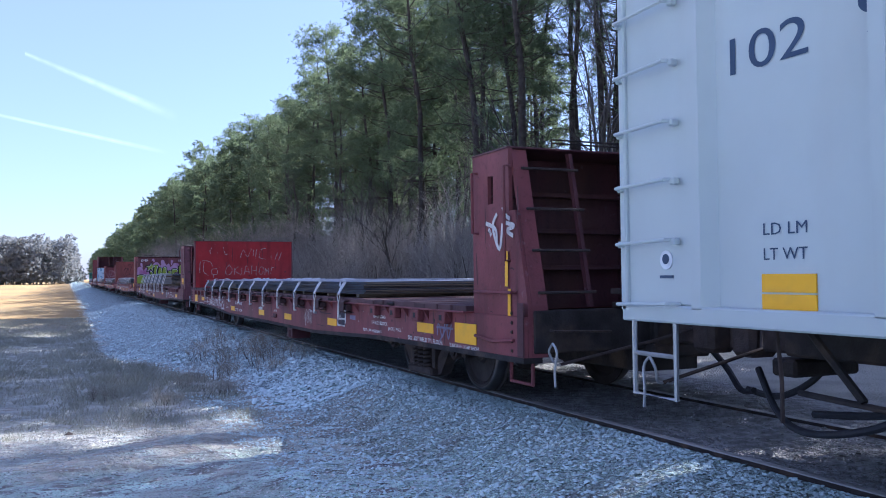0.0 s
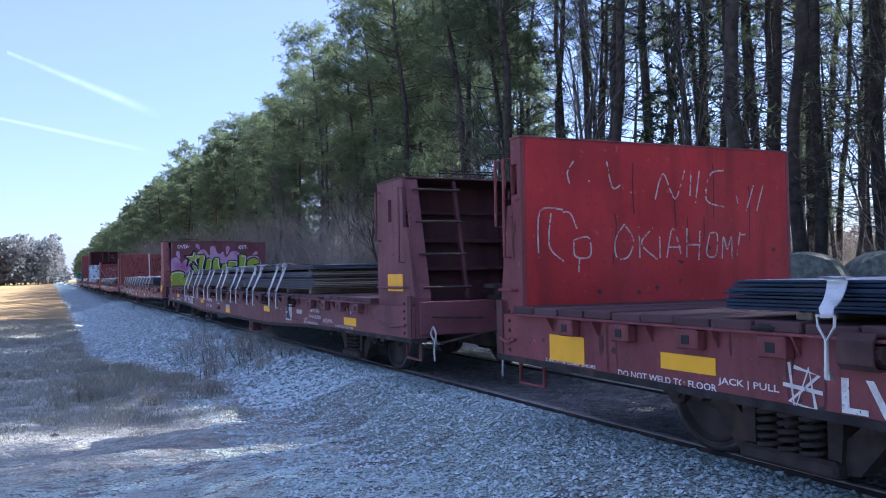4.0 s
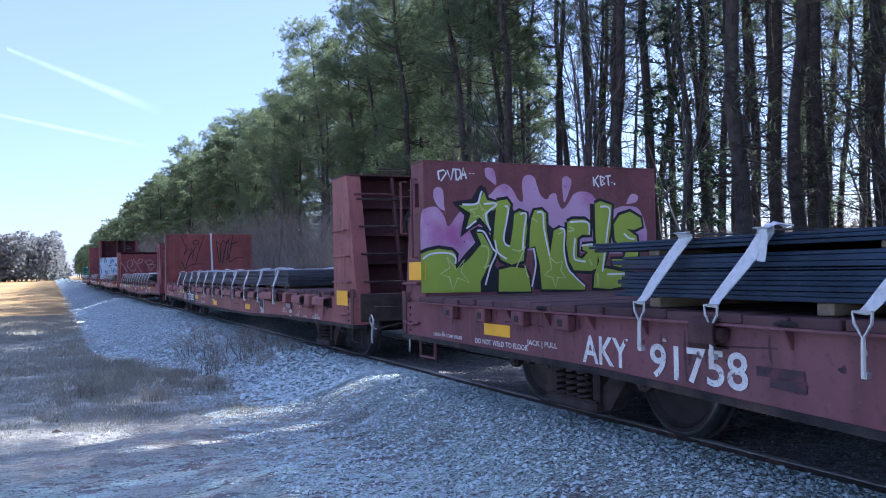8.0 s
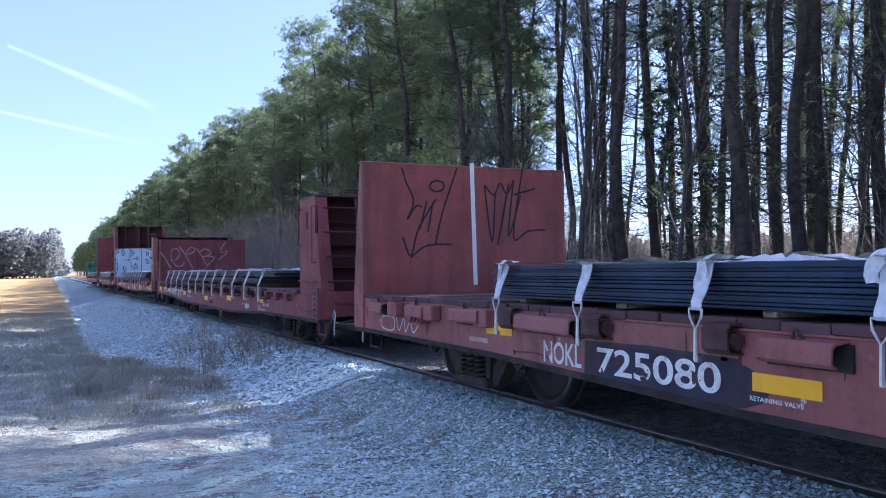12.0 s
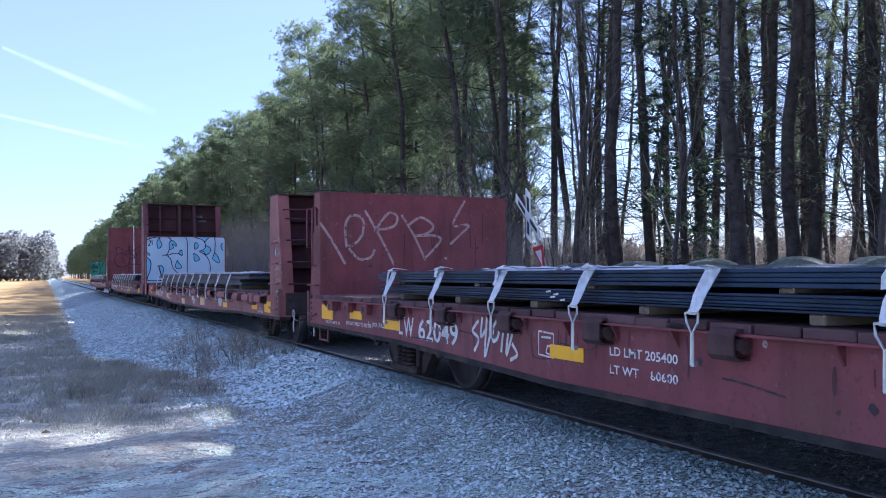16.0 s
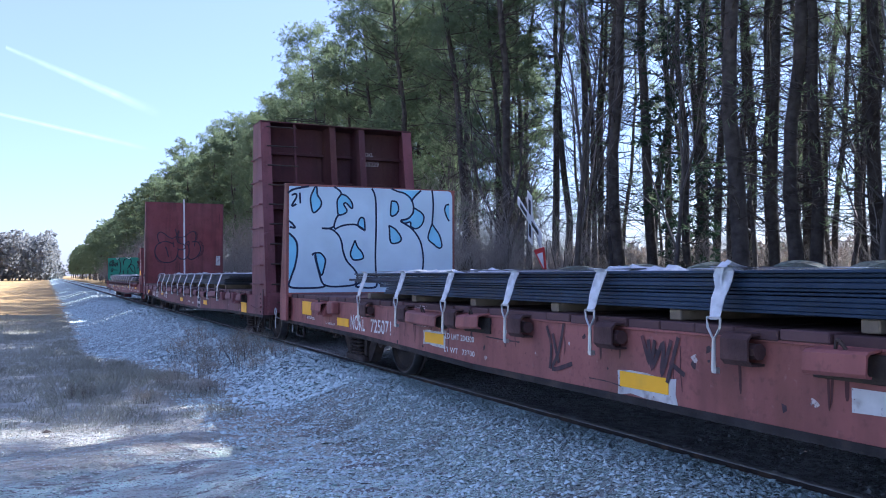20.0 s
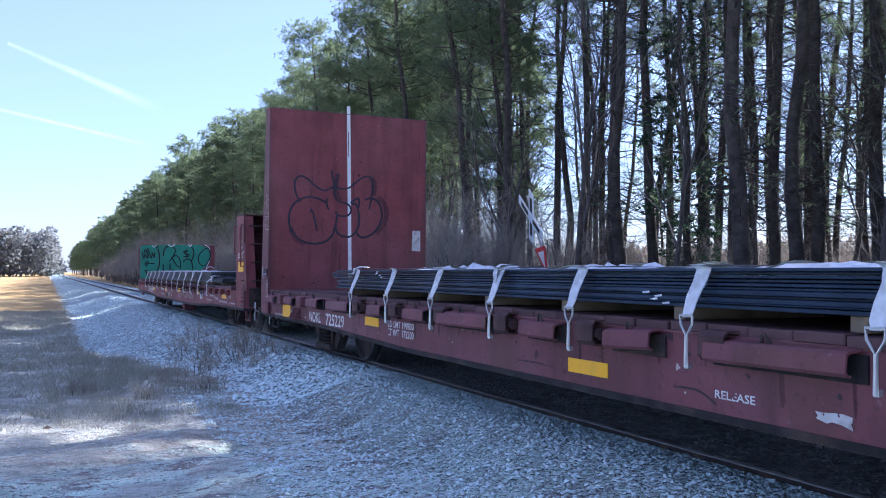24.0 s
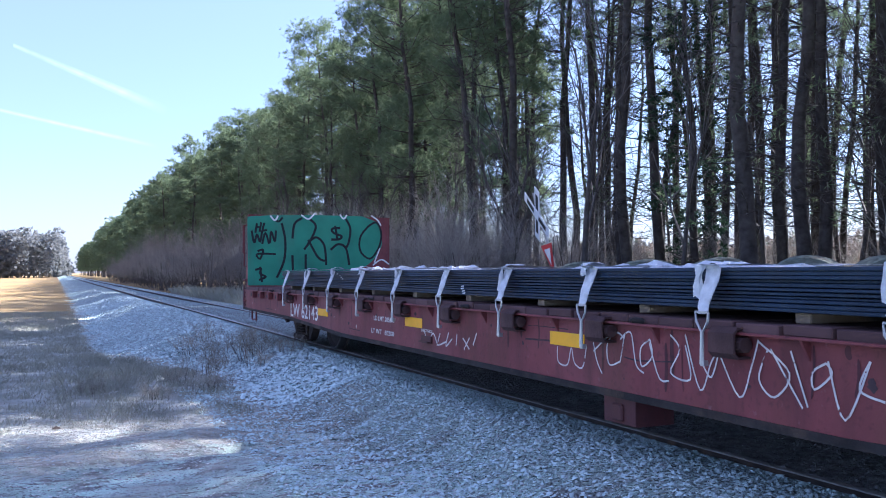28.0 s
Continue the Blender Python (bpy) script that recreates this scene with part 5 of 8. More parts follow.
        gusset = Shape().prism([(-HALF, DECK_Z - 0.07), (-HALF - 0.06, DECK_Z - 0.07), (-HALF - 0.002, DECK_Z - 0.17), (-HALF, DECK_Z - 0.17)], "y", -0.008, 0.008).mesh("deck_gusset", P)
        k = Y(yf) + 0.4
        while k < Y(yr) - 0.3:
            part("deck_gusset", gusset, None, car, at=Matrix.Translation((0, k, 0)))
            k += 0.56
        me = Shape().box(-HALF - 0.06, -HALF, -0.05, 0.05, -0.05, 0.0, 0.01).tube([(-HALF - 0.05, -0.07, -0.02), (-HALF - 0.10, -0.02, -0.01), (-HALF - 0.05, 0.07, -0.02)], 0.011, 5).mesh("lashing_ring", GRIME)
        for i in range(7):
            part("lashing_ring", me, None, car, at=Matrix.Translation((0, Y(yf) + 1.9 + i * (yr - yf - 3) / 6.5, DECK_Z - 0.02)))
    else:
        rb = random.Random(int(y0 * 10))
        for ws in spec["winches"]:
            winch(car, Y(ws))
        for yt, ln in spec["troughs"]:
            trough(car, Y(yt), ln, P, rb)
        for yb, low in ((spec["ends"][1] + 1.05, 0.0), (spec["ends"][2] - 1.55, spec.get("rack_drop", 0.0))):
            rack = Shape()
            for k in range(4):
                rack.prism([(-HALF, DECK_Z - 0.10), (-HALF - 0.03, DECK_Z - 0.10), (-HALF - 0.11, DECK_Z - 0.24), (-HALF, DECK_Z - 0.24)], "y", Y(yb) - 0.085 * k - 0.008, Y(yb) - 0.085 * k + 0.008)
            rack.box(-HALF - 0.115, -HALF, Y(yb) - 0.275, Y(yb) + 0.02, DECK_Z - 0.25, DECK_Z - 0.24)
            rack.v = [(p[0], p[1], p[2] - low) for p in rack.v]
            part("ribbed_bracket", rack, P, car, "ribbed steel stake bracket")
        for yb in spec["boxes"]:
            part("stake_pocket", Shape().box(-HALF - 0.10, -HALF, Y(yb) - 0.11, Y(yb) + 0.11, DECK_Z - 0.21, DECK_Z - 0.065, 0.012), P, car)
    weathering(car, Y, y0, yf, yr, y1, spec.get("rear_half", 1.37) - 1.37 - spec.get("rear_aside", 0.0))
    # yellow reflective sheets: place, bottom, length, height
    for y, z, ln, h, inn in spec["yellow"]:
        part("reflector", Shape().box(-HALF + inn - 0.006, -HALF + inn - 0.001, Y(y), Y(y) - ln, z, z + h), YELLOW, car, "yellow reflective sheet")
    for text, h, y, z, span in spec["words"]:
        letters(text, h, Matrix.Translation((-HALF - 0.004, Y(y), z)) @ SIDE, WHITE, car, span)
    MOVERS.append((car, car.matrix_basis.copy()))
    return car, Y


def load(kind, y0, y1, z0, z1, n, material, x0=-1.41, x1=1.37, ragged=0.12, seed=1, label="stack of blue-black steel plates lying on the deck", top=None, cut=None):
    """A stack of plates between y0 and y1 of the train at 14 s."""
    r = random.Random(seed)
    y0, y1 = along(y0), along(y1)
    mid = (y0 + y1) / 2
    st = thing("plate_stack", pose(MID, mid, z0), label, "steel plates", "plate loads on the cars")
    h = (z1 - z0) / n
    cuts = [0.0] + [(i + r.uniform(-0.22, 0.22)) * h for i in range(1, n)] + [z1 - z0]
    for i in range(n):
        e0, e1, o = r.uniform(-ragged, ragged), r.uniform(-ragged, ragged), r.gauss(0, 0.012)
        last = i == n - 1
        pl = part("plate", Shape().box(x0 + o, x1 + o, y0 - mid + e0, y1 - mid + e1, cuts[i] + r.choice((0.0008, 0.001, 0.004)), cuts[i + 1] - 0.0008, 0.003), material, st)
        pl.data.materials.append(cut or PLATE_GREY)
        # only the uppermost plate's top face gets the separate top colour
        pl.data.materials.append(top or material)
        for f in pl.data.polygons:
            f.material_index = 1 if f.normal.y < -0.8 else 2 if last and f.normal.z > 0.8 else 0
    if top is PLATE_TOP:
        # crumpled plastic wrap lying on the stack
        zt = z1 - z0
        for k in range(9):
            yc, xc, ln, wd = r.uniform(y0 - mid + 0.5, y1 - mid - 1.5), r.uniform(x0 + 0.03, x0 + 0.9), r.uniform(0.5, 1.3), r.uniform(0.2, 0.5)
            nx, ny, vs = 5, 9, []
            for i in range(ny + 1):
                for j in range(nx + 1):
                    edge = min(i, ny - i, j, nx - j)
                    vs.append((xc + wd * j / nx + 0.03 * r.gauss(0, 1), yc + ln * i / ny + 0.03 * r.gauss(0, 1), zt + (0.008 + abs(r.gauss(0, 0.018)) if edge else 0.004)))
            m1 = nx + 1
            part("wrap_sheet", Shape().add(vs, [(i * m1 + j, i * m1 + j + 1, (i + 1) * m1 + j + 1, (i + 1) * m1 + j) for i in range(ny) for j in range(nx)]), WEBBING, st, "crumpled whitish wrap lying on the plates")
    yt = r.uniform(y0 - mid + 1.5, y1 - mid - 1.5)
    for k in range(min(4, n - 1)):
        zk, yk = (k + 0.5) * h, yt + 0.05 * k + r.gauss(0, 0.03)
        part("paper_tag", Shape().add([(x0 - 0.018, yk, zk), (x0 - 0.022, yk - 0.07, zk + 0.006), (x0 - 0.02, yk - 0.06, zk + 0.018), (x0 - 0.016, yk + 0.01, zk + 0.010)], [(0, 1, 2, 3)]), WEBBING, st, "white paper tag stuck on a plate edge")
    return moving(st)




def strap(y, ztop, slant=0.0, xe=-1.415, seed=0, zbot=None, wide=0.055):
    """A webbing strap over the load with its hook on the sill."""
    r = random.Random(seed)
    st = thing("tie_down_strap", pose(MID, along(y), 0), "white webbing tie-down strap with a steel hook on the sill", "strap", "tie-down straps")
    zb = DECK_Z + 0.02
    t, e = ztop + 0.012, 0.006
    wb = Shape()
    line = [(1.42, 0.0, DECK_Z + 0.02), (1.40, 0.0, t - 0.02), (1.35, 0.0, t), (0.4, r.uniform(-0.05, 0.05), t + 0.006), (-0.5, r.uniform(-0.04, 0.04), t + 0.004), (xe - 0.02, 0.02 + slant * 0.05, t), (xe - 0.035, slant * 0.1, t - 0.02), (-HALF - 0.085, slant * 0.9, zb + 0.05), (-HALF - 0.10, slant, zb + 0.01)]
    ln = curve(line, 3)
    vs = []
    for i, p in enumerate(ln):
        w = (0.4 * wide if i < 13 else 0.4 * wide + 0.032 * min(1, (i - 12) / 4) if i < 18 else 0.054 - 0.030 * (i - 18) / 6)
        for s in (-1, 1):
            vs.append((p.x - 0.003 * s, p.y + s * w + 0.008 * math.sin(i * 2.1 + seed), p.z + 0.003 * s * math.sin(i * 1.7)))
    fs = [(2 * i, 2 * i + 1, 2 * i + 3, 2 * i + 2) for i in range(len(ln) - 1)]
    wb.add(vs + [(x - 0.004, yy, z + 0.004) for x, yy, z in vs], fs + [tuple(len(vs) + q for q in f)[::-1] for f in fs])
    part("webbing", wb, WEBBING, st)
    if r.random() < 0.65:
        # a crumpled loose end folded over the edge of the load
        fl, rows, drop = Shape(), 6, r.uniform(0.06, 0.2)
        o, sw = r.uniform(-0.02, 0.05), r.uniform(0.0, 0.09)
        vs = []
        for i in range(rows + 1):
            u = i / rows
            x_ = xe + 0.10 - 0.16 * min(1, u * 2.2) - 0.012 * u
            z_ = t + 0.012 + 0.02 * math.sin(u * 3) - drop * max(0, u - 0.4) / 0.6
            for q in (-1, -0.3, 0.4, 1):
                vs.append((x_ + r.gauss(0, 0.006), o + sw * u + q * 0.034 * (1 + 0.3 * r.gauss(0, 1)), z_ + r.gauss(0, 0.007)))
        fl.add(vs, [(4 * i + k, 4 * i + k + 1, 4 * i + k + 5, 4 * i + k + 4) for i in range(rows) for k in range(3)])
        part("strap_tail", fl, WEBBING, st, "crumpled loose strap end")
    x, y2, z = -HALF - 0.10, slant, DECK_Z + 0.01
    part("hook_yoke", Shape().tube([(x, y2 - 0.05, z + 0.03), (x, y2 - 0.045, z - 0.02), (x, y2, z - 0.085), (x, y2 + 0.045, z - 0.02), (x, y2 + 0.05, z + 0.03), (x, y2 - 0.05, z + 0.03)], 0.0075, 5), STEEL_PALE, st)
    part("hook_rod", Shape().tube([(x, y2, z - 0.08), (x - 0.004, y2, z - 0.25)], [0.011, 0.013], 6).box(x - 0.006, x + 0.03, y2 - 0.014, y2 + 0.014, z - 0.26, z - 0.23, 0.003), STEEL_PALE, st)
    return moving(st)


def straps(ys, ztop, slant=0.0, xe=-1.415, seed=0):
    for i, y in enumerate(ys):
        strap(y, ztop, slant * (0.8 + 0.4 * ((i * 37) % 10) / 10), xe, seed + i)


def dunnage(ys, ztop, z0=DECK_Z):
    for y in ys:
        d = tagged(new("dunnage_block", Shape().box(-1.36, 1.36, -0.05, 0.05, 0.0, ztop - z0, 0.006).mesh("dunnage_block", TIMBER)), "weathered timber spacer under the steel load", "timber", "dunnage timbers")
        d.matrix_basis = pose(MID, along(y), z0)
        moving(d)


def steps(a, b, d):
    n = max(1, round(abs(b - a) / d))
    return [a + (b - a) * i / n for i in range(n + 1)]


CARS, ENDS = {}, {}
ENDS[1] = (-60.06, -59.1, -41.15, -40.8)
CARS[1] = flat_car(dict(winches=steps(-55.47, -44.09, 1.1375), jack=-52.33, cards=-51.36, ends=ENDS[1], tops=(2.23, 2.23), type="deep", paint=MAROON, face=BRIGHT_RED, back=MAROON_DARK, end=GRIME, trucks=(-57.15, -43.43), posts=(0.15,), wheel=False,
    label="maroon bulkhead flat car with a bright red end wall",
    yellow=[(-41.59, 0.547, 0.44, 0.182, 0), (-42.82, 0.6, 0.46, 0.095, 0), (-47.22, 0.48, 0.43, 0.095, 0), (-57.87, 0.618, 0.42, 0.095, 0), (-58.78, 0.571, 0.45, 0.182, 0), (-52.16, 0.50, 0.46, 0.095, 0), (-54.65, 0.528, 0.42, 0.095, 0), (-50.14, 0.497, 0.46, 0.095, 0)],
    words=[('LW 62173', 0.161, -44.08, 0.52, 1.34), ('LD LMT 204900', 0.059, -47.73, 0.627, 0.75), ('LT WT    81100', 0.059, -47.73, 0.486, 0.75), ('DO NOT WELD TO FLOOR', 0.04, -42.4, 0.514, 0.89), ('JACK | PULL', 0.036, -43.29, 0.563, 0.43), ('2 INCH HF COMP SHOES', 0.022, -41.53, 0.532, 0.63), ('DO NOT WELD TO FLOOR', 0.045, -57.62, 0.522, 0.9), ('2 INCH HF COMP SHOES', 0.035, -58.66, 0.522, 0.63), ('JACK | PULL', 0.034, -57.02, 0.588, 0.41), ('EMPTY LOAD', 0.036, -56.54, 0.706, 0.41), ('1/4 AD. BLOCK', 0.041, -56.48, 0.63, 0.54), ('SET-UP HEIGHT', 0.032, -56.15, 0.534, 0.68)]))
ENDS[2] = (-39.0, -37.95, -20.17, -19.67)
CARS[2] = flat_car(dict(winches=[-24.06, -25.9, -27.48, -28.63, -29.67, -31.0, -32.5, -34.25], jack=-31.2, cards=-27.98, ends=ENDS[2], tops=(2.18, 2.24), type="deep", paint=PLUM, face=PLUM, back=MAROON_DARK, trucks=(-36.1, -22.26), posts=(0.15,),
    label="plum-red bulkhead flat car with purple and green graffiti",
    yellow=[(-21.48, 0.628, 0.44, 0.095, 0), (-19.77, 1.073, 0.42, 0.182, 0.035), (-38.26, 1, 0.43, 0.182, 0.035), (-36.82, 0.568, 0.46, 0.095, 0), (-32.46, 0.593, 0.42, 0.095, 0), (-28.96, 0.453, 0.44, 0.095, 0), (-25.71, 0.575, 0.40, 0.095, 0)],
    words=[('AKY', 0.188, -22.93, 0.535, 0.51), ('91758', 0.198, -23.65, 0.517, 0.8), ('LD LMT 204700', 0.068, -26.53, 0.63, 0.79), ('LT WT    81300', 0.071, -26.54, 0.501, 0.77), ('DO NOT WELD TO FLOOR', 0.043, -21.31, 0.547, 0.89), ('JACK | PULL', 0.039, -22.18, 0.595, 0.43), ('2 INCH HF COMP SHOES', 0.032, -20.43, 0.555, 0.62), ('DO NOT WELD TO FLOOR', 0.029, -36.47, 0.527, 0.71), ('EMPTY LOAD', 0.043, -35.31, 0.679, 0.45), ('1/4 AD. BLOCK', 0.043, -35.25, 0.596, 0.58), ('SET-UP HEIGHT 5 1/16', 0.034, -34.98, 0.508, 0.7), ('JACK | PULL', 0.048, -35.91, 0.566, 0.43), ('SB-12', 0.034, -34.98, 0.559, 0.16)]))
ENDS[3] = (-18.1, -17.2, 0.1, 0.4)
CARS[3] = flat_car(dict(rear_half=1.33, rear_aside=-0.1, ends=ENDS[3], tops=(2.36, 2.43), type="trough", paint=BRICK_RED, face=RUST_RED, back=MAROON_DARK, end=RUSTY, trucks=(-15.7, -1.9), wheel=True, posts=(0.05, 0.45),
    winches=steps(-14.43, -3.2, 1.12), troughs=[(-0.35, 0.36), (-1.35, 0.42), (-2.35, 0.55), (-16.7, 0.5), (-15.6, 0.45), (-3.5, 0.75), (-5.89, 0.45), (-6.66, 0.95), (-8.08, 0.45), (-9.21, 0.45), (-10.02, 0.95), (-11.43, 0.5), (-12.57, 0.5), (-13.45, 0.92)], boxes=[-0.95, -1.85, -2.9, -16.35, -15.1],
    label="brick-red bulkhead flat car with a white-striped end wall",
    yellow=[(-2.86, 0.657, 0.43, 0.095, 0), (-5.75, 0.549, 0.44, 0.095, 0), (-8.37, 0.481, 0.42, 0.095, 0), (-17.44, 0.752, 0.44, 0.182, 0), (-14.64, 0.735, 0.42, 0.095, 0), (-11.8, 0.509, 0.43, 0.095, 0)],
    words=[('L 66-8', 0.038, -14.65, 0.6, 0.15), ('IL 61-1 1/2', 0.038, -14.64, 0.553, 0.22), ('JACK HERE', 0.03, -15.44, 0.535, 0.16), ('NOKL', 0.157, -3.74, 0.51, 0.49), ('725080', 0.168, -4.4, 0.501, 1.15), ('RETAINING VALVE', 0.024, -5.73, 0.499, 0.35), ('LD LMT 194000', 0.041, -6.7, 0.617, 0.52), ('LT WT   82000', 0.041, -6.67, 0.484, 0.52), ('2 INCH HF COMP SHOES', 0.039, -2.54, 0.575, 0.34), ('2 INCH', 0.032, -16.43, 0.57, 0.14), ('HF COMP SHOES', 0.036, -16.32, 0.529, 0.36), ('PULL HERE', 0.029, -15.87, 0.529, 0.17)]))
ENDS[4] = (1.9, 2.95, 19.83, 20.28)
CARS[4] = flat_car(dict(winches=steps(5.0, 17.18, 1.105), jack=9.22, cards=10.24, ends=ENDS[4], tops=(2.22, 2.27), type="deep", paint=MAROON, face=MAROON, back=MAROON_DARK, trucks=(4.8, 17.72), posts=(0.15,),
    label="maroon bulkhead flat car with a white scrawled end wall",
    yellow=[(19.64, 0.611, 0.46, 0.182, 0), (18.57, 0.66, 0.42, 0.095, 0), (17.48, 0.603, 0.42, 0.095, 0), (14.34, 0.58, 0.42, 0.095, 0), (11, 0.536, 0.45, 0.095, 0), (8.3, 0.607, 0.44, 0.095, 0), (5.51, 0.654, 0.44, 0.095, 0)],
    words=[('L', 0.18, 17.09, 0.575, 0.10), ('W', 0.195, 16.97, 0.562, 0.26), ('62049', 0.195, 16.61, 0.556, 0.87), ('DO NOT WELD TO FLOOR', 0.042, 18.7, 0.586, 0.87), ('JACK | PULL', 0.043, 17.84, 0.609, 0.36), ('LD LMT 205400', 0.058, 13.66, 0.656, 0.65), ('LT WT    80600', 0.055, 13.66, 0.542, 0.65), ('SB-12', 0.036, 5.48, 0.571, 0.15), ('SET-UP HEIGHT 5 1/16', 0.036, 5.49, 0.514, 0.62), ('1/4 AD. BLOCK', 0.047, 5.14, 0.603, 0.46), ('EMPTY LOAD', 0.044, 5.07, 0.697, 0.4), ('2 INCH HF COMP SHOES', 0.036, 19.49, 0.566, 0.59), ('BLT-01-02', 0.025, 6.8, 0.572, 0.2)]))
ENDS[5] = (21.70, 22.46, 39.0, 39.32)
CARS[5] = flat_car(dict(rear_half=1.33, rear_aside=-0.17, ends=ENDS[5], tops=(2.44, 2.53), type="trough", paint=BRICK_RED, face=BRICK_RED, back=MAROON_DARK, end=RUSTY, trucks=(24.02, 37.22), posts=(-0.1, 0.3),
    winches=steps(25.3, 35.96, 1.067), troughs=[(37.7, 0.42), (22.95, 0.4), (23.9, 0.5), (24.7, 0.45), (26.15, 0.8), (30.07, 0.34), (29.36, 0.7), (27.2, 0.3), (34.62, 0.7), (33.55, 0.4)], boxes=[37.0, 23.3, 24.4],
    label="brick-red bulkhead flat car with a white and blue graffiti wall",
    yellow=[(38.47, 0.646, 0.44, 0.182, 0), (36.97, 0.572, 0.44, 0.095, 0), (34.41, 0.555, 0.42, 0.095, 0), (23.58, 0.59, 0.42, 0.095, 0), (22.68, 0.57, 0.42, 0.182, 0), (31.52, 0.491, 0.46, 0.095, 0), (28.65, 0.552, 0.40, 0.095, 0), (26.09, 0.541, 0.42, 0.095, 0)],
    words=[('NOKL', 0.172, 36.48, 0.556, 0.5), ('725071', 0.145, 35.83, 0.562, 0.62), ('2 INCH', 0.027, 23.04, 0.606, 0.16), ('HF COMP SHOES', 0.041, 23.15, 0.551, 0.37), ('LD LMT 204300', 0.051, 33.98, 0.618, 0.58), ('LT WT   73700', 0.046, 34, 0.5, 0.61), ('HF COMP SHOES', 0.036, 38.25, 0.591, 0.36), ('DEFECT CARD', 0.023, 37.7, 0.741, 0.2), ('PULL HERE  JACK HERE', 0.025, 37.42, 0.565, 0.39)]))
ENDS[6] = (40.74, 41.75, 58.73, 59.2)
CARS[6] = flat_car(dict(rack_drop=0.14, rear_half=1.35, rear_aside=-0.1, ends=ENDS[6], tops=(3.85, 3.86), type="trough", paint=PLUM, face=MAROON, back=MAROON_DARK, trucks=(43.2, 56.9), posts=(-0.1, 0.45), taper=0.5,
    winches=steps(44.3, 54.44, 1.127), troughs=[(58.46, 0.34), (57.46, 0.42), (56.3, 0.5), (42.4, 0.4), (43.4, 0.5), (55.37, 0.8), (53.9, 0.4), (52.87, 0.5), (52.07, 0.95), (50.61, 0.48), (49.58, 0.45), (48.71, 0.9), (47.3, 0.45), (46.3, 0.5), (45.3, 0.85)], boxes=[57.84, 56.75, 42.9, 43.95],
    label="plum-red flat car with very tall bulkheads",
    yellow=[(57.93, 0.526, 0.44, 0.182, 0), (54.24, 0.601, 0.44, 0.095, 0), (42.45, 0.517, 0.44, 0.182, 0), (46.5, 0.534, 0.46, 0.095, 0), (50.12, 0.515, 0.46, 0.095, 0)],
    words=[('NOKL', 0.131, 56.48, 0.531, 0.53), ('725229', 0.146, 55.73, 0.521, 0.75), ('LD LMT 199800', 0.067, 53.53, 0.623, 0.7), ('LT WT  172200', 0.073, 53.53, 0.535, 0.7), ('2 INCH HF COMP SHOES', 0.037, 58.39, 0.525, 0.45), ('RELEASE', 0.045, 48.74, 0.522, 0.29)]))
ENDS[7] = (60.74, 61.7, 80.3, 80.62)
CARS[7] = flat_car(dict(winches=steps(65.45, 77.11, 1.16), jack=68.73, cards=71.9, ends=ENDS[7], tops=(2.26, 2.26), type="deep", paint=MAROON, face=MAROON, back=MAROON_DARK, end=GRIME, trucks=(63.67, 77.75), posts=(0.15,),
    label="maroon bulkhead flat car with a green graffiti wall",
    yellow=[(75.54, 0.596, 0.46, 0.095, 0), (69.5, 0.657, 0.44, 0.095, 0), (62.97, 0.657, 0.46, 0.095, 0), (66.24, 0.671, 0.42, 0.095, 0), (61.47, 1.204, 0.45, 0.182, 0.035), (72.33, 0.63, 0.44, 0.095, 0)],
    words=[('LW 62143', 0.198, 77.02, 0.521, 1.48), ('DO NOT WELD TO FLOOR', 0.039, 63.25, 0.57, 0.89), ('JACK | PULL', 0.051, 63.84, 0.616, 0.42), ('EMPTY LOAD', 0.047, 64.35, 0.736, 0.44), ('1/4 AD. BLOCK', 0.048, 64.39, 0.655, 0.53), ('SET-UP HEIGHT', 0.034, 64.8, 0.565, 0.69), ('2 INCH HF COMP SHOES', 0.035, 62.19, 0.569, 0.6), ('LD LMT 205800', 0.051, 73.28, 0.643, 0.64), ('LT WT   80200', 0.051, 73.36, 0.499, 0.71)]))

# ---------------------------------------------------------------- loads
PALE_TOPPED = "stack of blue-black steel plates in a pale-topped load"
load("s", -56.1, -43.35, 0.965, 1.12, 8, PLATE_DARK, seed=4, label="stack of blue-black steel plates with tan cut ends", top=PLATE_TOP, ragged=0.05, cut=PLATE_TAN)
dunnage(steps(-55.7, -43.8, 1.3), 0.965)
straps(steps(-55.47, -44.09, 1.1375), 1.12, seed=10)
load("s", -35.3, -23.3, 0.985, 1.235, 10, PLATE_DARK, seed=5, ragged=0.07, label="stack of blue-black steel plates with ragged tan cut ends", cut=PLATE_TAN)
load("s", -35.4, -23.0, 1.27, 1.33, 3, PLATE_DARK, seed=6, ragged=0.04, top=PLATE_GREY)
dunnage(steps(-35.0, -23.6, 1.3), 0.985)
dunnage(steps(-35.0, -23.6, 1.6), 1.27, 1.235)
straps(steps(-33.57, -24.03, 1.59), 1.335, slant=0.40, seed=30)
straps(steps(-34.04, -24.64, 1.567), 1.335, slant=0.40, seed=40)
load("s", -14.9, -2.95, 0.955, 1.21, 10, PLATE_DARK, seed=7, label=PALE_TOPPED, top=PLATE_TOP, ragged=0.06)
dunnage(steps(-14.5, -3.3, 1.3), 0.955)
straps(steps(-14.43, -3.2, 1.12), 1.21, seed=50)
load("s", 5.6, 17.6, 0.975, 1.07, 5, PLATE_DARK, seed=9, label=PALE_TOPPED)
load("s", 4.5, 17.75, 1.10, 1.2, 4, PLATE_DARK, seed=12, label=PALE_TOPPED, top=PLATE_TOP, ragged=0.15)
dunnage(steps(5.9, 17.2, 1.3), 0.975)
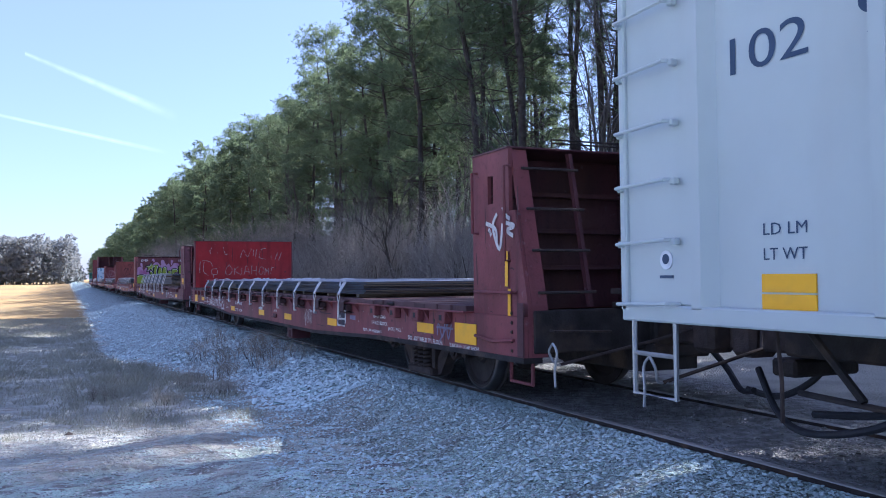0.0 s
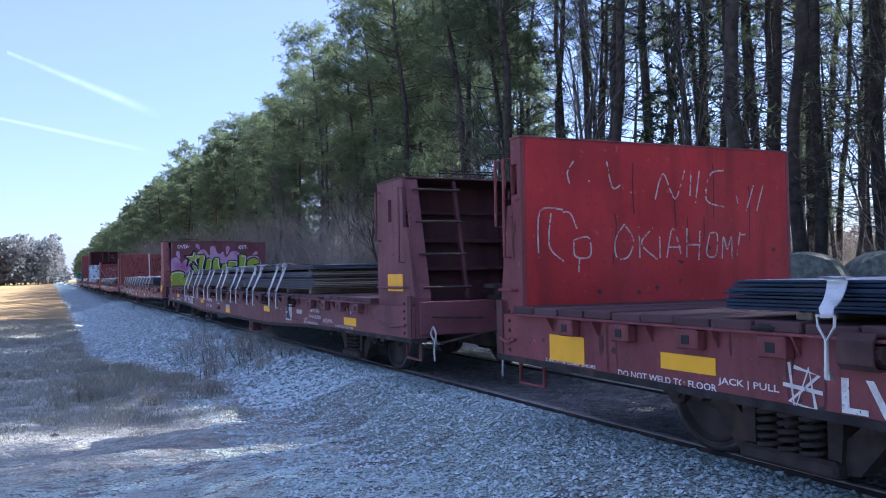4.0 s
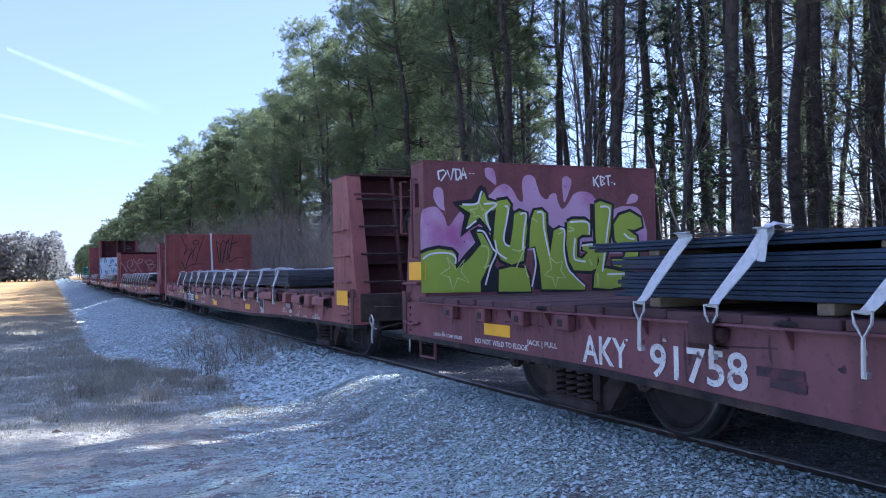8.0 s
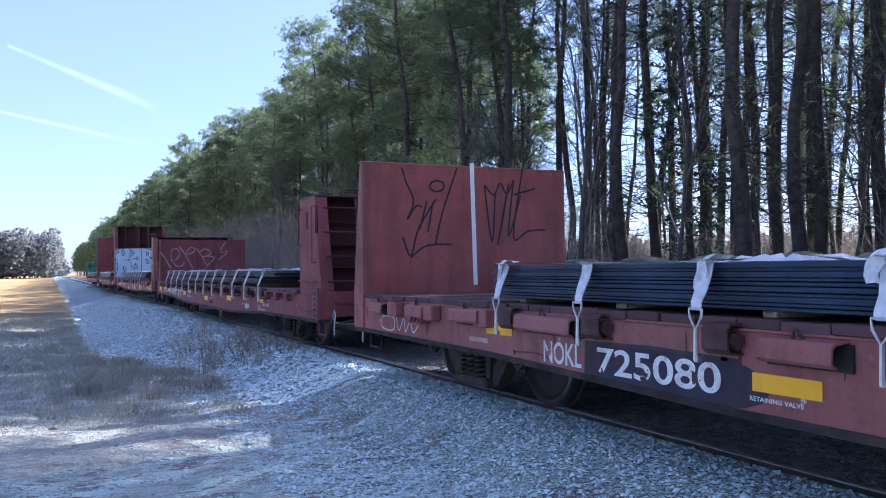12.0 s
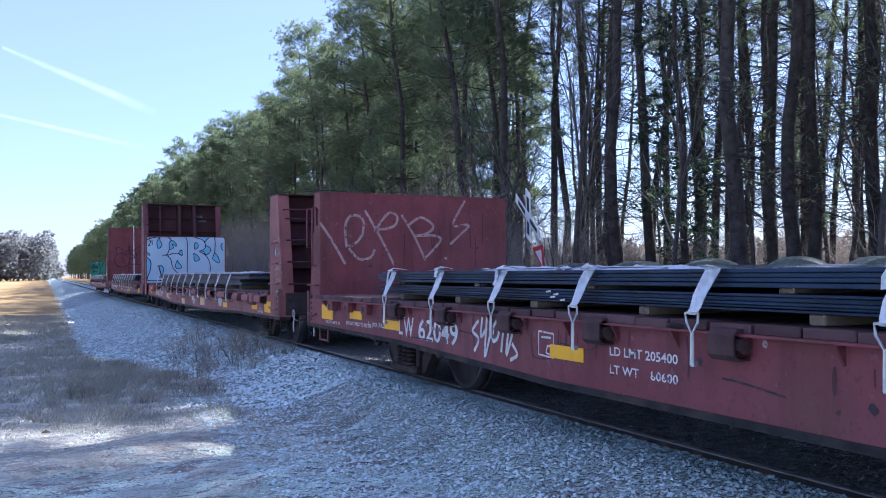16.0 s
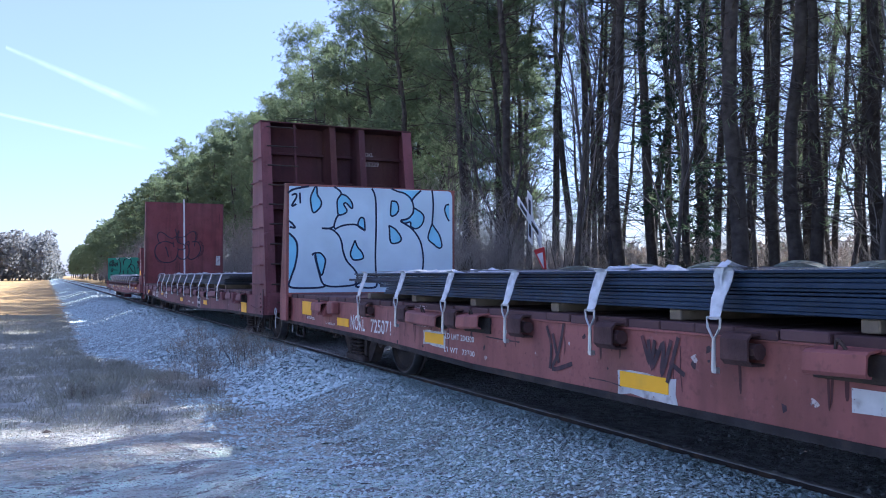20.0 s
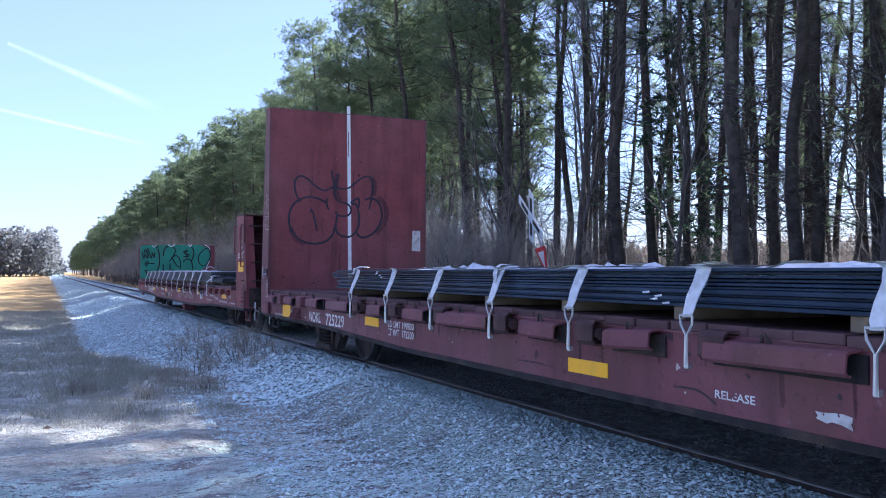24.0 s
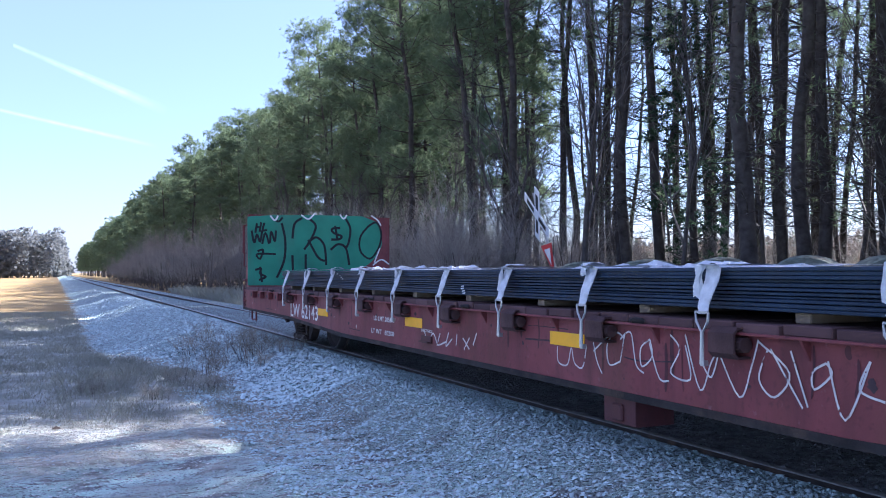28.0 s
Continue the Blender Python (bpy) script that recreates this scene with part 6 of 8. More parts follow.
dunnage(steps(5.9, 17.2, 1.6), 1.10, 1.07)
straps(steps(5.0, 17.18, 1.105), 1.2, slant=0.06, seed=60)
load("s", 24.6, 35.6, 0.985, 1.10, 5, PLATE_DARK, seed=13, label=PALE_TOPPED)
load("s", 23.9, 36.5, 1.103, 1.21, 5, PLATE_DARK, seed=14, ragged=0.12, label=PALE_TOPPED, top=PLATE_TOP)
dunnage(steps(24.9, 36.1, 1.2), 0.985)
straps(steps(25.3, 35.96, 1.067), 1.21, seed=80)
load("s", 44.2, 55.3, 1.0, 1.12, 6, PLATE_DARK, seed=15, ragged=0.1, label=PALE_TOPPED)
load("s", 43.9, 55.5, 1.123, 1.22, 5, PLATE_DARK, seed=16, ragged=0.15, label=PALE_TOPPED, top=PLATE_TOP)
dunnage(steps(44.4, 55.0, 1.2), 1.0)
straps(steps(44.3, 54.44, 1.127), 1.22, seed=100, slant=0.04)
load("s", 63.15, 77.4, 0.975, 1.075, 5, PLATE_DARK, seed=17, label=PALE_TOPPED, ragged=0.08)
load("s", 64.4, 77.7, 1.078, 1.2, 6, PLATE_DARK, seed=18, ragged=0.1, label=PALE_TOPPED, top=PLATE_TOP)
dunnage(steps(63.5, 77.3, 1.2), 0.975)
straps(steps(65.45, 77.11, 1.16), 1.2, seed=120)
strap(63.95, 1.085, 0.30, seed=140)

# dark patch painted behind a renumbered panel
for n_, ya, yb, z0, z1 in ((3, -4.25, -5.72, 0.475, 0.70),):
    c_, Yc = CARS[n_]
    sh = Shape()
    ln = ya - yb
    blot(sh, [(0, 0), (ln * 0.3, -0.012), (ln * 0.7, 0.008), (ln, 0.0), (ln + 0.02, (z1 - z0) * 0.6), (ln * 0.98, z1 - z0), (ln * 0.5, z1 - z0 + 0.015), (0.01, z1 - z0)], Matrix.Translation((-HALF - 0.0022, Yc(ya), z0)) @ SIDE, smooth=False)
    part("dark_panel", sh, mat("dark_patch_paint", (0.040, 0.043, 0.044), 0.7, 0, 0.3, 5, (0.12, 0.05, 0.05), 6, 0.5, 0.05) if n_ == 3 else SMEAR, c_, "dark rectangle painted behind the number")


# ---------------------------------------------------------------- paint on the cars: scrawls, murals and placards
def face_plane(c, lift, plane=None):
    y = CARS[c][1](FACES[c]) if plane is None else plane
    return Matrix.Translation((0, y - lift * 0.001, 0)) @ FACE


def side_plane(lift, x=None):
    return Matrix.Translation((-(HALF if x is None else x) - lift * 0.001, 0, 0)) @ SIDE


FACES = {1: -41.15, 2: -20.17, 3: 0.1, 4: 19.83, 5: 39.0, 6: 58.73, 7: 80.3}


def draw(c, material, width, lines, m, kind, smooth=True):
    first = None
    if m.to_3x3() == SIDE.to_3x3():  # drawn on a car's side: keep to the pace marks
        y0, _, _, y1 = ENDS[c]
        us = [p[0] for ln in lines for p in ln]
        y = (y0 + y1) / 2 - (min(us) + max(us)) / 2
        m = Matrix.Translation((0, CARS[c][1](y) - (y - (y0 + y1) / 2), 0)) @ m
    for ln in lines:
        s = Shape()
        if kind == "blot":
            blot(s, ln, m, 0, smooth)
        else:
            stroke(s, ln, width, m, smooth)
        if first:
            part("paint_stroke", s, material, first)
        else:
            first = part("graffiti", s, material, CARS[c][0], material.name.replace("_", " ") + " on the steel")


def face_paint(c, material, width, lines, lift, plane=None):
    draw(c, material, width, lines, face_plane(c, lift, plane), "line")


def face_lines(c, material, width, lines, lift, plane=None):
    draw(c, material, width, lines, face_plane(c, lift, plane), "line", False)


def face_blot(c, material, width, lines, lift, plane=None):
    draw(c, material, width, lines, face_plane(c, lift, plane), "blot")


def face_blot_sharp(c, material, width, lines, lift, plane=None):
    draw(c, material, width, lines, face_plane(c, lift, plane), "blot", False)


def side_paint(c, material, width, lines, lift, x=None):
    draw(c, material, width, lines, side_plane(lift, x), "line")


def side_lines(c, material, width, lines, lift, x=None):
    draw(c, material, width, lines, side_plane(lift, x), "line", False)


def side_blot(c, material, width, lines, lift, x=None):
    draw(c, material, width, lines, side_plane(lift, x), "blot")


def side_blot_sharp(c, material, width, lines, lift, x=None):
    draw(c, material, width, lines, side_plane(lift, x), "blot", False)


face_paint(1, CHALK_THIN, 0.014, [[(-0.92, 2.06), (-0.98, 1.97), (-0.96, 1.88)], [(-0.78, 1.91), (-0.77, 1.9)], [(-0.6, 2.07), (-0.55, 1.86), (-0.47, 1.88)], [(-0.37, 1.83), (-0.36, 1.82)], [(-0.12, 1.77), (-0.03, 1.99), (0.09, 1.78), (0.2, 2.03)], [(0.27, 2.02), (0.25, 1.81)], [(0.36, 2.03), (0.31, 1.75)], [(0.63, 2.04), (0.48, 2), (0.43, 1.78), (0.62, 1.72)], [(0.77, 1.82), (0.79, 1.72)], [(0.88, 1.69), (0.97, 1.92)], [(1, 1.69), (1.08, 1.92)]], 4)
face_paint(1, CHALK_THIN, 0.014, [[(-0.44, 1.56), (-0.53, 1.43), (-0.52, 1.29), (-0.41, 1.29), (-0.35, 1.43), (-0.44, 1.56)], [(-0.29, 1.56), (-0.29, 1.28)], [(-0.15, 1.53), (-0.27, 1.4), (-0.11, 1.27)], [(-0.08, 1.46), (-0.08, 1.28)], [(-0.01, 1.28), (0.06, 1.53), (0.15, 1.28)], [(0.01, 1.37), (0.14, 1.37)], [(0.21, 1.53), (0.2, 1.28)], [(0.35, 1.51), (0.33, 1.26)], [(0.2, 1.39), (0.35, 1.39)], [(0.46, 1.49), (0.42, 1.31), (0.52, 1.3), (0.54, 1.48), (0.46, 1.49)], [(0.59, 1.27), (0.61, 1.46), (0.65, 1.35), (0.7, 1.46), (0.7, 1.27)], [(0.8, 1.5), (0.76, 1.3)], [(0.79, 1.48), (0.86, 1.48)]], 4)
face_paint(1, CHALK_THIN, 0.014, [[(-1.26, 1.29), (-1.24, 1.65), (-1.03, 1.67)], [(-1.14, 1.64), (-1.16, 1.38), (-1.03, 1.26)], [(-1.03, 1.65), (-0.96, 1.64), (-0.9, 1.52)], [(-0.93, 1.43), (-0.79, 1.45), (-0.78, 1.3), (-0.92, 1.3), (-0.93, 1.43)], [(-0.88, 1.29), (-0.89, 1.17)]], 4)
side_lines(1, CHALK, 0.035, [[(-4.83, 0.48), (-4.9, 0.74), (-4.5, 0.5), (-4.28, 0.76)], [(-4.39, 0.68), (-4.1, 0.5), (-4.12, 0.73)], [(-4.83, 0.48), (-4.72, 0.62)], [(-4.45, 0.48), (-4.07, 0.49)]], 5)
side_lines(1, CHALK, 0.012, [[(-3.8, 0.7), (-3.57, 0.69), (-3.58, 0.52), (-3.8, 0.52), (-3.8, 0.7)], [(-3.65, 0.6), (-3.71, 0.6), (-3.72, 0.55), (-3.65, 0.55)]], 5)
side_lines(1, CHALK, 0.02, [[(-6.65, 0.72), (-6.62, 0.49), (-6.53, 0.7), (-6.49, 0.5)], [(-6.69, 0.61), (-6.45, 0.59)], [(-6.62, 0.7), (-6.47, 0.67), (-6.65, 0.53), (-6.47, 0.5)]], 5)
side_paint(1, CHALK, 0.035, [[(8.94, 1.63), (9.12, 1.57), (9.14, 1.45)], [(9.15, 1.7), (9.07, 1.59), (9.19, 1.4), (9.25, 1.61)], [(9.25, 1.75), (9.3, 1.68), (9.38, 1.64)], [(9.27, 1.62), (9.45, 1.58), (9.32, 1.55), (9.43, 1.5)], [(8.99, 1.58), (9.04, 1.52)]], 5, 1.412)
side_lines(1, YELLOW, 0.05, [[(9.31, 1.38), (9.3, 1.09)], [(9.35, 1.07), (9.34, 0.7)]], 5, 1.412)
side_paint(1, GREY_TAG, 0.02, [[(7.95, 0.61), (7.98, 0.73), (8.07, 0.6), (8.15, 0.75), (8.21, 0.59), (8.28, 0.73)], [(7.93, 0.69), (8.32, 0.69)], [(8, 0.55), (8.25, 0.77)]], 5)
side_blot_sharp(1, PLACARD, 0, [[(4.67, 0.75), (5.06, 0.76), (5.05, 0.54), (4.67, 0.54)]], 5)
side_blot_sharp(1, BLACKISH, 0, [[(4.72, 0.73), (5.01, 0.73), (5.01, 0.65), (4.72, 0.65)], [(4.72, 0.62), (5.01, 0.63), (5.01, 0.56), (4.72, 0.56)]], 7)
side_blot_sharp(1, GREY_TAG, 0, [[(5.22, 0.7), (5.45, 0.7), (5.45, 0.64), (5.22, 0.65)]], 7)
side_blot_sharp(2, PLACARD, 0, [[(4.62, 0.76), (4.99, 0.77), (4.97, 0.51), (4.61, 0.51)]], 5)
side_blot_sharp(2, BLACKISH, 0, [[(4.66, 0.75), (4.8, 0.75), (4.8, 0.64), (4.65, 0.64)], [(4.65, 0.6), (4.82, 0.66), (4.9, 0.53), (4.65, 0.54)]], 7)
side_blot_sharp(2, GALV, 0, [[(5.26, 0.69), (5.55, 0.69), (5.55, 0.63), (5.25, 0.63)]], 7)
face_blot(2, LAVENDER, 0, [[(-1.45, 1.37), (-1.44, 1.71), (-1.38, 1.78), (-1.27, 1.79), (-1.19, 1.7), (-1.15, 1.6), (-1.09, 1.66), (-1.01, 1.75), (-0.82, 1.84), (-0.67, 1.93), (-0.6, 2.0), (-0.5, 2.04), (-0.41, 1.98), (-0.35, 1.88), (-0.29, 1.87), (-0.3, 2.04), (-0.27, 2.12), (-0.2, 2.14), (-0.14, 2.1), (-0.12, 2.03), (-0.07, 1.92), (-0.0, 1.89), (0.04, 1.94), (0.11, 1.95), (0.13, 1.87), (0.18, 1.79), (0.25, 1.84), (0.33, 1.95), (0.44, 1.98), (0.56, 1.95), (0.68, 1.81), (0.82, 1.79), (0.97, 1.83), (1.2, 1.77), (1.18, 1.34), (-0.03, 1.35), (-0.78, 1.36), (-1.03, 1.19)]], 3)
face_blot(2, LAVENDER, 0, [[(-1.3, 1.96), (-1.26, 1.99), (-1.2, 1.96), (-1.19, 1.82), (-1.18, 1.76), (-1.24, 1.78), (-1.3, 1.87)], [(-0.73, 2.19), (-0.68, 2.2), (-0.62, 2.17), (-0.6, 2.03), (-0.66, 2.06), (-0.72, 2.11)], [(0.19, 2.11), (0.24, 2.14), (0.3, 2.1), (0.29, 2.02), (0.21, 1.86), (0.19, 1.99)], [(1.0, 1.85), (1.07, 1.96), (1.16, 1.95), (1.14, 1.88)]], 3)
face_blot_sharp(2, BLACK, 0, [[(-1.06, 1.2), (-0.82, 1.43), (-0.68, 1.45), (-0.62, 1.34), (-0.66, 1.23), (-0.59, 1.16), (-0.6, 0.94), (-0.77, 0.94), (-0.72, 1.08), (-0.69, 1.21), (-0.78, 1.27), (-0.95, 1.21)], [(-0.44, 1.83), (-0.39, 1.75), (-0.46, 1.39), (-0.54, 1.44), (-0.52, 1.56), (-0.47, 1.71)], [(-0.02, 1.65), (0.07, 1.58), (0.02, 1.33)], [(0.53, 1.85), (0.59, 1.85), (0.59, 1.49), (0.53, 1.65)], [(0.63, 1.42), (0.74, 1.35), (0.69, 1.16), (0.62, 1.23)], [(-0.18, 1.36), (-0.11, 1.2), (-0.09, 0.95), (-0.18, 0.95)], [(-0.8, 2.01), (-0.76, 2.02), (-0.7, 1.88), (-0.53, 1.85), (-0.64, 1.73), (-0.64, 1.53), (-0.81, 1.64), (-1.02, 1.49), (-0.97, 1.71), (-1.1, 1.84), (-0.89, 1.87)]], 4)
face_lines(2, BLACK, 0.068, [[(-1.45, 1.33), (-1.37, 1.36), (-1.26, 1.38), (-1.11, 1.36), (-1.07, 1.32), (-1.06, 1.2), (-0.95, 1.3), (-0.82, 1.43), (-0.88, 1.56), (-0.83, 1.57), (-0.75, 1.56), (-0.68, 1.45), (-0.62, 1.34), (-0.66, 1.23), (-0.72, 1.12), (-0.77, 1.04), (-0.77, 0.94)], [(-0.6, 1.86), (-0.48, 1.88), (-0.44, 1.83), (-0.47, 1.71), (-0.52, 1.56), (-0.54, 1.44), (-0.46, 1.39), (-0.42, 1.58), (-0.4, 1.73), (-0.34, 1.76), (-0.26, 1.74), (-0.25, 1.58), (-0.29, 1.33), (-0.3, 1.25), (-0.44, 1.21), (-0.56, 1.26), (-0.64, 1.38), (-0.65, 1.45), (-0.63, 1.64), (-0.6, 1.86)]], 5)
face_lines(2, BLACK, 0.06, [[(-0.59, 1.16), (-0.44, 1.19), (-0.29, 1.17), (-0.24, 1.09), (-0.22, 0.93), (-0.6, 0.94), (-0.59, 1.16)], [(-0.2, 1.68), (-0.16, 1.77), (-0.07, 1.78), (-0.02, 1.74), (-0.02, 1.58), (0.02, 1.33), (0.07, 1.56), (0.14, 1.59), (0.2, 1.58), (0.2, 1.35), (0.23, 1.17), (0.34, 1.05), (0.45, 0.96), (0.44, 0.93), (-0.09, 0.95), (-0.11, 1.2), (-0.16, 1.4), (-0.23, 1.38), (-0.22, 1.56), (-0.2, 1.68)]], 5)
face_lines(2, BLACK, 0.068, [[(0.24, 1.65), (0.3, 1.68), (0.46, 1.68), (0.53, 1.64), (0.52, 1.51), (0.43, 1.52), (0.36, 1.48), (0.35, 1.28), (0.42, 1.26), (0.49, 1.33), (0.42, 1.36), (0.43, 1.41), (0.59, 1.42), (0.62, 1.33), (0.6, 1.16), (0.53, 1.13), (0.31, 1.14), (0.25, 1.24), (0.22, 1.42), (0.24, 1.65)], [(0.59, 1.85), (0.66, 1.88), (0.81, 1.84), (0.79, 1.58), (0.74, 1.35), (0.69, 1.16), (1.06, 1.09), (1.03, 0.97), (0.77, 0.93), (0.55, 0.95), (0.57, 1.1), (0.63, 1.23), (0.59, 1.49), (0.59, 1.85)]], 5)
face_lines(2, BLACK, 0.068, [[(0.83, 1.63), (0.91, 1.73), (1.05, 1.77), (1.19, 1.7), (1.21, 1.61), (1.1, 1.57), (1.0, 1.58), (1.13, 1.5), (1.15, 1.34), (1.12, 1.18), (0.92, 1.16), (0.81, 1.18), (0.79, 1.25), (0.95, 1.25), (0.98, 1.32), (0.84, 1.46), (0.83, 1.63)], [(-0.76, 1.99), (-0.71, 1.87), (-0.55, 1.84), (-0.68, 1.73), (-0.67, 1.54), (-0.8, 1.66), (-0.96, 1.57), (-0.93, 1.72), (-1.06, 1.83), (-0.84, 1.85), (-0.76, 1.99)]], 5)
face_blot_sharp(2, LIME, 0, [[(-1.45, 1.33), (-1.37, 1.36), (-1.26, 1.38), (-1.11, 1.36), (-1.07, 1.32), (-1.06, 1.2), (-0.95, 1.3), (-0.82, 1.43), (-0.88, 1.56), (-0.83, 1.57), (-0.75, 1.56), (-0.68, 1.45), (-0.62, 1.34), (-0.66, 1.23), (-0.72, 1.12), (-0.77, 1.04), (-0.77, 0.94), (-1.45, 0.95)], [(-0.6, 1.86), (-0.48, 1.88), (-0.44, 1.83), (-0.47, 1.71), (-0.52, 1.56), (-0.54, 1.44), (-0.46, 1.39), (-0.42, 1.58), (-0.4, 1.73), (-0.34, 1.76), (-0.26, 1.74), (-0.25, 1.58), (-0.29, 1.33), (-0.3, 1.25), (-0.44, 1.21), (-0.56, 1.26), (-0.64, 1.38), (-0.65, 1.45), (-0.63, 1.64)]], 7)
face_blot_sharp(2, LIME, 0, [[(-0.59, 1.16), (-0.44, 1.19), (-0.29, 1.17), (-0.24, 1.09), (-0.22, 0.93), (-0.6, 0.94)], [(-0.2, 1.68), (-0.16, 1.77), (-0.07, 1.78), (-0.02, 1.74), (-0.02, 1.58), (0.02, 1.33), (0.07, 1.56), (0.14, 1.59), (0.2, 1.58), (0.2, 1.35), (0.23, 1.17), (0.34, 1.05), (0.45, 0.96), (0.44, 0.93), (-0.09, 0.95), (-0.11, 1.2), (-0.16, 1.4), (-0.23, 1.38), (-0.22, 1.56)]], 7)
face_blot_sharp(2, LIME, 0, [[(0.24, 1.65), (0.3, 1.68), (0.46, 1.68), (0.53, 1.64), (0.52, 1.51), (0.43, 1.52), (0.36, 1.48), (0.35, 1.28), (0.42, 1.26), (0.49, 1.33), (0.42, 1.36), (0.43, 1.41), (0.59, 1.42), (0.62, 1.33), (0.6, 1.16), (0.53, 1.13), (0.31, 1.14), (0.25, 1.24), (0.22, 1.42)], [(0.59, 1.85), (0.66, 1.88), (0.81, 1.84), (0.79, 1.58), (0.74, 1.35), (0.69, 1.16), (1.06, 1.09), (1.03, 0.97), (0.77, 0.93), (0.55, 0.95), (0.57, 1.1), (0.63, 1.23), (0.59, 1.49)]], 7)
face_blot_sharp(2, LIME, 0, [[(0.83, 1.63), (0.91, 1.73), (1.05, 1.77), (1.19, 1.7), (1.21, 1.61), (1.1, 1.57), (1.0, 1.58), (1.13, 1.5), (1.15, 1.34), (1.12, 1.18), (0.92, 1.16), (0.81, 1.18), (0.79, 1.25), (0.95, 1.25), (0.98, 1.32), (0.84, 1.46)], [(-0.76, 1.99), (-0.71, 1.87), (-0.55, 1.84), (-0.68, 1.73), (-0.67, 1.54), (-0.8, 1.66), (-0.96, 1.57), (-0.93, 1.72), (-1.06, 1.83), (-0.84, 1.85)]], 7)
face_paint(2, SPRAY_WHITE, 0.02, [[(-0.99, 1.82), (-0.83, 1.83), (-0.79, 1.91), (-0.77, 1.96)], [(-0.75, 1.83), (-0.6, 1.83), (-0.73, 1.72), (-0.68, 1.56)], [(-0.84, 1.66), (-0.95, 1.58)], [(-1.43, 1.28), (-1.37, 1.32), (-1.26, 1.34), (-1.13, 1.33), (-1.08, 1.29), (-1.08, 1.23)], [(-0.83, 1.56), (-0.75, 1.54), (-0.66, 1.38), (-0.62, 1.33), (-0.69, 1.19), (-0.75, 1.01)], [(-0.51, 1.81), (-0.47, 1.79), (-0.49, 1.67), (-0.53, 1.49), (-0.51, 1.42), (-0.46, 1.4)], [(-0.33, 1.73), (-0.26, 1.73), (-0.29, 1.56), (-0.31, 1.36)], [(-0.63, 1.46), (-0.6, 1.34), (-0.5, 1.27)]], 9)
face_paint(2, SPRAY_WHITE, 0.02, [[(-0.13, 1.75), (-0.06, 1.74), (-0.05, 1.58), (0.01, 1.29)], [(0.14, 1.58), (0.2, 1.56), (0.19, 1.35), (0.23, 1.17), (0.31, 1.08), (0.44, 0.97)], [(-0.18, 1.38), (-0.16, 1.2), (-0.21, 0.98)], [(0.27, 1.65), (0.49, 1.65), (0.51, 1.52)], [(0.33, 1.48), (0.31, 1.28), (0.38, 1.24), (0.46, 1.23)], [(0.41, 1.4), (0.56, 1.41), (0.59, 1.33)], [(0.66, 1.82), (0.78, 1.8), (0.75, 1.58), (0.7, 1.3), (0.67, 1.12)], [(0.73, 1.09), (1.06, 1.09)], [(0.96, 1.53), (1.03, 1.48), (1.1, 1.47)]], 9)
face_lines(2, PALE_GREEN, 0.014, [[(-1.17, 1.3), (-1.14, 1.19), (-1.25, 1.13), (-1.15, 1.1), (-1.11, 0.96), (-1.06, 1.09), (-0.93, 1.04), (-1.02, 1.15), (-0.98, 1.27), (-1.07, 1.17), (-1.17, 1.3)], [(0.01, 1.28), (0.09, 1.22), (0.17, 1.24), (0.14, 1.15), (0.2, 1.06), (0.1, 1.07), (0.08, 0.96), (0.04, 1.07), (-0.06, 1.1), (0.03, 1.16), (0.01, 1.28)], [(-0.91, 1.77), (-0.83, 1.78), (-0.8, 1.84), (-0.77, 1.77), (-0.71, 1.76), (-0.76, 1.72), (-0.76, 1.66), (-0.81, 1.71), (-0.87, 1.7), (-0.85, 1.74), (-0.91, 1.77)]], 9)
face_paint(2, PALE_GREEN, 0.014, [[(-0.79, 1.41), (-0.71, 1.38), (-0.72, 1.25), (-0.76, 1.18), (-0.7, 1.21)], [(-0.44, 1.37), (-0.34, 1.35), (-0.28, 1.4), (-0.33, 1.29), (-0.39, 1.18)], [(-0.29, 1.2), (-0.25, 1.07)], [(-0.19, 1.69), (-0.12, 1.65)], [(0.12, 1.52), (0.19, 1.56)], [(0.26, 1.6), (0.32, 1.57), (0.24, 1.55)], [(0.5, 1.26), (0.54, 1.19)], [(0.61, 1.1), (0.61, 0.96)]], 9)
face_lines(2, SPRAY_WHITE, 0.018, [[(-1.25, 2.15), (-1.24, 2.06)], [(-1.26, 2.14), (-1.19, 2.16), (-1.16, 2.13), (-1.22, 2.05)], [(-1.15, 2.16), (-1.11, 2.06), (-1.08, 2.18)], [(-1.06, 2.17), (-1.05, 2.06)], [(-1.07, 2.17), (-1.01, 2.17), (-1.0, 2.11), (-1.04, 2.06)], [(-1.0, 2.07), (-0.97, 2.19), (-0.94, 2.08)], [(-0.99, 2.12), (-0.94, 2.12)], [(-0.9, 2.14), (-0.9, 2.13)], [(-0.86, 2.14), (-0.86, 2.13)]], 5)
face_lines(2, SPRAY_WHITE, 0.018, [[(0.58, 2.14), (0.59, 2.04)], [(0.65, 2.16), (0.6, 2.1), (0.65, 2.03)], [(0.67, 2.15), (0.68, 2.05)], [(0.67, 2.15), (0.73, 2.13), (0.69, 2.1), (0.73, 2.07), (0.68, 2.05)], [(0.74, 2.15), (0.81, 2.16)], [(0.77, 2.15), (0.78, 2.05)], [(0.82, 2.09), (0.82, 2.08)], [(0.85, 2.08), (0.86, 2.06)]], 5)
side_lines(2, SMEAR, 0.05, [[(-4.83, 0.63), (-4.52, 0.63)], [(-4.74, 0.58), (-4.51, 0.57)]], 5)
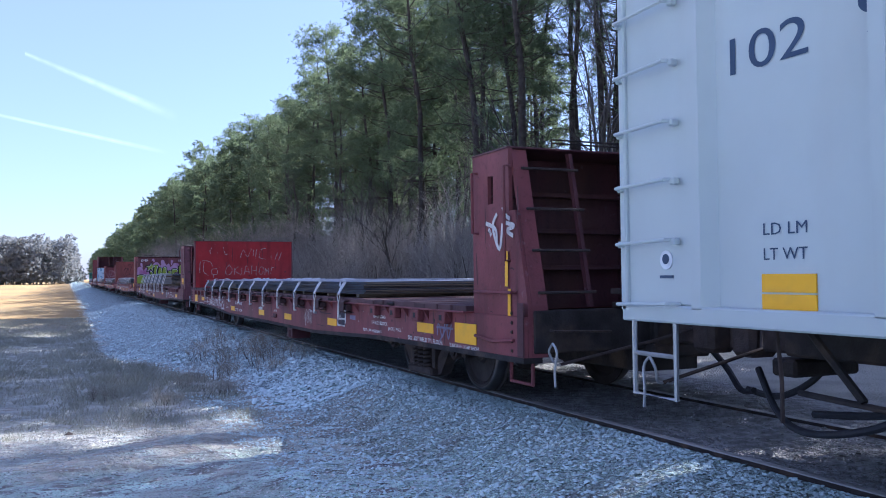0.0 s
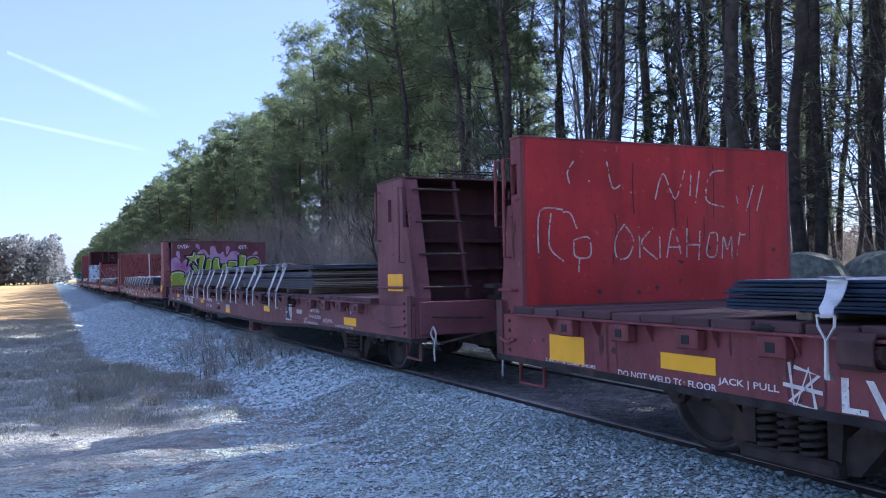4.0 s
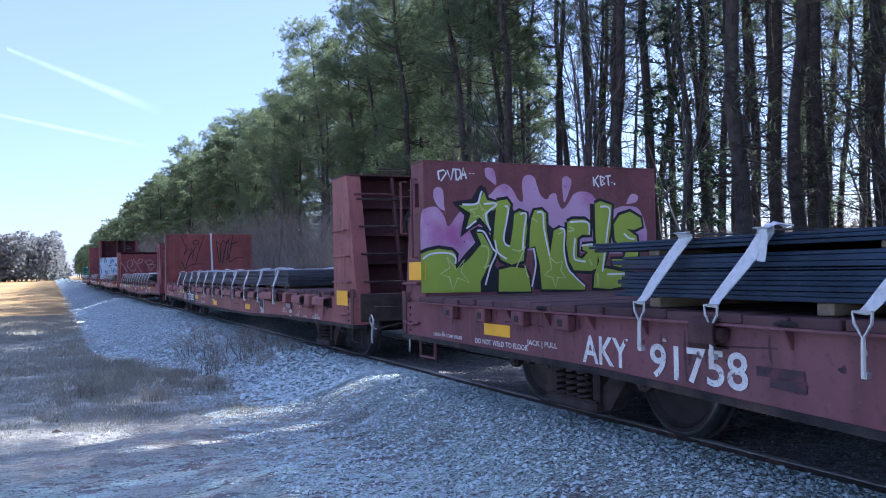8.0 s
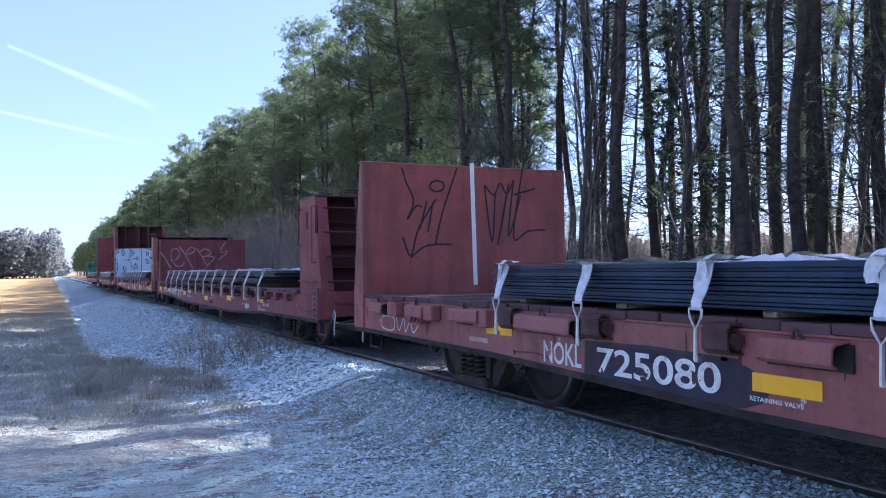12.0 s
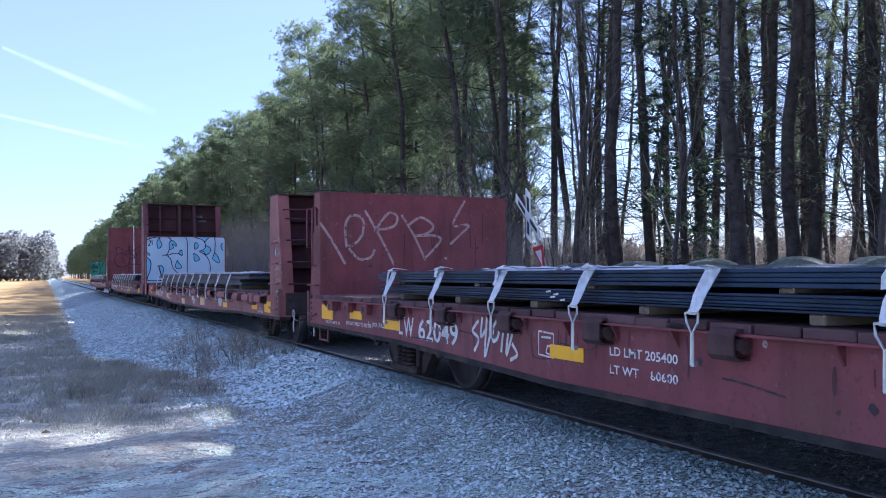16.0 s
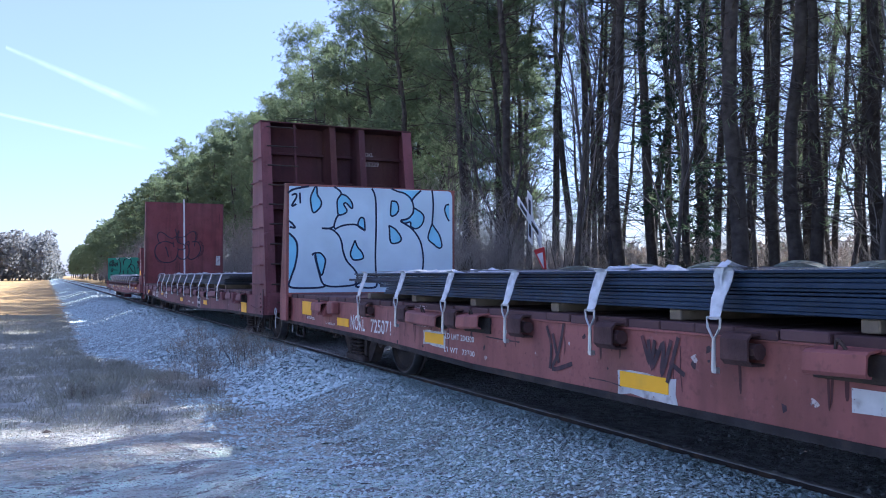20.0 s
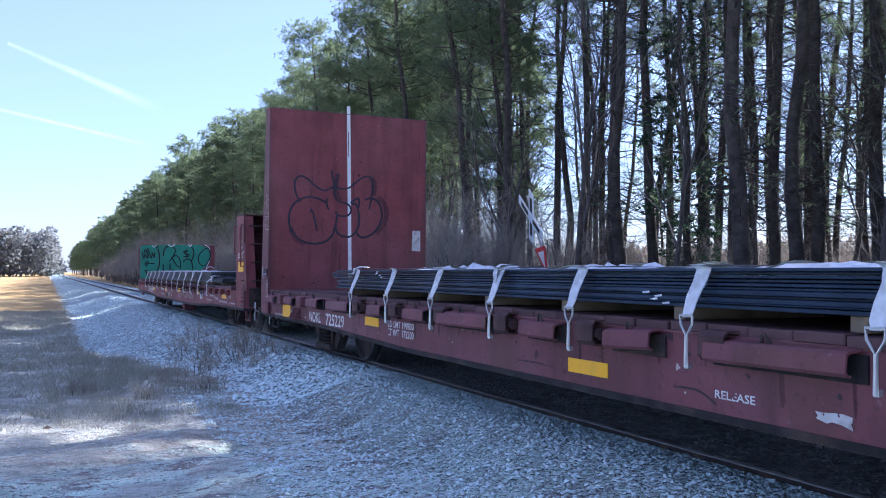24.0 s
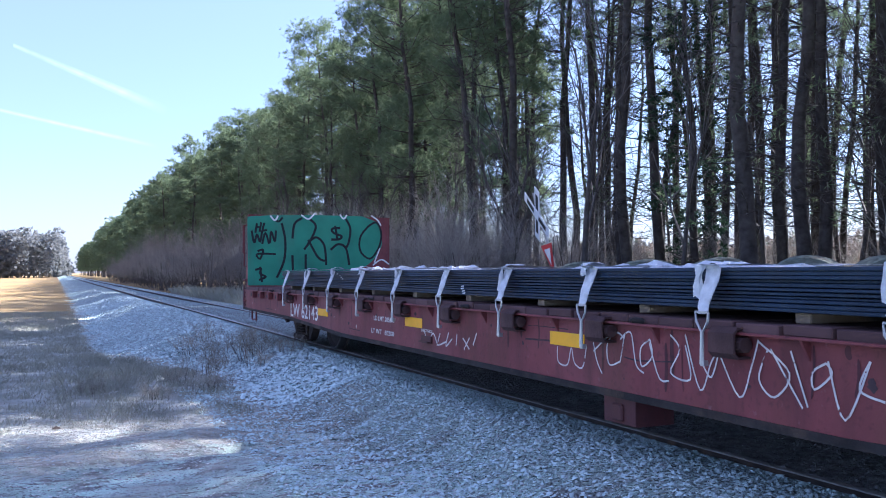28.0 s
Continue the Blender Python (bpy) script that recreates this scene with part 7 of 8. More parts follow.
face_lines(3, SPRAY_WHITE, 0.055, [[(-0.06, 2.48), (-0.02, 1)]], 3)
face_paint(3, BLACK, 0.022, [[(-0.98, 2.39), (-0.92, 2.21), (-0.83, 2), (-0.91, 1.78), (-0.8, 1.94), (-0.72, 1.93)], [(-0.54, 2.03), (-0.77, 1.67), (-0.87, 1.35), (-0.97, 1.57)], [(-0.87, 1.33), (-0.67, 1.47), (-0.34, 1.49)], [(-0.26, 2.41), (-0.46, 1.86), (-0.55, 1.49)], [(-0.43, 2.19), (-0.46, 2.14), (-0.53, 2.12), (-0.6, 2.14), (-0.62, 2.18), (-0.59, 2.23), (-0.52, 2.25), (-0.45, 2.23), (-0.43, 2.18)], [(-0.66, 2.01), (-0.75, 1.67)], [(-0.58, 1.99), (-0.65, 1.64)]], 4)
face_paint(3, BLACK, 0.022, [[(0.11, 2.22), (0.21, 1.52), (0.26, 2.13)], [(0.29, 1.49), (0.45, 2.25), (0.34, 1.69)], [(0.52, 2.3), (0.44, 1.59), (0.62, 2.11)], [(0.65, 2.44), (0.51, 1.59), (0.72, 1.66), (0.97, 1.68)], [(0.52, 2.11), (0.83, 2.2)], [(0.11, 2.22), (0.24, 2.1), (0.33, 2.25), (0.42, 2.12), (0.52, 2.3)]], 4)
side_blot(3, BLACKISH, 0, [[(-4.51, 0.69), (-3.13, 0.67), (-3.14, 0.45), (-4.52, 0.44)]], 2)
side_paint(3, CHALK, 0.015, [[(-8.4, 0.69), (-8.07, 0.69), (-8.07, 0.56), (-8.4, 0.57), (-8.4, 0.69)], [(-7.99, 0.71), (-7.91, 0.56), (-7.78, 0.69), (-7.73, 0.56), (-7.61, 0.67), (-7.53, 0.56), (-7.39, 0.65)]], 5)
side_blot_sharp(3, PLACARD, 0, [[(4.15, 0.73), (4.49, 0.72), (4.49, 0.49), (4.15, 0.48)]], 3)
side_blot_sharp(3, BLACKISH, 0, [[(4.18, 0.71), (4.33, 0.7), (4.33, 0.59), (4.18, 0.59)], [(4.34, 0.7), (4.46, 0.7), (4.46, 0.57), (4.34, 0.57)]], 5)
face_paint(4, SPRAY_PINK, 0.035, [[(-1.41, 1.87), (-1.25, 1.64), (-1.06, 1.32)], [(-1.04, 1.55), (-1.06, 1.82), (-0.98, 1.97), (-0.82, 1.94), (-0.81, 1.74), (-0.93, 1.59), (-1.05, 1.55)], [(-1.02, 1.55), (-0.87, 1.39), (-0.7, 1.41), (-0.64, 1.52)], [(-0.78, 2.05), (-0.57, 1.71), (-0.35, 1.3)], [(-0.64, 1.76), (-0.45, 2.01), (-0.31, 1.98), (-0.36, 1.84), (-0.63, 1.78)], [(-0.24, 2), (-0.06, 1.72), (0.12, 1.37)], [(-0.15, 1.85), (0.05, 1.97), (0.24, 1.85), (0.12, 1.74), (-0.06, 1.71)], [(-0.06, 1.71), (0.24, 1.72), (0.35, 1.65), (0.12, 1.41)], [(0.74, 2.23), (0.55, 1.88), (0.8, 1.88), (0.65, 1.73), (0.5, 1.6)]], 4)
face_paint(4, SPRAY_PINK, 0.035, [[(0.41, 1.41), (0.45, 1.39)]], 4)
side_paint(4, CHALK, 0.03, [[(-4.32, 0.79), (-4.43, 0.7), (-4.32, 0.64), (-4.4, 0.53)], [(-4.25, 0.82), (-4.28, 0.66), (-4.17, 0.74)], [(-4.17, 0.83), (-4.21, 0.5), (-4.1, 0.72)], [(-4.05, 0.77), (-3.97, 0.8), (-3.98, 0.68), (-4.07, 0.64), (-4.05, 0.77)], [(-3.88, 0.82), (-3.93, 0.56)], [(-3.96, 0.84), (-3.77, 0.82)], [(-3.81, 0.76), (-3.85, 0.54), (-3.7, 0.82)], [(-3.76, 0.64), (-3.68, 0.56), (-3.79, 0.51)]], 5)
side_lines(4, CHALK, 0.015, [[(-3.4, 0.76), (-3.2, 0.75), (-3.2, 0.58), (-3.4, 0.59), (-3.4, 0.76)], [(-3.24, 0.66), (-3.28, 0.66), (-3.3, 0.61), (-3.25, 0.6)], [(-3.36, 0.72), (-3.23, 0.72)]], 5)
side_blot(4, PLACARD, 0, [[(4.57, 0.6), (4.87, 0.59), (4.87, 0.52), (4.57, 0.52)]], 5)
side_lines(4, CHALK, 0.012, [[(4.59, 0.75), (4.82, 0.75), (4.82, 0.59)], [(4.62, 0.72), (4.7, 0.72)], [(4.62, 0.69), (4.73, 0.69)]], 5)
face_blot_sharp(5, PALE_BLUE, 0, [[(-1.498, 2.50), (-0.3, 2.526), (1.08, 2.528), (1.13, 2.51), (1.155, 2.44), (1.158, 0.935), (-1.498, 0.935)]], 3)
face_blot(5, SKY_BLUE, 0, [[(-1.11, 2.5), (-1.17, 2.36), (-1.17, 2.25), (-1.13, 2.12), (-1.03, 2.2), (-1.01, 2.29), (-1.07, 2.39), (-1.08, 2.5)], [(-0.7, 2.41), (-0.62, 2.39), (-0.53, 2.29), (-0.53, 2.2), (-0.62, 2.28), (-0.66, 2.26), (-0.61, 2.17), (-0.65, 2.12), (-0.74, 2.1), (-0.76, 2.2), (-0.76, 2.32)], [(-1.1, 1.52), (-1.02, 1.52), (-0.95, 1.44), (-0.95, 1.35), (-1.0, 1.19), (-1.05, 1.29), (-1.08, 1.41)]], 5)
face_blot(5, SKY_BLUE, 0, [[(-0.48, 1.72), (-0.55, 1.53), (-0.52, 1.44), (-0.46, 1.42), (-0.35, 1.45), (-0.37, 1.54), (-0.44, 1.62)], [(0.11, 2.34), (0.2, 2.32), (0.23, 2.21), (0.18, 2.13), (0.1, 2.12)], [(0.07, 1.96), (0.18, 1.9), (0.27, 1.78), (0.25, 1.71), (0.14, 1.68), (0.09, 1.73), (0.08, 1.88)]], 5)
face_blot(5, SKY_BLUE, 0, [[(0.48, 2.25), (0.62, 2.17), (0.66, 2.09), (0.62, 1.98), (0.53, 1.92), (0.44, 1.95), (0.43, 2.02), (0.32, 2.0), (0.27, 2.04), (0.4, 2.08), (0.47, 2.17)], [(0.8, 2.0), (0.73, 1.78), (0.83, 1.68), (0.92, 1.62), (0.97, 1.66), (0.93, 1.82), (0.86, 1.92)], [(-0.32, 1.87), (-0.33, 2.03), (-0.37, 2.07), (-0.41, 2.04), (-0.43, 1.94)], [(1.1, 2.32), (1.04, 2.3), (1.02, 2.22), (1.06, 2.11), (1.1, 2.05)]], 5)
face_blot_sharp(5, SKY_BLUE, 0, [[(0.22, 2.5), (0.61, 2.52), (0.44, 2.34), (0.34, 2.46)], [(-1.5, 1.81), (-1.4, 1.71), (-1.37, 1.57), (-1.4, 1.35), (-1.47, 1.14), (-1.49, 1.07)]], 5)
face_paint(5, NAVY, 0.026, [[(-1.11, 2.5), (-1.17, 2.36), (-1.17, 2.25), (-1.13, 2.12), (-1.03, 2.2), (-1.01, 2.29), (-1.07, 2.39), (-1.08, 2.5), (-1.11, 2.5)], [(-0.7, 2.41), (-0.62, 2.39), (-0.53, 2.29), (-0.53, 2.2), (-0.62, 2.28), (-0.66, 2.26), (-0.61, 2.17), (-0.65, 2.12), (-0.74, 2.1), (-0.76, 2.2), (-0.76, 2.32), (-0.7, 2.41)], [(-1.1, 1.52), (-1.02, 1.52), (-0.95, 1.44), (-0.95, 1.35), (-1.0, 1.19), (-1.05, 1.29), (-1.08, 1.41), (-1.1, 1.52)]], 7)
face_paint(5, NAVY, 0.026, [[(-0.48, 1.72), (-0.55, 1.53), (-0.52, 1.44), (-0.46, 1.42), (-0.35, 1.45), (-0.37, 1.54), (-0.44, 1.62), (-0.48, 1.72)], [(0.11, 2.34), (0.2, 2.32), (0.23, 2.21), (0.18, 2.13), (0.1, 2.12), (0.11, 2.34)], [(0.07, 1.96), (0.18, 1.9), (0.27, 1.78), (0.25, 1.71), (0.14, 1.68), (0.09, 1.73), (0.08, 1.88), (0.07, 1.96)]], 7)
face_paint(5, NAVY, 0.026, [[(0.48, 2.25), (0.62, 2.17), (0.66, 2.09), (0.62, 1.98), (0.53, 1.92), (0.44, 1.95), (0.43, 2.02), (0.32, 2.0), (0.27, 2.04), (0.4, 2.08), (0.47, 2.17), (0.48, 2.25)], [(0.8, 2.0), (0.73, 1.78), (0.83, 1.68), (0.92, 1.62), (0.97, 1.66), (0.93, 1.82), (0.86, 1.92), (0.8, 2.0)], [(-0.32, 1.87), (-0.33, 2.03), (-0.37, 2.07), (-0.41, 2.04), (-0.43, 1.94), (-0.32, 1.87)], [(1.1, 2.32), (1.04, 2.3), (1.02, 2.22), (1.06, 2.11), (1.1, 2.05)]], 7)
face_paint(5, NAVY, 0.028, [[(-0.81, 2.52), (-0.72, 2.46), (-0.7, 2.41)], [(-0.74, 2.1), (-0.78, 2.04), (-0.81, 1.94), (-0.8, 1.88)], [(-1.0, 1.89), (-0.89, 1.89), (-0.8, 1.93)], [(-0.8, 1.88), (-0.67, 1.94), (-0.49, 1.96), (-0.39, 1.92), (-0.32, 1.87)], [(-1.0, 1.89), (-0.85, 1.88), (-0.74, 1.79), (-0.69, 1.68), (-0.67, 1.56), (-0.61, 1.41), (-0.49, 1.28), (-0.44, 1.19), (-0.45, 1.09), (-0.52, 1.04), (-0.79, 1.02), (-0.94, 1.04), (-1.0, 1.1), (-1.05, 1.26), (-1.1, 1.45), (-1.1, 1.52), (-1.15, 1.49)]], 7)
face_paint(5, NAVY, 0.028, [[(-0.21, 2.52), (-0.15, 2.36), (-0.14, 1.93), (-0.15, 1.48), (-0.13, 1.15), (-0.07, 1.06), (0.03, 1.02), (0.32, 1.04), (0.5, 1.1), (0.62, 1.24), (0.65, 1.43), (0.62, 1.65), (0.56, 1.79), (0.45, 1.92), (0.32, 2.0), (0.27, 2.04), (0.38, 2.07), (0.47, 2.16), (0.48, 2.27), (0.44, 2.38), (0.34, 2.46), (0.22, 2.49), (0.11, 2.53)]], 7)
face_paint(5, NAVY, 0.030, [[(-0.13, 1.15), (-0.15, 1.01), (-0.42, 1.01), (-0.46, 1.04), (-0.38, 1.1)], [(0.44, 2.34), (0.51, 2.43), (0.61, 2.52)], [(0.8, 2.53), (0.82, 2.29), (0.8, 2.0)], [(0.56, 1.15), (0.69, 1.05), (0.92, 1.03), (1.08, 1.07), (1.14, 1.15)], [(-1.5, 1.81), (-1.4, 1.71), (-1.37, 1.57), (-1.4, 1.35), (-1.47, 1.14), (-1.49, 1.03), (-1.34, 1.0), (-1.01, 1.01), (-0.93, 1.05)], [(-1.5, 1.99), (-1.44, 1.94), (-1.41, 1.89), (-1.49, 1.9)], [(-1.52, 2.4), (-1.42, 2.46), (-1.2, 2.51)]], 7)
face_paint(5, NAVY, 0.028, [[(-1.46, 2.37), (-1.4, 2.39), (-1.39, 2.34), (-1.46, 2.21), (-1.39, 2.24)], [(-1.34, 2.41), (-1.33, 2.25)]], 7)
side_paint(5, GREY_TAG, 0.03, [[(6.84, 0.7), (6.87, 0.85), (6.98, 0.73), (7.06, 0.87)], [(7.06, 0.71), (7.12, 0.84), (7.22, 0.82), (7.16, 0.74)], [(7.29, 0.85), (7.25, 0.72), (7.33, 0.71)]], 5)
side_paint(5, SMEAR, 0.03, [[(-1.87, 0.82), (-1.81, 0.68), (-1.83, 0.52)], [(-1.64, 0.86), (-1.71, 0.65), (-1.79, 0.52), (-1.54, 0.58)], [(-1.79, 0.77), (-1.71, 0.57)], [(-0.78, 0.82), (-0.71, 0.66), (-0.72, 0.8)], [(-0.66, 0.8), (-0.69, 0.63), (-0.58, 0.79), (-0.6, 0.6), (-0.51, 0.81)], [(-0.45, 0.83), (-0.55, 0.56)], [(-0.53, 0.68), (-0.4, 0.62)]], 5)
side_blot_sharp(5, PLACARD, 0, [[(0.77, 0.61), (1.07, 0.61), (1.07, 0.5), (0.77, 0.5)]], 3)
side_lines(5, CHALK_THIN, 0.01, [[(-4.11, 0.89), (-3.82, 0.89), (-3.8, 0.7), (-4.08, 0.7), (-4.11, 0.89)], [(-4.07, 0.87), (-3.89, 0.87), (-3.87, 0.74), (-4.06, 0.74), (-4.07, 0.87)], [(-4.03, 0.84), (-4, 0.85), (-4.02, 0.77), (-3.98, 0.77)], [(-3.96, 0.84), (-3.96, 0.77)], [(-3.92, 0.84), (-3.92, 0.77)]], 5)
side_lines(5, CHALK_THIN, 0.013, [[(8.4, 1.28), (8.74, 1.3), (8.78, 1.1), (8.44, 1.07), (8.4, 1.28)], [(8.44, 1.26), (8.68, 1.27), (8.71, 1.12), (8.47, 1.1), (8.44, 1.26)], [(8.3, 1.39), (8.46, 1.32), (8.56, 1.31)], [(8.77, 1.37), (8.68, 1.35), (8.61, 1.3)], [(8.48, 1.2), (8.51, 1.13), (8.54, 1.22)], [(8.57, 1.21), (8.58, 1.13)], [(8.64, 1.21), (8.65, 1.14)], [(8.79, 1.24), (8.8, 1.2)], [(8.76, 1.18), (8.86, 1.18)], [(8.78, 1.16), (8.82, 1.14)]], 5, 1.412)
side_paint(5, CHALK_THIN, 0.013, [[(8.35, 1.73), (8.44, 1.7), (8.5, 1.64), (8.59, 1.74), (8.65, 1.75), (8.64, 1.63), (8.55, 1.48), (8.46, 1.56), (8.35, 1.73)], [(8.46, 1.61), (8.51, 1.58), (8.56, 1.62)], [(8.59, 1.57), (8.66, 1.57)], [(8.59, 1.54), (8.7, 1.54)], [(8.6, 1.51), (8.69, 1.5)]], 5, 1.412)
side_blot(5, SKY_BLUE, 0, [[(8.39, 1.54), (8.45, 1.59), (8.47, 1.52), (8.41, 1.47)]], 5, 1.412)
side_lines(5, CHALK_THIN, 0.02, [[(8.47, 0.92), (8.72, 0.94), (8.73, 0.80), (8.48, 0.78), (8.47, 0.92)]], 5, 1.412)
side_blot_sharp(5, PLACARD, 0, [[(3.92, 0.78), (4.14, 0.78), (4.35, 0.74), (4.35, 0.54), (3.93, 0.54)]], 3)
side_blot_sharp(5, PLACARD, 0, [[(1.8, 0.67), (2.39, 0.67), (2.39, 0.54), (1.8, 0.53)], [(0.55, 0.68), (0.9, 0.68), (0.9, 0.58), (0.55, 0.57)]], 3)
side_paint(5, SMEAR, 0.03, [[(2.46, 0.86), (2.47, 0.7), (2.6, 0.85), (2.64, 0.7)], [(2.71, 0.86), (2.7, 0.71), (2.83, 0.8), (2.75, 0.84)], [(2.94, 0.87), (2.86, 0.71), (3.18, 0.63)]], 5)
face_lines(6, SPRAY_WHITE, 0.06, [[(-0.15, 4), (-0.1, 1)]], 3)
face_paint(6, BLACK_MIST, 0.085, [[(0.23, 2.81), (0.32, 2.73), (0.31, 2.52)], [(0.39, 2.49), (0.51, 2.36), (0.55, 2.2), (0.5, 2.03), (0.36, 1.86)], [(-0.38, 2.62), (-0.34, 2.48), (-0.28, 2.4)], [(-0.36, 2.65), (-0.33, 2.84)], [(-1.13, 1.93), (-1.03, 1.74), (-0.88, 1.67)]], 4)
face_paint(6, BLACKISH, 0.032, [[(-0.97, 2.35), (-1.02, 2.44), (-1.06, 2.57), (-1.06, 2.69), (-1.01, 2.76), (-0.94, 2.78), (-0.84, 2.73), (-0.72, 2.63), (-0.59, 2.56), (-0.51, 2.57), (-0.42, 2.62), (-0.38, 2.65)], [(-0.38, 2.65), (-0.29, 2.6), (-0.14, 2.62), (-0.03, 2.7), (0.08, 2.79), (0.19, 2.83), (0.27, 2.8), (0.29, 2.7), (0.28, 2.56), (0.25, 2.37), (0.23, 2.27)], [(-0.44, 2.9), (-0.41, 2.75), (-0.38, 2.66), (-0.34, 2.76), (-0.32, 2.86)]], 5)
face_paint(6, BLACKISH, 0.032, [[(-0.4, 2.63), (-0.39, 2.52), (-0.35, 2.42), (-0.24, 2.37), (-0.14, 2.34), (-0.09, 2.25), (-0.14, 2.16), (-0.25, 2.14), (-0.34, 2.17), (-0.36, 2.22)], [(-0.47, 2.24), (-0.51, 2.29), (-0.52, 2.43)], [(-0.78, 2.25), (-0.79, 2.19), (-0.76, 2.21), (-0.68, 1.88)]], 5)
face_paint(6, BLACKISH, 0.036, [[(-0.53, 2.36), (-0.64, 2.41), (-0.81, 2.44), (-0.98, 2.39), (-1.1, 2.28), (-1.15, 2.13), (-1.14, 1.95), (-1.05, 1.8), (-0.91, 1.7), (-0.71, 1.67), (-0.54, 1.71), (-0.43, 1.8), (-0.37, 1.95), (-0.34, 2.12), (-0.33, 2.17)], [(-0.36, 1.95), (-0.32, 1.85), (-0.21, 1.8), (-0.09, 1.81), (0.02, 1.92), (0.05, 2.06), (0.04, 2.22), (0.0, 2.34), (-0.09, 2.37), (0.04, 2.45), (0.04, 2.29)], [(0.15, 2.43), (0.24, 2.46), (0.36, 2.43), (0.44, 2.31), (0.46, 2.15), (0.4, 1.98), (0.28, 1.85), (0.12, 1.79), (0.02, 1.85), (-0.01, 1.92)]], 5)
face_blot_sharp(6, PLACARD, 0, [[(1.03, 1.93), (1.18, 1.93), (1.18, 1.57), (1.02, 1.58)]], 3)
side_blot_sharp(6, PLACARD, 0, [[(2.65, 0.7), (3.07, 0.69), (3.07, 0.43), (2.65, 0.43)]], 5)
side_blot_sharp(6, BLACKISH, 0, [[(2.69, 0.67), (3.04, 0.67), (3.04, 0.59), (2.69, 0.59)], [(2.69, 0.53), (3.04, 0.53), (3.04, 0.46), (2.69, 0.45)]], 7)
side_blot_sharp(7, PLACARD, 0, [[(4.93, 0.8), (5.27, 0.79), (5.27, 0.57), (4.92, 0.57)]], 3)
side_blot_sharp(7, BLACKISH, 0, [[(4.97, 0.78), (5.09, 0.77), (5.09, 0.68), (4.97, 0.68)], [(5.13, 0.77), (5.23, 0.77), (5.23, 0.62), (5.13, 0.62)]], 5)
side_blot_sharp(7, GREY_TAG, 0, [[(5.54, 0.74), (5.78, 0.74), (5.78, 0.68), (5.54, 0.68)]], 5)
face_blot_sharp(7, GREEN, 0, [[(-1.44, 2.23), (-0.99, 2.27), (-0.11, 2.29), (0.82, 2.29), (1.1, 2.2), (1.23, 2.02), (1.25, 1.75), (1.17, 1.54), (0.99, 1.36), (0.82, 1.25), (0.82, 0.92), (-1.43, 0.94)]], 3)
face_paint(7, BLACK, 0.045, [[(-0.79, 2.12), (-0.72, 1.8), (-0.74, 1.42), (-0.88, 1.08)], [(-0.58, 1.83), (-0.54, 2.11), (-0.39, 2.23)], [(-0.58, 1.51), (-0.57, 1.21)], [(-0.27, 2.23), (-0.12, 2.08), (-0.22, 1.81), (-0.35, 1.62)], [(-0.27, 1.81), (-0.08, 1.48), (0.06, 1.4)], [(-0.27, 1.75), (-0.11, 1.86), (0.05, 1.7), (0.09, 1.32)], [(-0.32, 1.53), (-0.32, 1.25)], [(0.27, 2.09), (0.32, 1.8)], [(0.37, 2.05), (0.21, 2.03), (0.24, 1.95), (0.4, 1.89), (0.35, 1.83), (0.19, 1.82)], [(0.49, 2.23), (0.58, 2.04), (0.55, 1.78), (0.49, 1.65)], [(0.18, 1.62), (0.33, 1.73), (0.49, 1.65), (0.56, 1.32)]], 5)
face_paint(7, BLACK, 0.04, [[(0.96, 2.1), (0.79, 1.88), (0.79, 1.6), (0.99, 1.45), (1.17, 1.66), (1.23, 1.94), (1.13, 2.17), (0.96, 2.1)], [(-0.99, 2.24), (-0.86, 2.15), (-0.77, 2.23)], [(-1.26, 2.11), (-1.29, 1.93)], [(-1.18, 2.13), (-1.21, 1.95)], [(-1.28, 2.03), (-1.19, 2.04)], [(-1.12, 2.12), (-1.15, 1.98), (-1.07, 1.99)], [(-1.36, 1.97), (-1.31, 1.74), (-1.26, 1.9), (-1.2, 1.76), (-1.16, 1.98)], [(-1.16, 1.72), (-1.1, 1.93), (-1.03, 1.72)], [(-1.01, 1.74), (-0.99, 1.96), (-0.92, 1.77), (-0.9, 1.98)], [(-1.25, 1.58), (-1.14, 1.61), (-1.2, 1.44), (-1.25, 1.53), (-0.9, 1.53)]], 5)
face_paint(7, BLACK, 0.04, [[(-1.29, 1.23), (-1.18, 1.25), (-1.2, 1.16), (-1.09, 1.1), (-1.22, 1.04)], [(-1.2, 1.29), (-1.16, 1)]], 5)
face_blot(7, BLACK, 0, [[(0.94, 2.26), (0.82, 2.24), (0.77, 1.88), (0.66, 1.48), (0.84, 1.34), (1.03, 1.41), (0.82, 1.58), (0.78, 1.88)]], 4)
face_paint(7, SPRAY_WHITE, 0.03, [[(-1.01, 2.26), (-0.92, 2.17), (-0.86, 2.26)], [(-0.41, 2.29), (-0.27, 2.21), (-0.16, 2.3)], [(0.37, 2.31), (0.44, 2.23), (0.51, 2.31)], [(1.01, 2.31), (1.15, 2.22), (1.22, 2.11)], [(1.2, 1.66), (1.08, 1.37)], [(1.05, 1.32), (1.23, 1.43), (1.39, 1.34)]], 6)
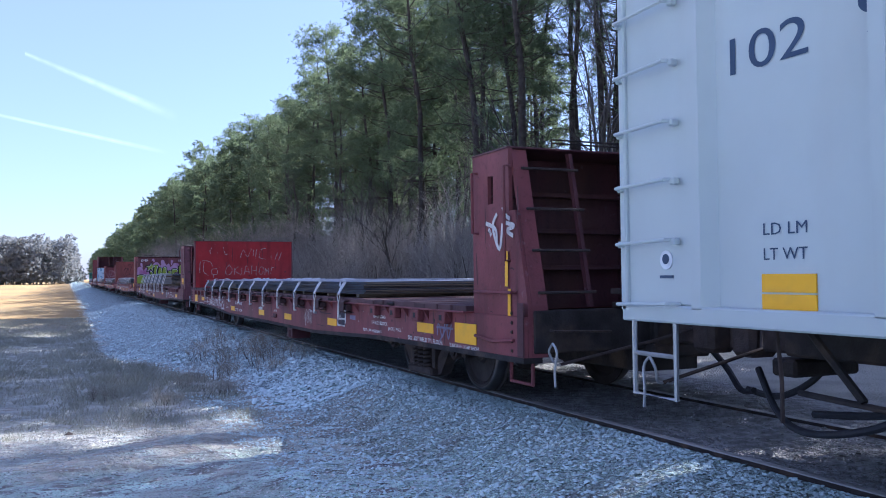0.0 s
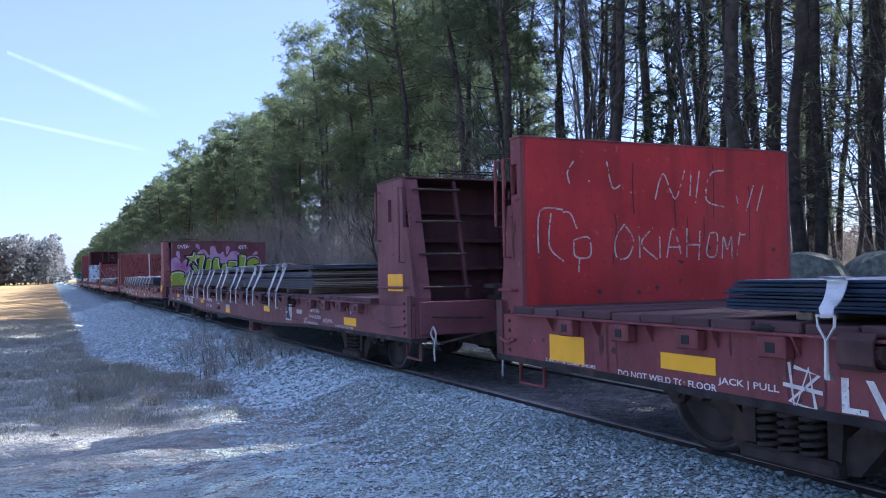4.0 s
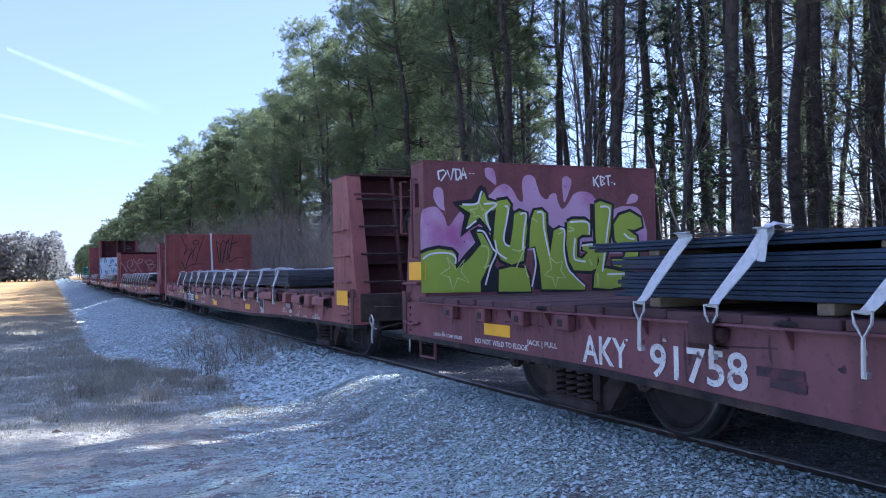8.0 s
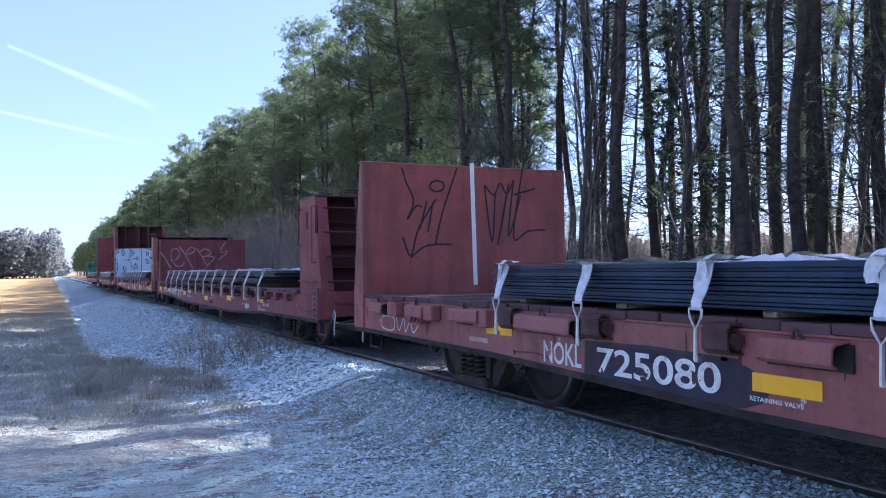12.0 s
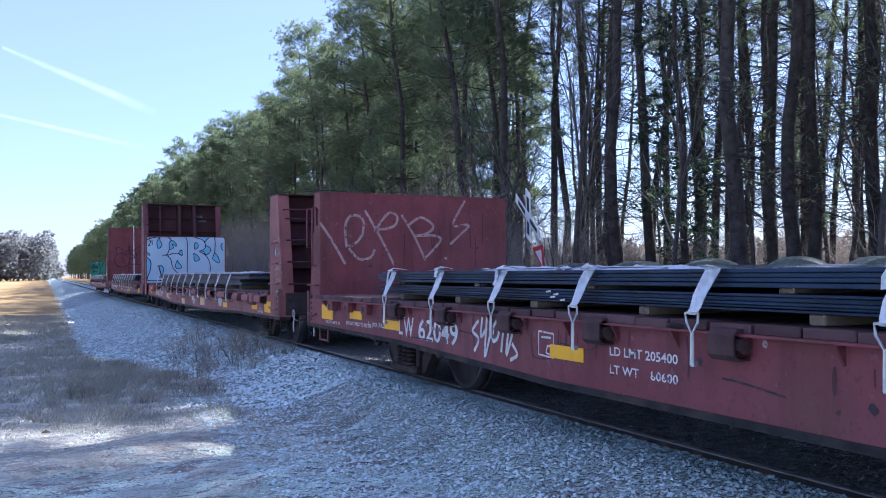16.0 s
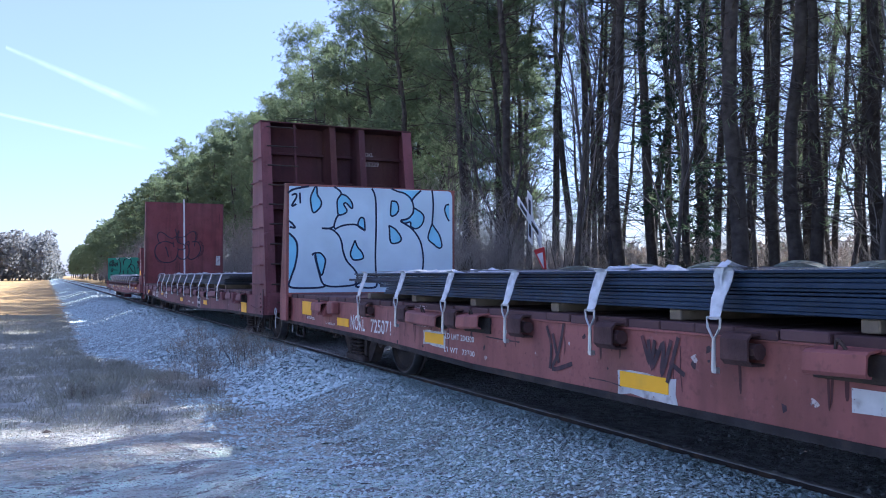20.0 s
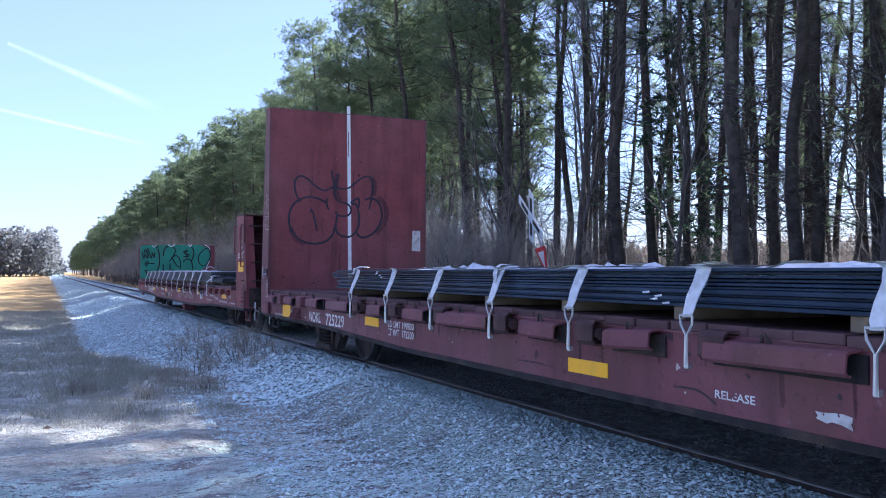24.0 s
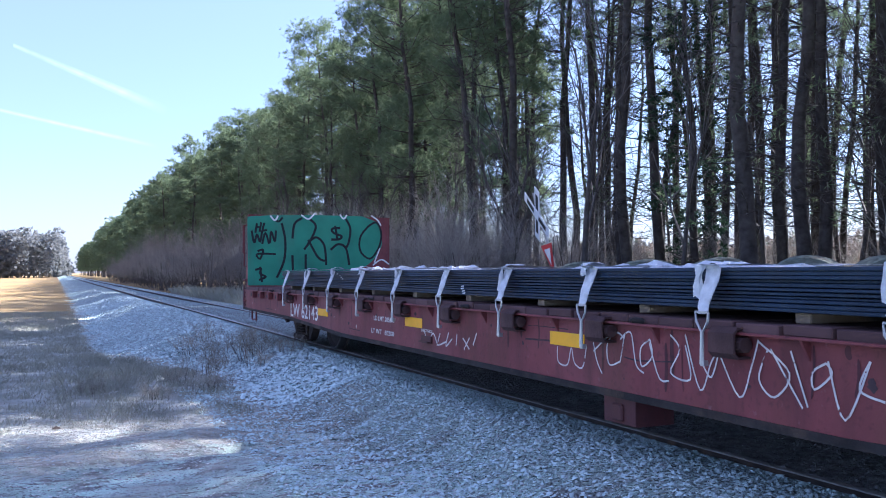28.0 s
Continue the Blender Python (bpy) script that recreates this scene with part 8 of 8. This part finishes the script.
side_paint(7, CHALK, 0.011, [[(1.28, 0.65), (1.29, 0.54), (1.41, 0.53), (1.46, 0.65), (1.5, 0.55), (1.6, 0.53), (1.65, 0.68)], [(1.73, 0.71), (1.77, 0.59), (1.83, 0.51)], [(1.73, 0.65), (1.85, 0.73), (1.94, 0.78)], [(2.03, 0.61), (1.91, 0.58), (1.89, 0.71), (1.99, 0.79), (2.07, 0.76)], [(2.08, 0.79), (2.03, 0.61)], [(2.03, 0.75), (2.14, 0.8), (2.19, 0.61), (2.27, 0.56)], [(2.33, 0.77), (2.24, 0.71), (2.25, 0.6), (2.35, 0.67), (2.33, 0.77)], [(2.32, 0.75), (2.41, 0.55), (2.5, 0.54)]], 5)
side_paint(7, CHALK, 0.011, [[(2.52, 0.81), (2.6, 0.73), (2.52, 0.59), (2.69, 0.57), (2.65, 0.76)], [(2.65, 0.82), (2.77, 0.52), (2.86, 0.68), (2.92, 0.75), (2.86, 0.6), (2.79, 0.67)], [(2.9, 0.78), (3.07, 0.52), (3.16, 0.69), (3.21, 0.83)], [(3.21, 0.82), (3.41, 0.68), (3.31, 0.55), (3.21, 0.63), (3.27, 0.78)], [(3.29, 0.79), (3.43, 0.6), (3.49, 0.52)], [(3.42, 0.79), (3.52, 0.53)], [(3.63, 0.75), (3.55, 0.7), (3.56, 0.62), (3.66, 0.7), (3.63, 0.75)], [(3.64, 0.76), (3.73, 0.5), (3.87, 0.78), (3.81, 0.65), (3.94, 0.61)]], 5)
side_paint(7, CHALK, 0.016, [[(-1.14, 0.6), (-1.06, 0.51), (-0.93, 0.6), (-0.83, 0.49)], [(-0.77, 0.61), (-0.82, 0.5), (-0.64, 0.54)], [(-0.58, 0.63), (-0.64, 0.5), (-0.5, 0.58)], [(-0.4, 0.63), (-0.42, 0.52)], [(-0.28, 0.6), (-0.15, 0.51)], [(-0.15, 0.61), (-0.26, 0.5)], [(-0.01, 0.66), (-0.08, 0.55)]], 5)
side_paint(7, CHALK, 0.008, [[(8.24, 0.81), (8.2, 0.72), (8.28, 0.76), (8.26, 0.67)], [(8.31, 0.79), (8.28, 0.66), (8.4, 0.66)], [(8.42, 0.74), (8.44, 0.79), (8.48, 0.75), (8.47, 0.7)], [(8.52, 0.79), (8.47, 0.78), (8.48, 0.72), (8.53, 0.76)], [(8.55, 0.73), (8.57, 0.81), (8.6, 0.74)], [(8.63, 0.82), (8.6, 0.72), (8.66, 0.68)], [(8.46, 0.67), (8.5, 0.74), (8.53, 0.68), (8.58, 0.75), (8.63, 0.66), (8.67, 0.76)]], 5)
side_paint(7, CHALK, 0.02, [[(9.25, 1.54), (9.21, 1.47), (9.35, 1.48), (9.33, 1.55), (9.25, 1.54)], [(9.39, 1.44), (9.41, 1.56), (9.5, 1.55), (9.41, 1.51), (9.52, 1.44)], [(9.55, 1.44), (9.56, 1.57), (9.59, 1.45), (9.61, 1.57)], [(9.62, 1.57), (9.73, 1.57)], [(9.66, 1.57), (9.66, 1.45)]], 5, 1.412)
side_paint(1, CHALK, 0.008, [[(3.017, 0.694), (3.041, 0.627), (3.05, 0.585), (3.064, 0.518)], [(3.123, 0.597), (3.065, 0.63), (2.993, 0.605), (2.964, 0.564), (3.006, 0.58), (3.082, 0.653), (3.123, 0.702), (3.104, 0.705), (3.086, 0.675)], [(3.029, 0.583), (3.047, 0.507), (3.065, 0.467), (3.076, 0.487), (3.05, 0.601)], [(3.097, 0.528), (3.132, 0.585), (3.178, 0.614), (3.212, 0.613)], [(3.103, 0.676), (3.14, 0.638), (3.163, 0.568), (3.177, 0.505)], [(3.165, 0.706), (3.189, 0.659)], [(3.178, 0.544), (3.221, 0.585), (3.267, 0.601), (3.291, 0.589)], [(3.198, 0.644), (3.214, 0.569), (3.239, 0.513)], [(3.206, 0.692), (3.228, 0.622), (3.257, 0.562), (3.273, 0.508)], [(3.296, 0.648), (3.317, 0.582), (3.338, 0.5)], [(3.238, 0.649), (3.261, 0.69), (3.298, 0.704), (3.345, 0.686), (3.372, 0.634), (3.356, 0.582), (3.31, 0.546), (3.269, 0.566), (3.256, 0.625), (3.279, 0.679)], [(3.321, 0.668), (3.351, 0.694), (3.386, 0.7), (3.39, 0.666), (3.374, 0.609), (3.398, 0.561), (3.402, 0.514)], [(3.324, 0.668), (3.388, 0.685), (3.451, 0.699)]], 5)
side_lines(3, WHITE, 0.012, [[(6.746, 0.569), (6.789, 0.601)]], 5)
side_blot_sharp(3, WHITE, 0, [[(6.781, 0.609), (6.803, 0.609), (6.792, 0.59)]], 5)
side_blot_sharp(3, PLACARD, 0, [[(6.189, 0.611), (6.295, 0.618), (6.374, 0.586), (6.377, 0.562), (6.188, 0.563)], [(6.209, 0.525), (6.378, 0.527), (6.378, 0.512), (6.209, 0.508)]], 4)
side_lines(6, CHALK_THIN, 0.012, [[(-8.97, 2.1), (-8.73, 2.1), (-8.72, 1.88), (-8.96, 1.89), (-8.97, 2.1)], [(-8.82, 1.99), (-8.87, 1.99), (-8.87, 1.95), (-8.82, 1.94)], [(-8.89, 2.06), (-8.78, 2.05)]], 4, 1.487)
side_paint(6, CHALK_THIN, 0.008, [[(-9, 2.42), (-8.9, 2.47), (-8.81, 2.42), (-8.73, 2.44)], [(-8.98, 2.31), (-8.86, 2.37), (-8.74, 2.36)], [(-8.94, 2.21), (-8.82, 2.27), (-8.72, 2.28)], [(-8.9, 2.47), (-8.86, 2.22)], [(-8.81, 2.42), (-8.78, 2.23)], [(-9.04, 2.16), (-8.94, 2.19), (-8.9, 2.12), (-8.82, 2.18), (-8.72, 2.13)], [(-8.88, 1.01), (-8.86, 0.93), (-8.82, 0.99), (-8.78, 0.94)], [(-8.86, 0.87), (-8.82, 0.91), (-8.8, 0.83)]], 4, 1.487)

# rough white paint left round some of the yellow sheets: car, place, bottom, length, height
for c, y, z0, ln, h in ((5, 28.72, 0.50, 0.56, 0.165), (5, 31.56, 0.44, 0.56, 0.15), (5, 34.46, 0.53, 0.50, 0.13), (2, -28.95, 0.53, 0.44, 0.08), (1, -50.12, 0.585, 0.34, 0.06), (3, -8.2, 0.56, 0.30, 0.05), (6, 48.1, 0.50, 0.2, 0.05)):
    u, rw = (ENDS[c][0] + ENDS[c][3]) / 2 - y, random.Random(int(y * 100))
    edge = [(a, 0) for a in (0, 0.25, 0.5, 0.75, 1)] + [(1, 0.5)] + [(a, 1) for a in (1, 0.75, 0.5, 0.25, 0)] + [(0, 0.5)]
    side_blot_sharp(c, PLACARD, 0, [[(u + ln * a + rw.gauss(0, 0.008), z0 + h * b + rw.gauss(0, 0.007)) for a, b in edge]], 2)

# a framed slate-blue defect card board on the third car
card = part("card_board", Shape().box(-HALF - 0.022, -HALF - 0.001, -6.43, -6.16, 0.625, 0.712, 0.004), RUST_RED, CARS[3][0], "steel card board with a slate-blue card")
part("card", Shape().box(-HALF - 0.026, -HALF - 0.0225, -6.41, -6.18, 0.637, 0.700), mat("slate_blue_card", (0.22, 0.27, 0.33), 0.5, 0, 0.15, 9, bump=0.05), card)
for c, y in ((7, 61.32),):
    letters("LIFT", 0.07, Matrix.Translation((-1.411, CARS[c][1](y), 1.72)) @ SIDE, WHITE, CARS[c][0], 0.2)
    letters("HERE", 0.07, Matrix.Translation((-1.411, CARS[c][1](y), 1.62)) @ SIDE, WHITE, CARS[c][0], 0.2)
for c, words in ((6, (("NOKL", 3.42, 0.075, 0.22), ("725229", 3.24, 0.085, 0.34))), (3, (("725080", 2.08, 0.075, 0.34),)), (5, (("NOKL", 2.16, 0.07, 0.22), ("725071", 2.03, 0.07, 0.3)))):
    yf = {3: -17.2, 5: 22.38, 6: 41.75}[c]
    for text, z, h, span in words:
        letters(text, h, Matrix.Translation((0.62, CARS[c][1](yf) - 0.064, z)) @ FACE, WHITE, CARS[c][0], span)


# the tall car's end panel: card holder, chalk tag, white scrape, slots; smudges on its wall
side_paint(6, CHALK, 0.009, [[(-8.83, 1.03), (-8.84, 0.92), (-8.79, 0.9)], [(-8.8, 0.99), (-8.77, 0.93), (-8.75, 1.02), (-8.73, 0.94)], [(-8.86, 0.88), (-8.79, 0.91), (-8.8, 0.82), (-8.85, 0.8), (-8.76, 0.8), (-8.74, 0.88)], [(-8.82, 1.06), (-8.77, 1.04)], [(-8.79, 1.07), (-8.8, 1.02)]], 5, 1.487)
side_paint(6, SPRAY_WHITE, 0.022, [[(-9.09, 1.29), (-9.1, 1.2), (-9.08, 1.08)]], 5, 1.487)
# slots drawn flat in black, for the shade inside them
side_blot_sharp(6, BLACK, 0, [[(u, z), (u + 0.035, z), (u + 0.035, z + 0.014), (u, z + 0.014)] for u, z in ((-9.1, 0.86), (-8.97, 0.85), (-9.1, 0.70), (-8.98, 0.69), (-8.86, 0.69), (-9.08, 0.60), (-8.94, 0.59))], 4, 1.487)
holder = part("card_board", Shape().box(-1.502, -1.486, CARS[6][1](58.985), CARS[6][1](58.755), 1.13, 1.25, 0.004), GRIME, CARS[6][0], "steel holder for waybill cards")
for k in range(2):
    for q in range(2):
        part("card", Shape().box(-1.506, -1.5025, CARS[6][1](58.97 - 0.105 * k) - 0.095, CARS[6][1](58.97 - 0.105 * k), 1.14 + 0.055 * q, 1.185 + 0.055 * q), BLACKISH if q else GREY_TAG, holder)
rs = random.Random(66)
for c, z0, z1, n in ((6, 1.0, 3.6, 18), (4, 1.0, 2.1, 9), (1, 1.0, 2.1, 7)):
    spots = []
    for k in range(n):
        u, z, w = rs.uniform(-1.25, 1.2), z0 + (z1 - z0) * rs.random() ** 2, rs.uniform(0.008, 0.028)
        spots.append([(u + w * rs.uniform(0.4, 1.7) * math.cos(a * 0.785), z + w * rs.uniform(0.3, 1.1) * math.sin(a * 0.785)) for a in range(8)])
    face_blot(c, MAROON_DARK, 0, spots, 2)
    face_paint(c, MAROON_DARK, 0.012, [[(u, z), (u + rs.gauss(0, 0.01), z - 0.12), (u + rs.gauss(0, 0.015), z - rs.uniform(0.2, 0.5))] for u, z in [(rs.uniform(-1.2, 1.2), rs.uniform(1.6, z1)) for k in range(8)]], 2)
letters("CARD", 0.035, Matrix.Translation((-HALF - 0.004, CARS[6][1](57.46), 0.60)) @ SIDE, WHITE, CARS[6][0], 0.11)


# ---------------------------------------------------------------- covered hopper at the head of the train
def hopper_car():
    yb, yl = along(-61.58), along(-76.5)
    mid = (yb + yl) / 2
    car = thing("covered_hopper_car", pose(MID, mid, 0), "pale grey covered hopper car with dark blue lettering", "hopper car")
    Y = lambda y: along(y) - mid
    b, a = yb - mid, yl - mid
    hw = 1.6
    part("body", Shape().prism([(a, 0.98), (b, 0.98), (b, 4.2), (a, 4.2)], "x", -hw + 0.08, hw - 0.08), HOPPER_WHITE, car)
    part("roof", Shape().prism([(-hw + 0.05, 4.2), (hw - 0.05, 4.2), (hw - 0.3, 4.45), (-hw + 0.3, 4.45)], "y", a, b), HOPPER_WHITE, car)
    for sx in (-1, 1):
        part("side_sill", Shape().box(sx * (hw - 0.1), sx * hw, a, b, 0.90, 1.0, 0.01), HOPPER_WHITE, car)
        part("corner_panel", Shape().box(sx * (hw - 0.10), sx * (hw - 0.03), b - 0.62, b, 1.0, 4.2, 0.01), HOPPER_WHITE, car)
        part("end_post", Shape().box(sx * (hw - 0.09), sx * (hw + 0.0), b - 0.05, b + 0.01, 0.96, 4.2, 0.01), HOPPER_WHITE, car)
        k = b - 0.62
        while k > a:
            part("side_post", Shape().prism([(sx * (hw - 0.08), k - 0.16), (sx * (hw - 0.0), k - 0.10), (sx * (hw - 0.0), k - 0.02), (sx * (hw - 0.08), k + 0.04)], "z", 0.985, 4.2), HOPPER_WHITE, car)
            k -= 1.16
        for z in ((4.0,) if sx < 0 else ()):
            part("side_rail", Shape().tube([(sx * (hw - 0.07), b - 0.8, z), (sx * (hw - 0.07), a, z)], 0.012, 6), HOPPER_WHITE, car)
    for z in (1.0, 1.36, 1.70, 2.03, 2.37, 2.71, 3.05, 3.4, 3.75):
        part("grab_iron", Shape().tube([(-hw + 0.02, b - 0.02, z), (-hw - 0.06, b - 0.04, z), (-hw - 0.06, b - 0.50, z + 0.01), (-hw + 0.02, b - 0.52, z + 0.01)], 0.011, 8), HOPPER_WHITE, car)
    part("sill_step", Shape().tube([(-hw + 0.02, b - 0.10, 0.95), (-hw + 0.02, b - 0.10, 0.47), (-hw + 0.02, b - 0.48, 0.47), (-hw + 0.02, b - 0.48, 0.95)], 0.017, 6).tube([(-hw + 0.02, b - 0.10, 0.71), (-hw + 0.02, b - 0.48, 0.71)], 0.014, 6), GALV, car, "bent steel ladder step under the corner")
    for k in range(3):
        y0 = b - 1.6 - k * 4.4
        part("hopper_bay", Shape().prism([(y0, 0.98), (y0 - 3.6, 0.98), (y0 - 2.2, 0.35), (y0 - 1.4, 0.35)], "x", -1.25, 1.25), HOPPER_WHITE, car)
        part("outlet_gate", Shape().box(-1.1, 1.1, y0 - 2.3, y0 - 1.3, 0.25, 0.36, 0.02), GRIME, car)
    part("centre_sill", Shape().box(-0.3, 0.3, a, b, 0.62, 0.98, 0.02), GRIME, car)
    part("end_brace", Shape().tube([(-1.2, b - 1.4, 0.55), (-1.2, b - 1.0, 0.95)], 0.022, 6).tube([(-1.2, b - 2.2, 0.50), (-1.2, b - 1.0, 0.55)], 0.018, 6), GRIME, car)
    part("drain_hose", Shape().tube(curve([(-1.0, b - 0.5, 0.62), (-1.1, b - 0.75, 0.40), (-1.25, b - 1.1, 0.36), (-1.3, b - 1.5, 0.44), (-1.15, b - 1.6, 0.52), (-1.05, b - 1.3, 0.46), (-1.05, b - 0.95, 0.42)], 6), 0.02, 8), BLACK, car, "looped black rubber hose")
    coupler(car, b, 1)
    for t in (b - 2.6, a + 2.6):
        truck(car, t)
    for text, h, y, z, span in (("102", 0.20, -62.47, 2.22, 0.52), ("9", 0.24, -63.27, 2.21, 0.2), ("LD LM", 0.062, -62.68, 1.37, 0.28), ("LT WT", 0.062, -62.68, 1.245, 0.28), ("2", 0.062, -63.33, 1.37, 0.05)):
        letters(text, h, Matrix.Translation((0, Y(y), z)) @ Matrix.Translation((-hw + 0.076, 0, 0)) @ SIDE, HOPPER_BLUE, car, span)
    for z in (0.985, 1.085):
        part("reflector", Shape().box(-hw + 0.070, -hw + 0.079, Y(-62.67), Y(-63.01), z, z + 0.09), YELLOW, car, "yellow reflective sheet")
    badge = Shape().lathe([(0.0, 0.0), (0.0, 0.055), (0.004, 0.055)], (-hw + 0.024, b - 0.40, 1.26), 20)
    part("inspection_badge", badge, SIGN_WHITE, car, "small round white badge")
    part("badge_mark", Shape().lathe([(0.0, 0.0), (0.0, 0.03), (0.001, 0.03)], (-hw + 0.021, b - 0.40, 1.265), 14), HOPPER_BLUE, car)
    part("lettering", Shape().box(-hw + 0.0245, -hw + 0.0275, b - 0.46, b - 0.34, 1.155, 1.172), HOPPER_BLUE, car)
    for z in (1.36, 1.70, 2.03, 2.37, 2.71, 3.05, 3.4):
        for e in (0.02, 0.52):
            part("bracket", Shape().box(-hw - 0.03, -hw + 0.02, b - e - 0.02, b - e + 0.02, z - 0.02, z + 0.02, 0.008), HOPPER_WHITE, car)
    part("brake_chain", Shape().tube([(-1.3, b - 0.95, 0.9), (-1.32, b - 1.0, 0.62), (-1.3, b - 0.98, 0.40)], 0.012, 5), RUSTY, car)
    MOVERS.append((car, car.matrix_basis.copy()))


hopper_car()

# ---------------------------------------------------------------- ties, loose stones and grass
tie_me = Shape().box(-1.28, 1.28, -0.11, 0.11, -0.33, -0.165, 0.012).mesh("tie", CREOSOTE)
for k in range(150):
    y = 12.5 + 0.5 * k
    part("tie", tie_me, None, track, at=pose(MID + 0.03 * math.sin(k * 5.1), y, 0.012 * math.sin(k * 2.3), 0, 0, 0.8 * math.sin(k * 3.1)))

ico = [(0, 0, 1), (0.894, 0, 0.447), (0.276, 0.851, 0.447), (-0.724, 0.526, 0.447), (-0.724, -0.526, 0.447), (0.276, -0.851, 0.447)]
ico_f = [(0, 1, 2), (0, 2, 3), (0, 3, 4), (0, 4, 5), (0, 5, 1)]


def scatter_stones(name, label, count, place, lo, hi, seed, material):
    r = random.Random(seed)
    s = Shape()
    for k in range(count):
        x, y = place(r)
        sz = lo + (hi - lo) * r.random() ** 2
        a = r.random() * 6.283
        ca, sa, fx, fy, fz = math.cos(a), math.sin(a), r.uniform(0.7, 1.3), r.uniform(0.6, 1.1), r.uniform(0.5, 1.0)
        tx, ty = r.gauss(0, 0.25), r.gauss(0, 0.25)
        z0 = ground_z(x, y) - sz * 0.25
        vs = []
        for u, v, w in ico:
            j = r.uniform(0.8, 1.2)
            u, v, w = u * fx * j, v * fy * j, w * fz * j
            vs.append((x + sz * (ca * u - sa * v), y + sz * (sa * u + ca * v), z0 + sz * (w + tx * u + ty * v)))
        s.add(vs, ico_f)
    return tagged(new(name, s.mesh(name, material)), label, "stones", kind="stuff")


def on_shoulder(r):
    y = 9.5 + 42 * r.random() ** 1.6
    toe = 2.2 - 1.35 * ease(13, 22, y) + 0.2 * r.gauss(0, 0.6)
    return r.uniform(toe, 3.85), y


def by_rail(r):
    return 4.0 - 2.6 * r.random() ** 1.3, 2.6 + 9 * r.random()


def between_rails(r):
    return r.uniform(4.06, 5.38), 3 + 30 * r.random() ** 1.4


def on_lot(r):
    return r.uniform(-2.5, 3.6), 3.4 + 7 * r.random()


scatter_stones("ballast", "crushed grey granite ballast on the track shoulder", 15000, on_shoulder, 0.018, 0.052, 1, STONE)
scatter_stones("gravel", "fine grey gravel beside the near rail", 26000, by_rail, 0.007, 0.027, 2, STONE)
scatter_stones("dirt_stones", "dark stones and dirt between the rails", 5000, between_rails, 0.008, 0.028, 3, mat("oily_stones", (0.28, 0.275, 0.26), 0.85, 0, 0.3, 12, bump=0.2, island=True))
scatter_stones("lot_pebbles", "scattered pebbles and clods on the gravel lot", 20000, on_lot, 0.004, 0.019, 4, mat("dusty_pebbles", (0.46, 0.51, 0.46), 0.9, 0, 0.4, 9, bump=0.2, island=True))
clod = tagged(new("dirt_clod", Shape().add([(0.05 * u * (1 + 0.2 * math.sin(9 * u)), 0.05 * v, 0.05 * w) for u, v, w in ico], ico_f).mesh("dirt_clod", CREOSOTE, True)), "dark clod of earth on the lot", "clod")
clod.matrix_basis = pose(0.02, 8.9, ground_z(0.02, 8.9) - 0.005)


def grass_tufts(name, label, count, place, height, seed, material):
    r = random.Random(seed)
    s = Shape()
    for k in range(count):
        x, y, big = place(r)
        z = ground_z(x, y, False) - 0.01
        vs, fs = [], []
        for j in range(9):
            a, ln = r.random() * 6.283, height * big * r.uniform(0.4, 1.2)
            lean = r.uniform(0.15, 0.9)
            d = Vector((math.cos(a) * lean, math.sin(a) * lean, 1)).normalized()
            o = Vector((x + r.gauss(0, 0.06), y + r.gauss(0, 0.06), z))
            w = Vector((-math.sin(a), math.cos(a), 0)) * r.uniform(0.002, 0.0045) * (1 + 0.02 * y)
            m_, t_ = o + d * ln * 0.6, o + d * ln + Vector((math.cos(a), math.sin(a), -0.5)) * ln * 0.2 * r.random()
            i = len(vs)
            vs += [tuple(o - w), tuple(o + w), tuple(m_ + w * 0.8), tuple(t_), tuple(m_ - w * 0.8)]
            fs.append((i, i + 1, i + 2, i + 3, i + 4))
        s.add(vs, fs)
    return tagged(new(name, s.mesh(name, material)), label, "grass", kind="stuff")


def verge(r):
    y = 8.0 + 36 * r.random() ** 1.5
    x = r.uniform(-4.0, 2.05 - 1.3 * ease(13, 22, y))
    return x, y, (0.5 + 0.9 * max(0.0, bumpy(x, y, 1.6, 12) + 0.35)) * ease(7.8, 10.6, y + 2.2 * bumpy(x, y, 0.9, 3))


def east_verge(r):
    return r.uniform(7.0, 12.5), 15 + 45 * r.random() ** 1.4, r.uniform(0.8, 1.6)


grass_tufts("dry_grass", "dry brown winter grass on the verge", 8000, verge, 0.12, 21, GRASS_DRY)
grass_tufts("far_verge_grass", "dry tall grass beyond the track", 3000, east_verge, 0.5, 22, GRASS_DRY)


# ---------------------------------------------------------------- motion of the train
def motions():
    end = 28.0
    for ob, m in MOVERS:
        walk(ob, [(t, Matrix.Translation((0, -gone(t), 0)) @ m) for t in range(0, 29)])
    for ws, y in WHEELS:
        walk(ws, [(k / 10, Matrix.Translation((0, y, R_W)) @ Matrix.Rotation(gone(k / 10) / R_W, 4, "X")) for k in range(281)])


motions()
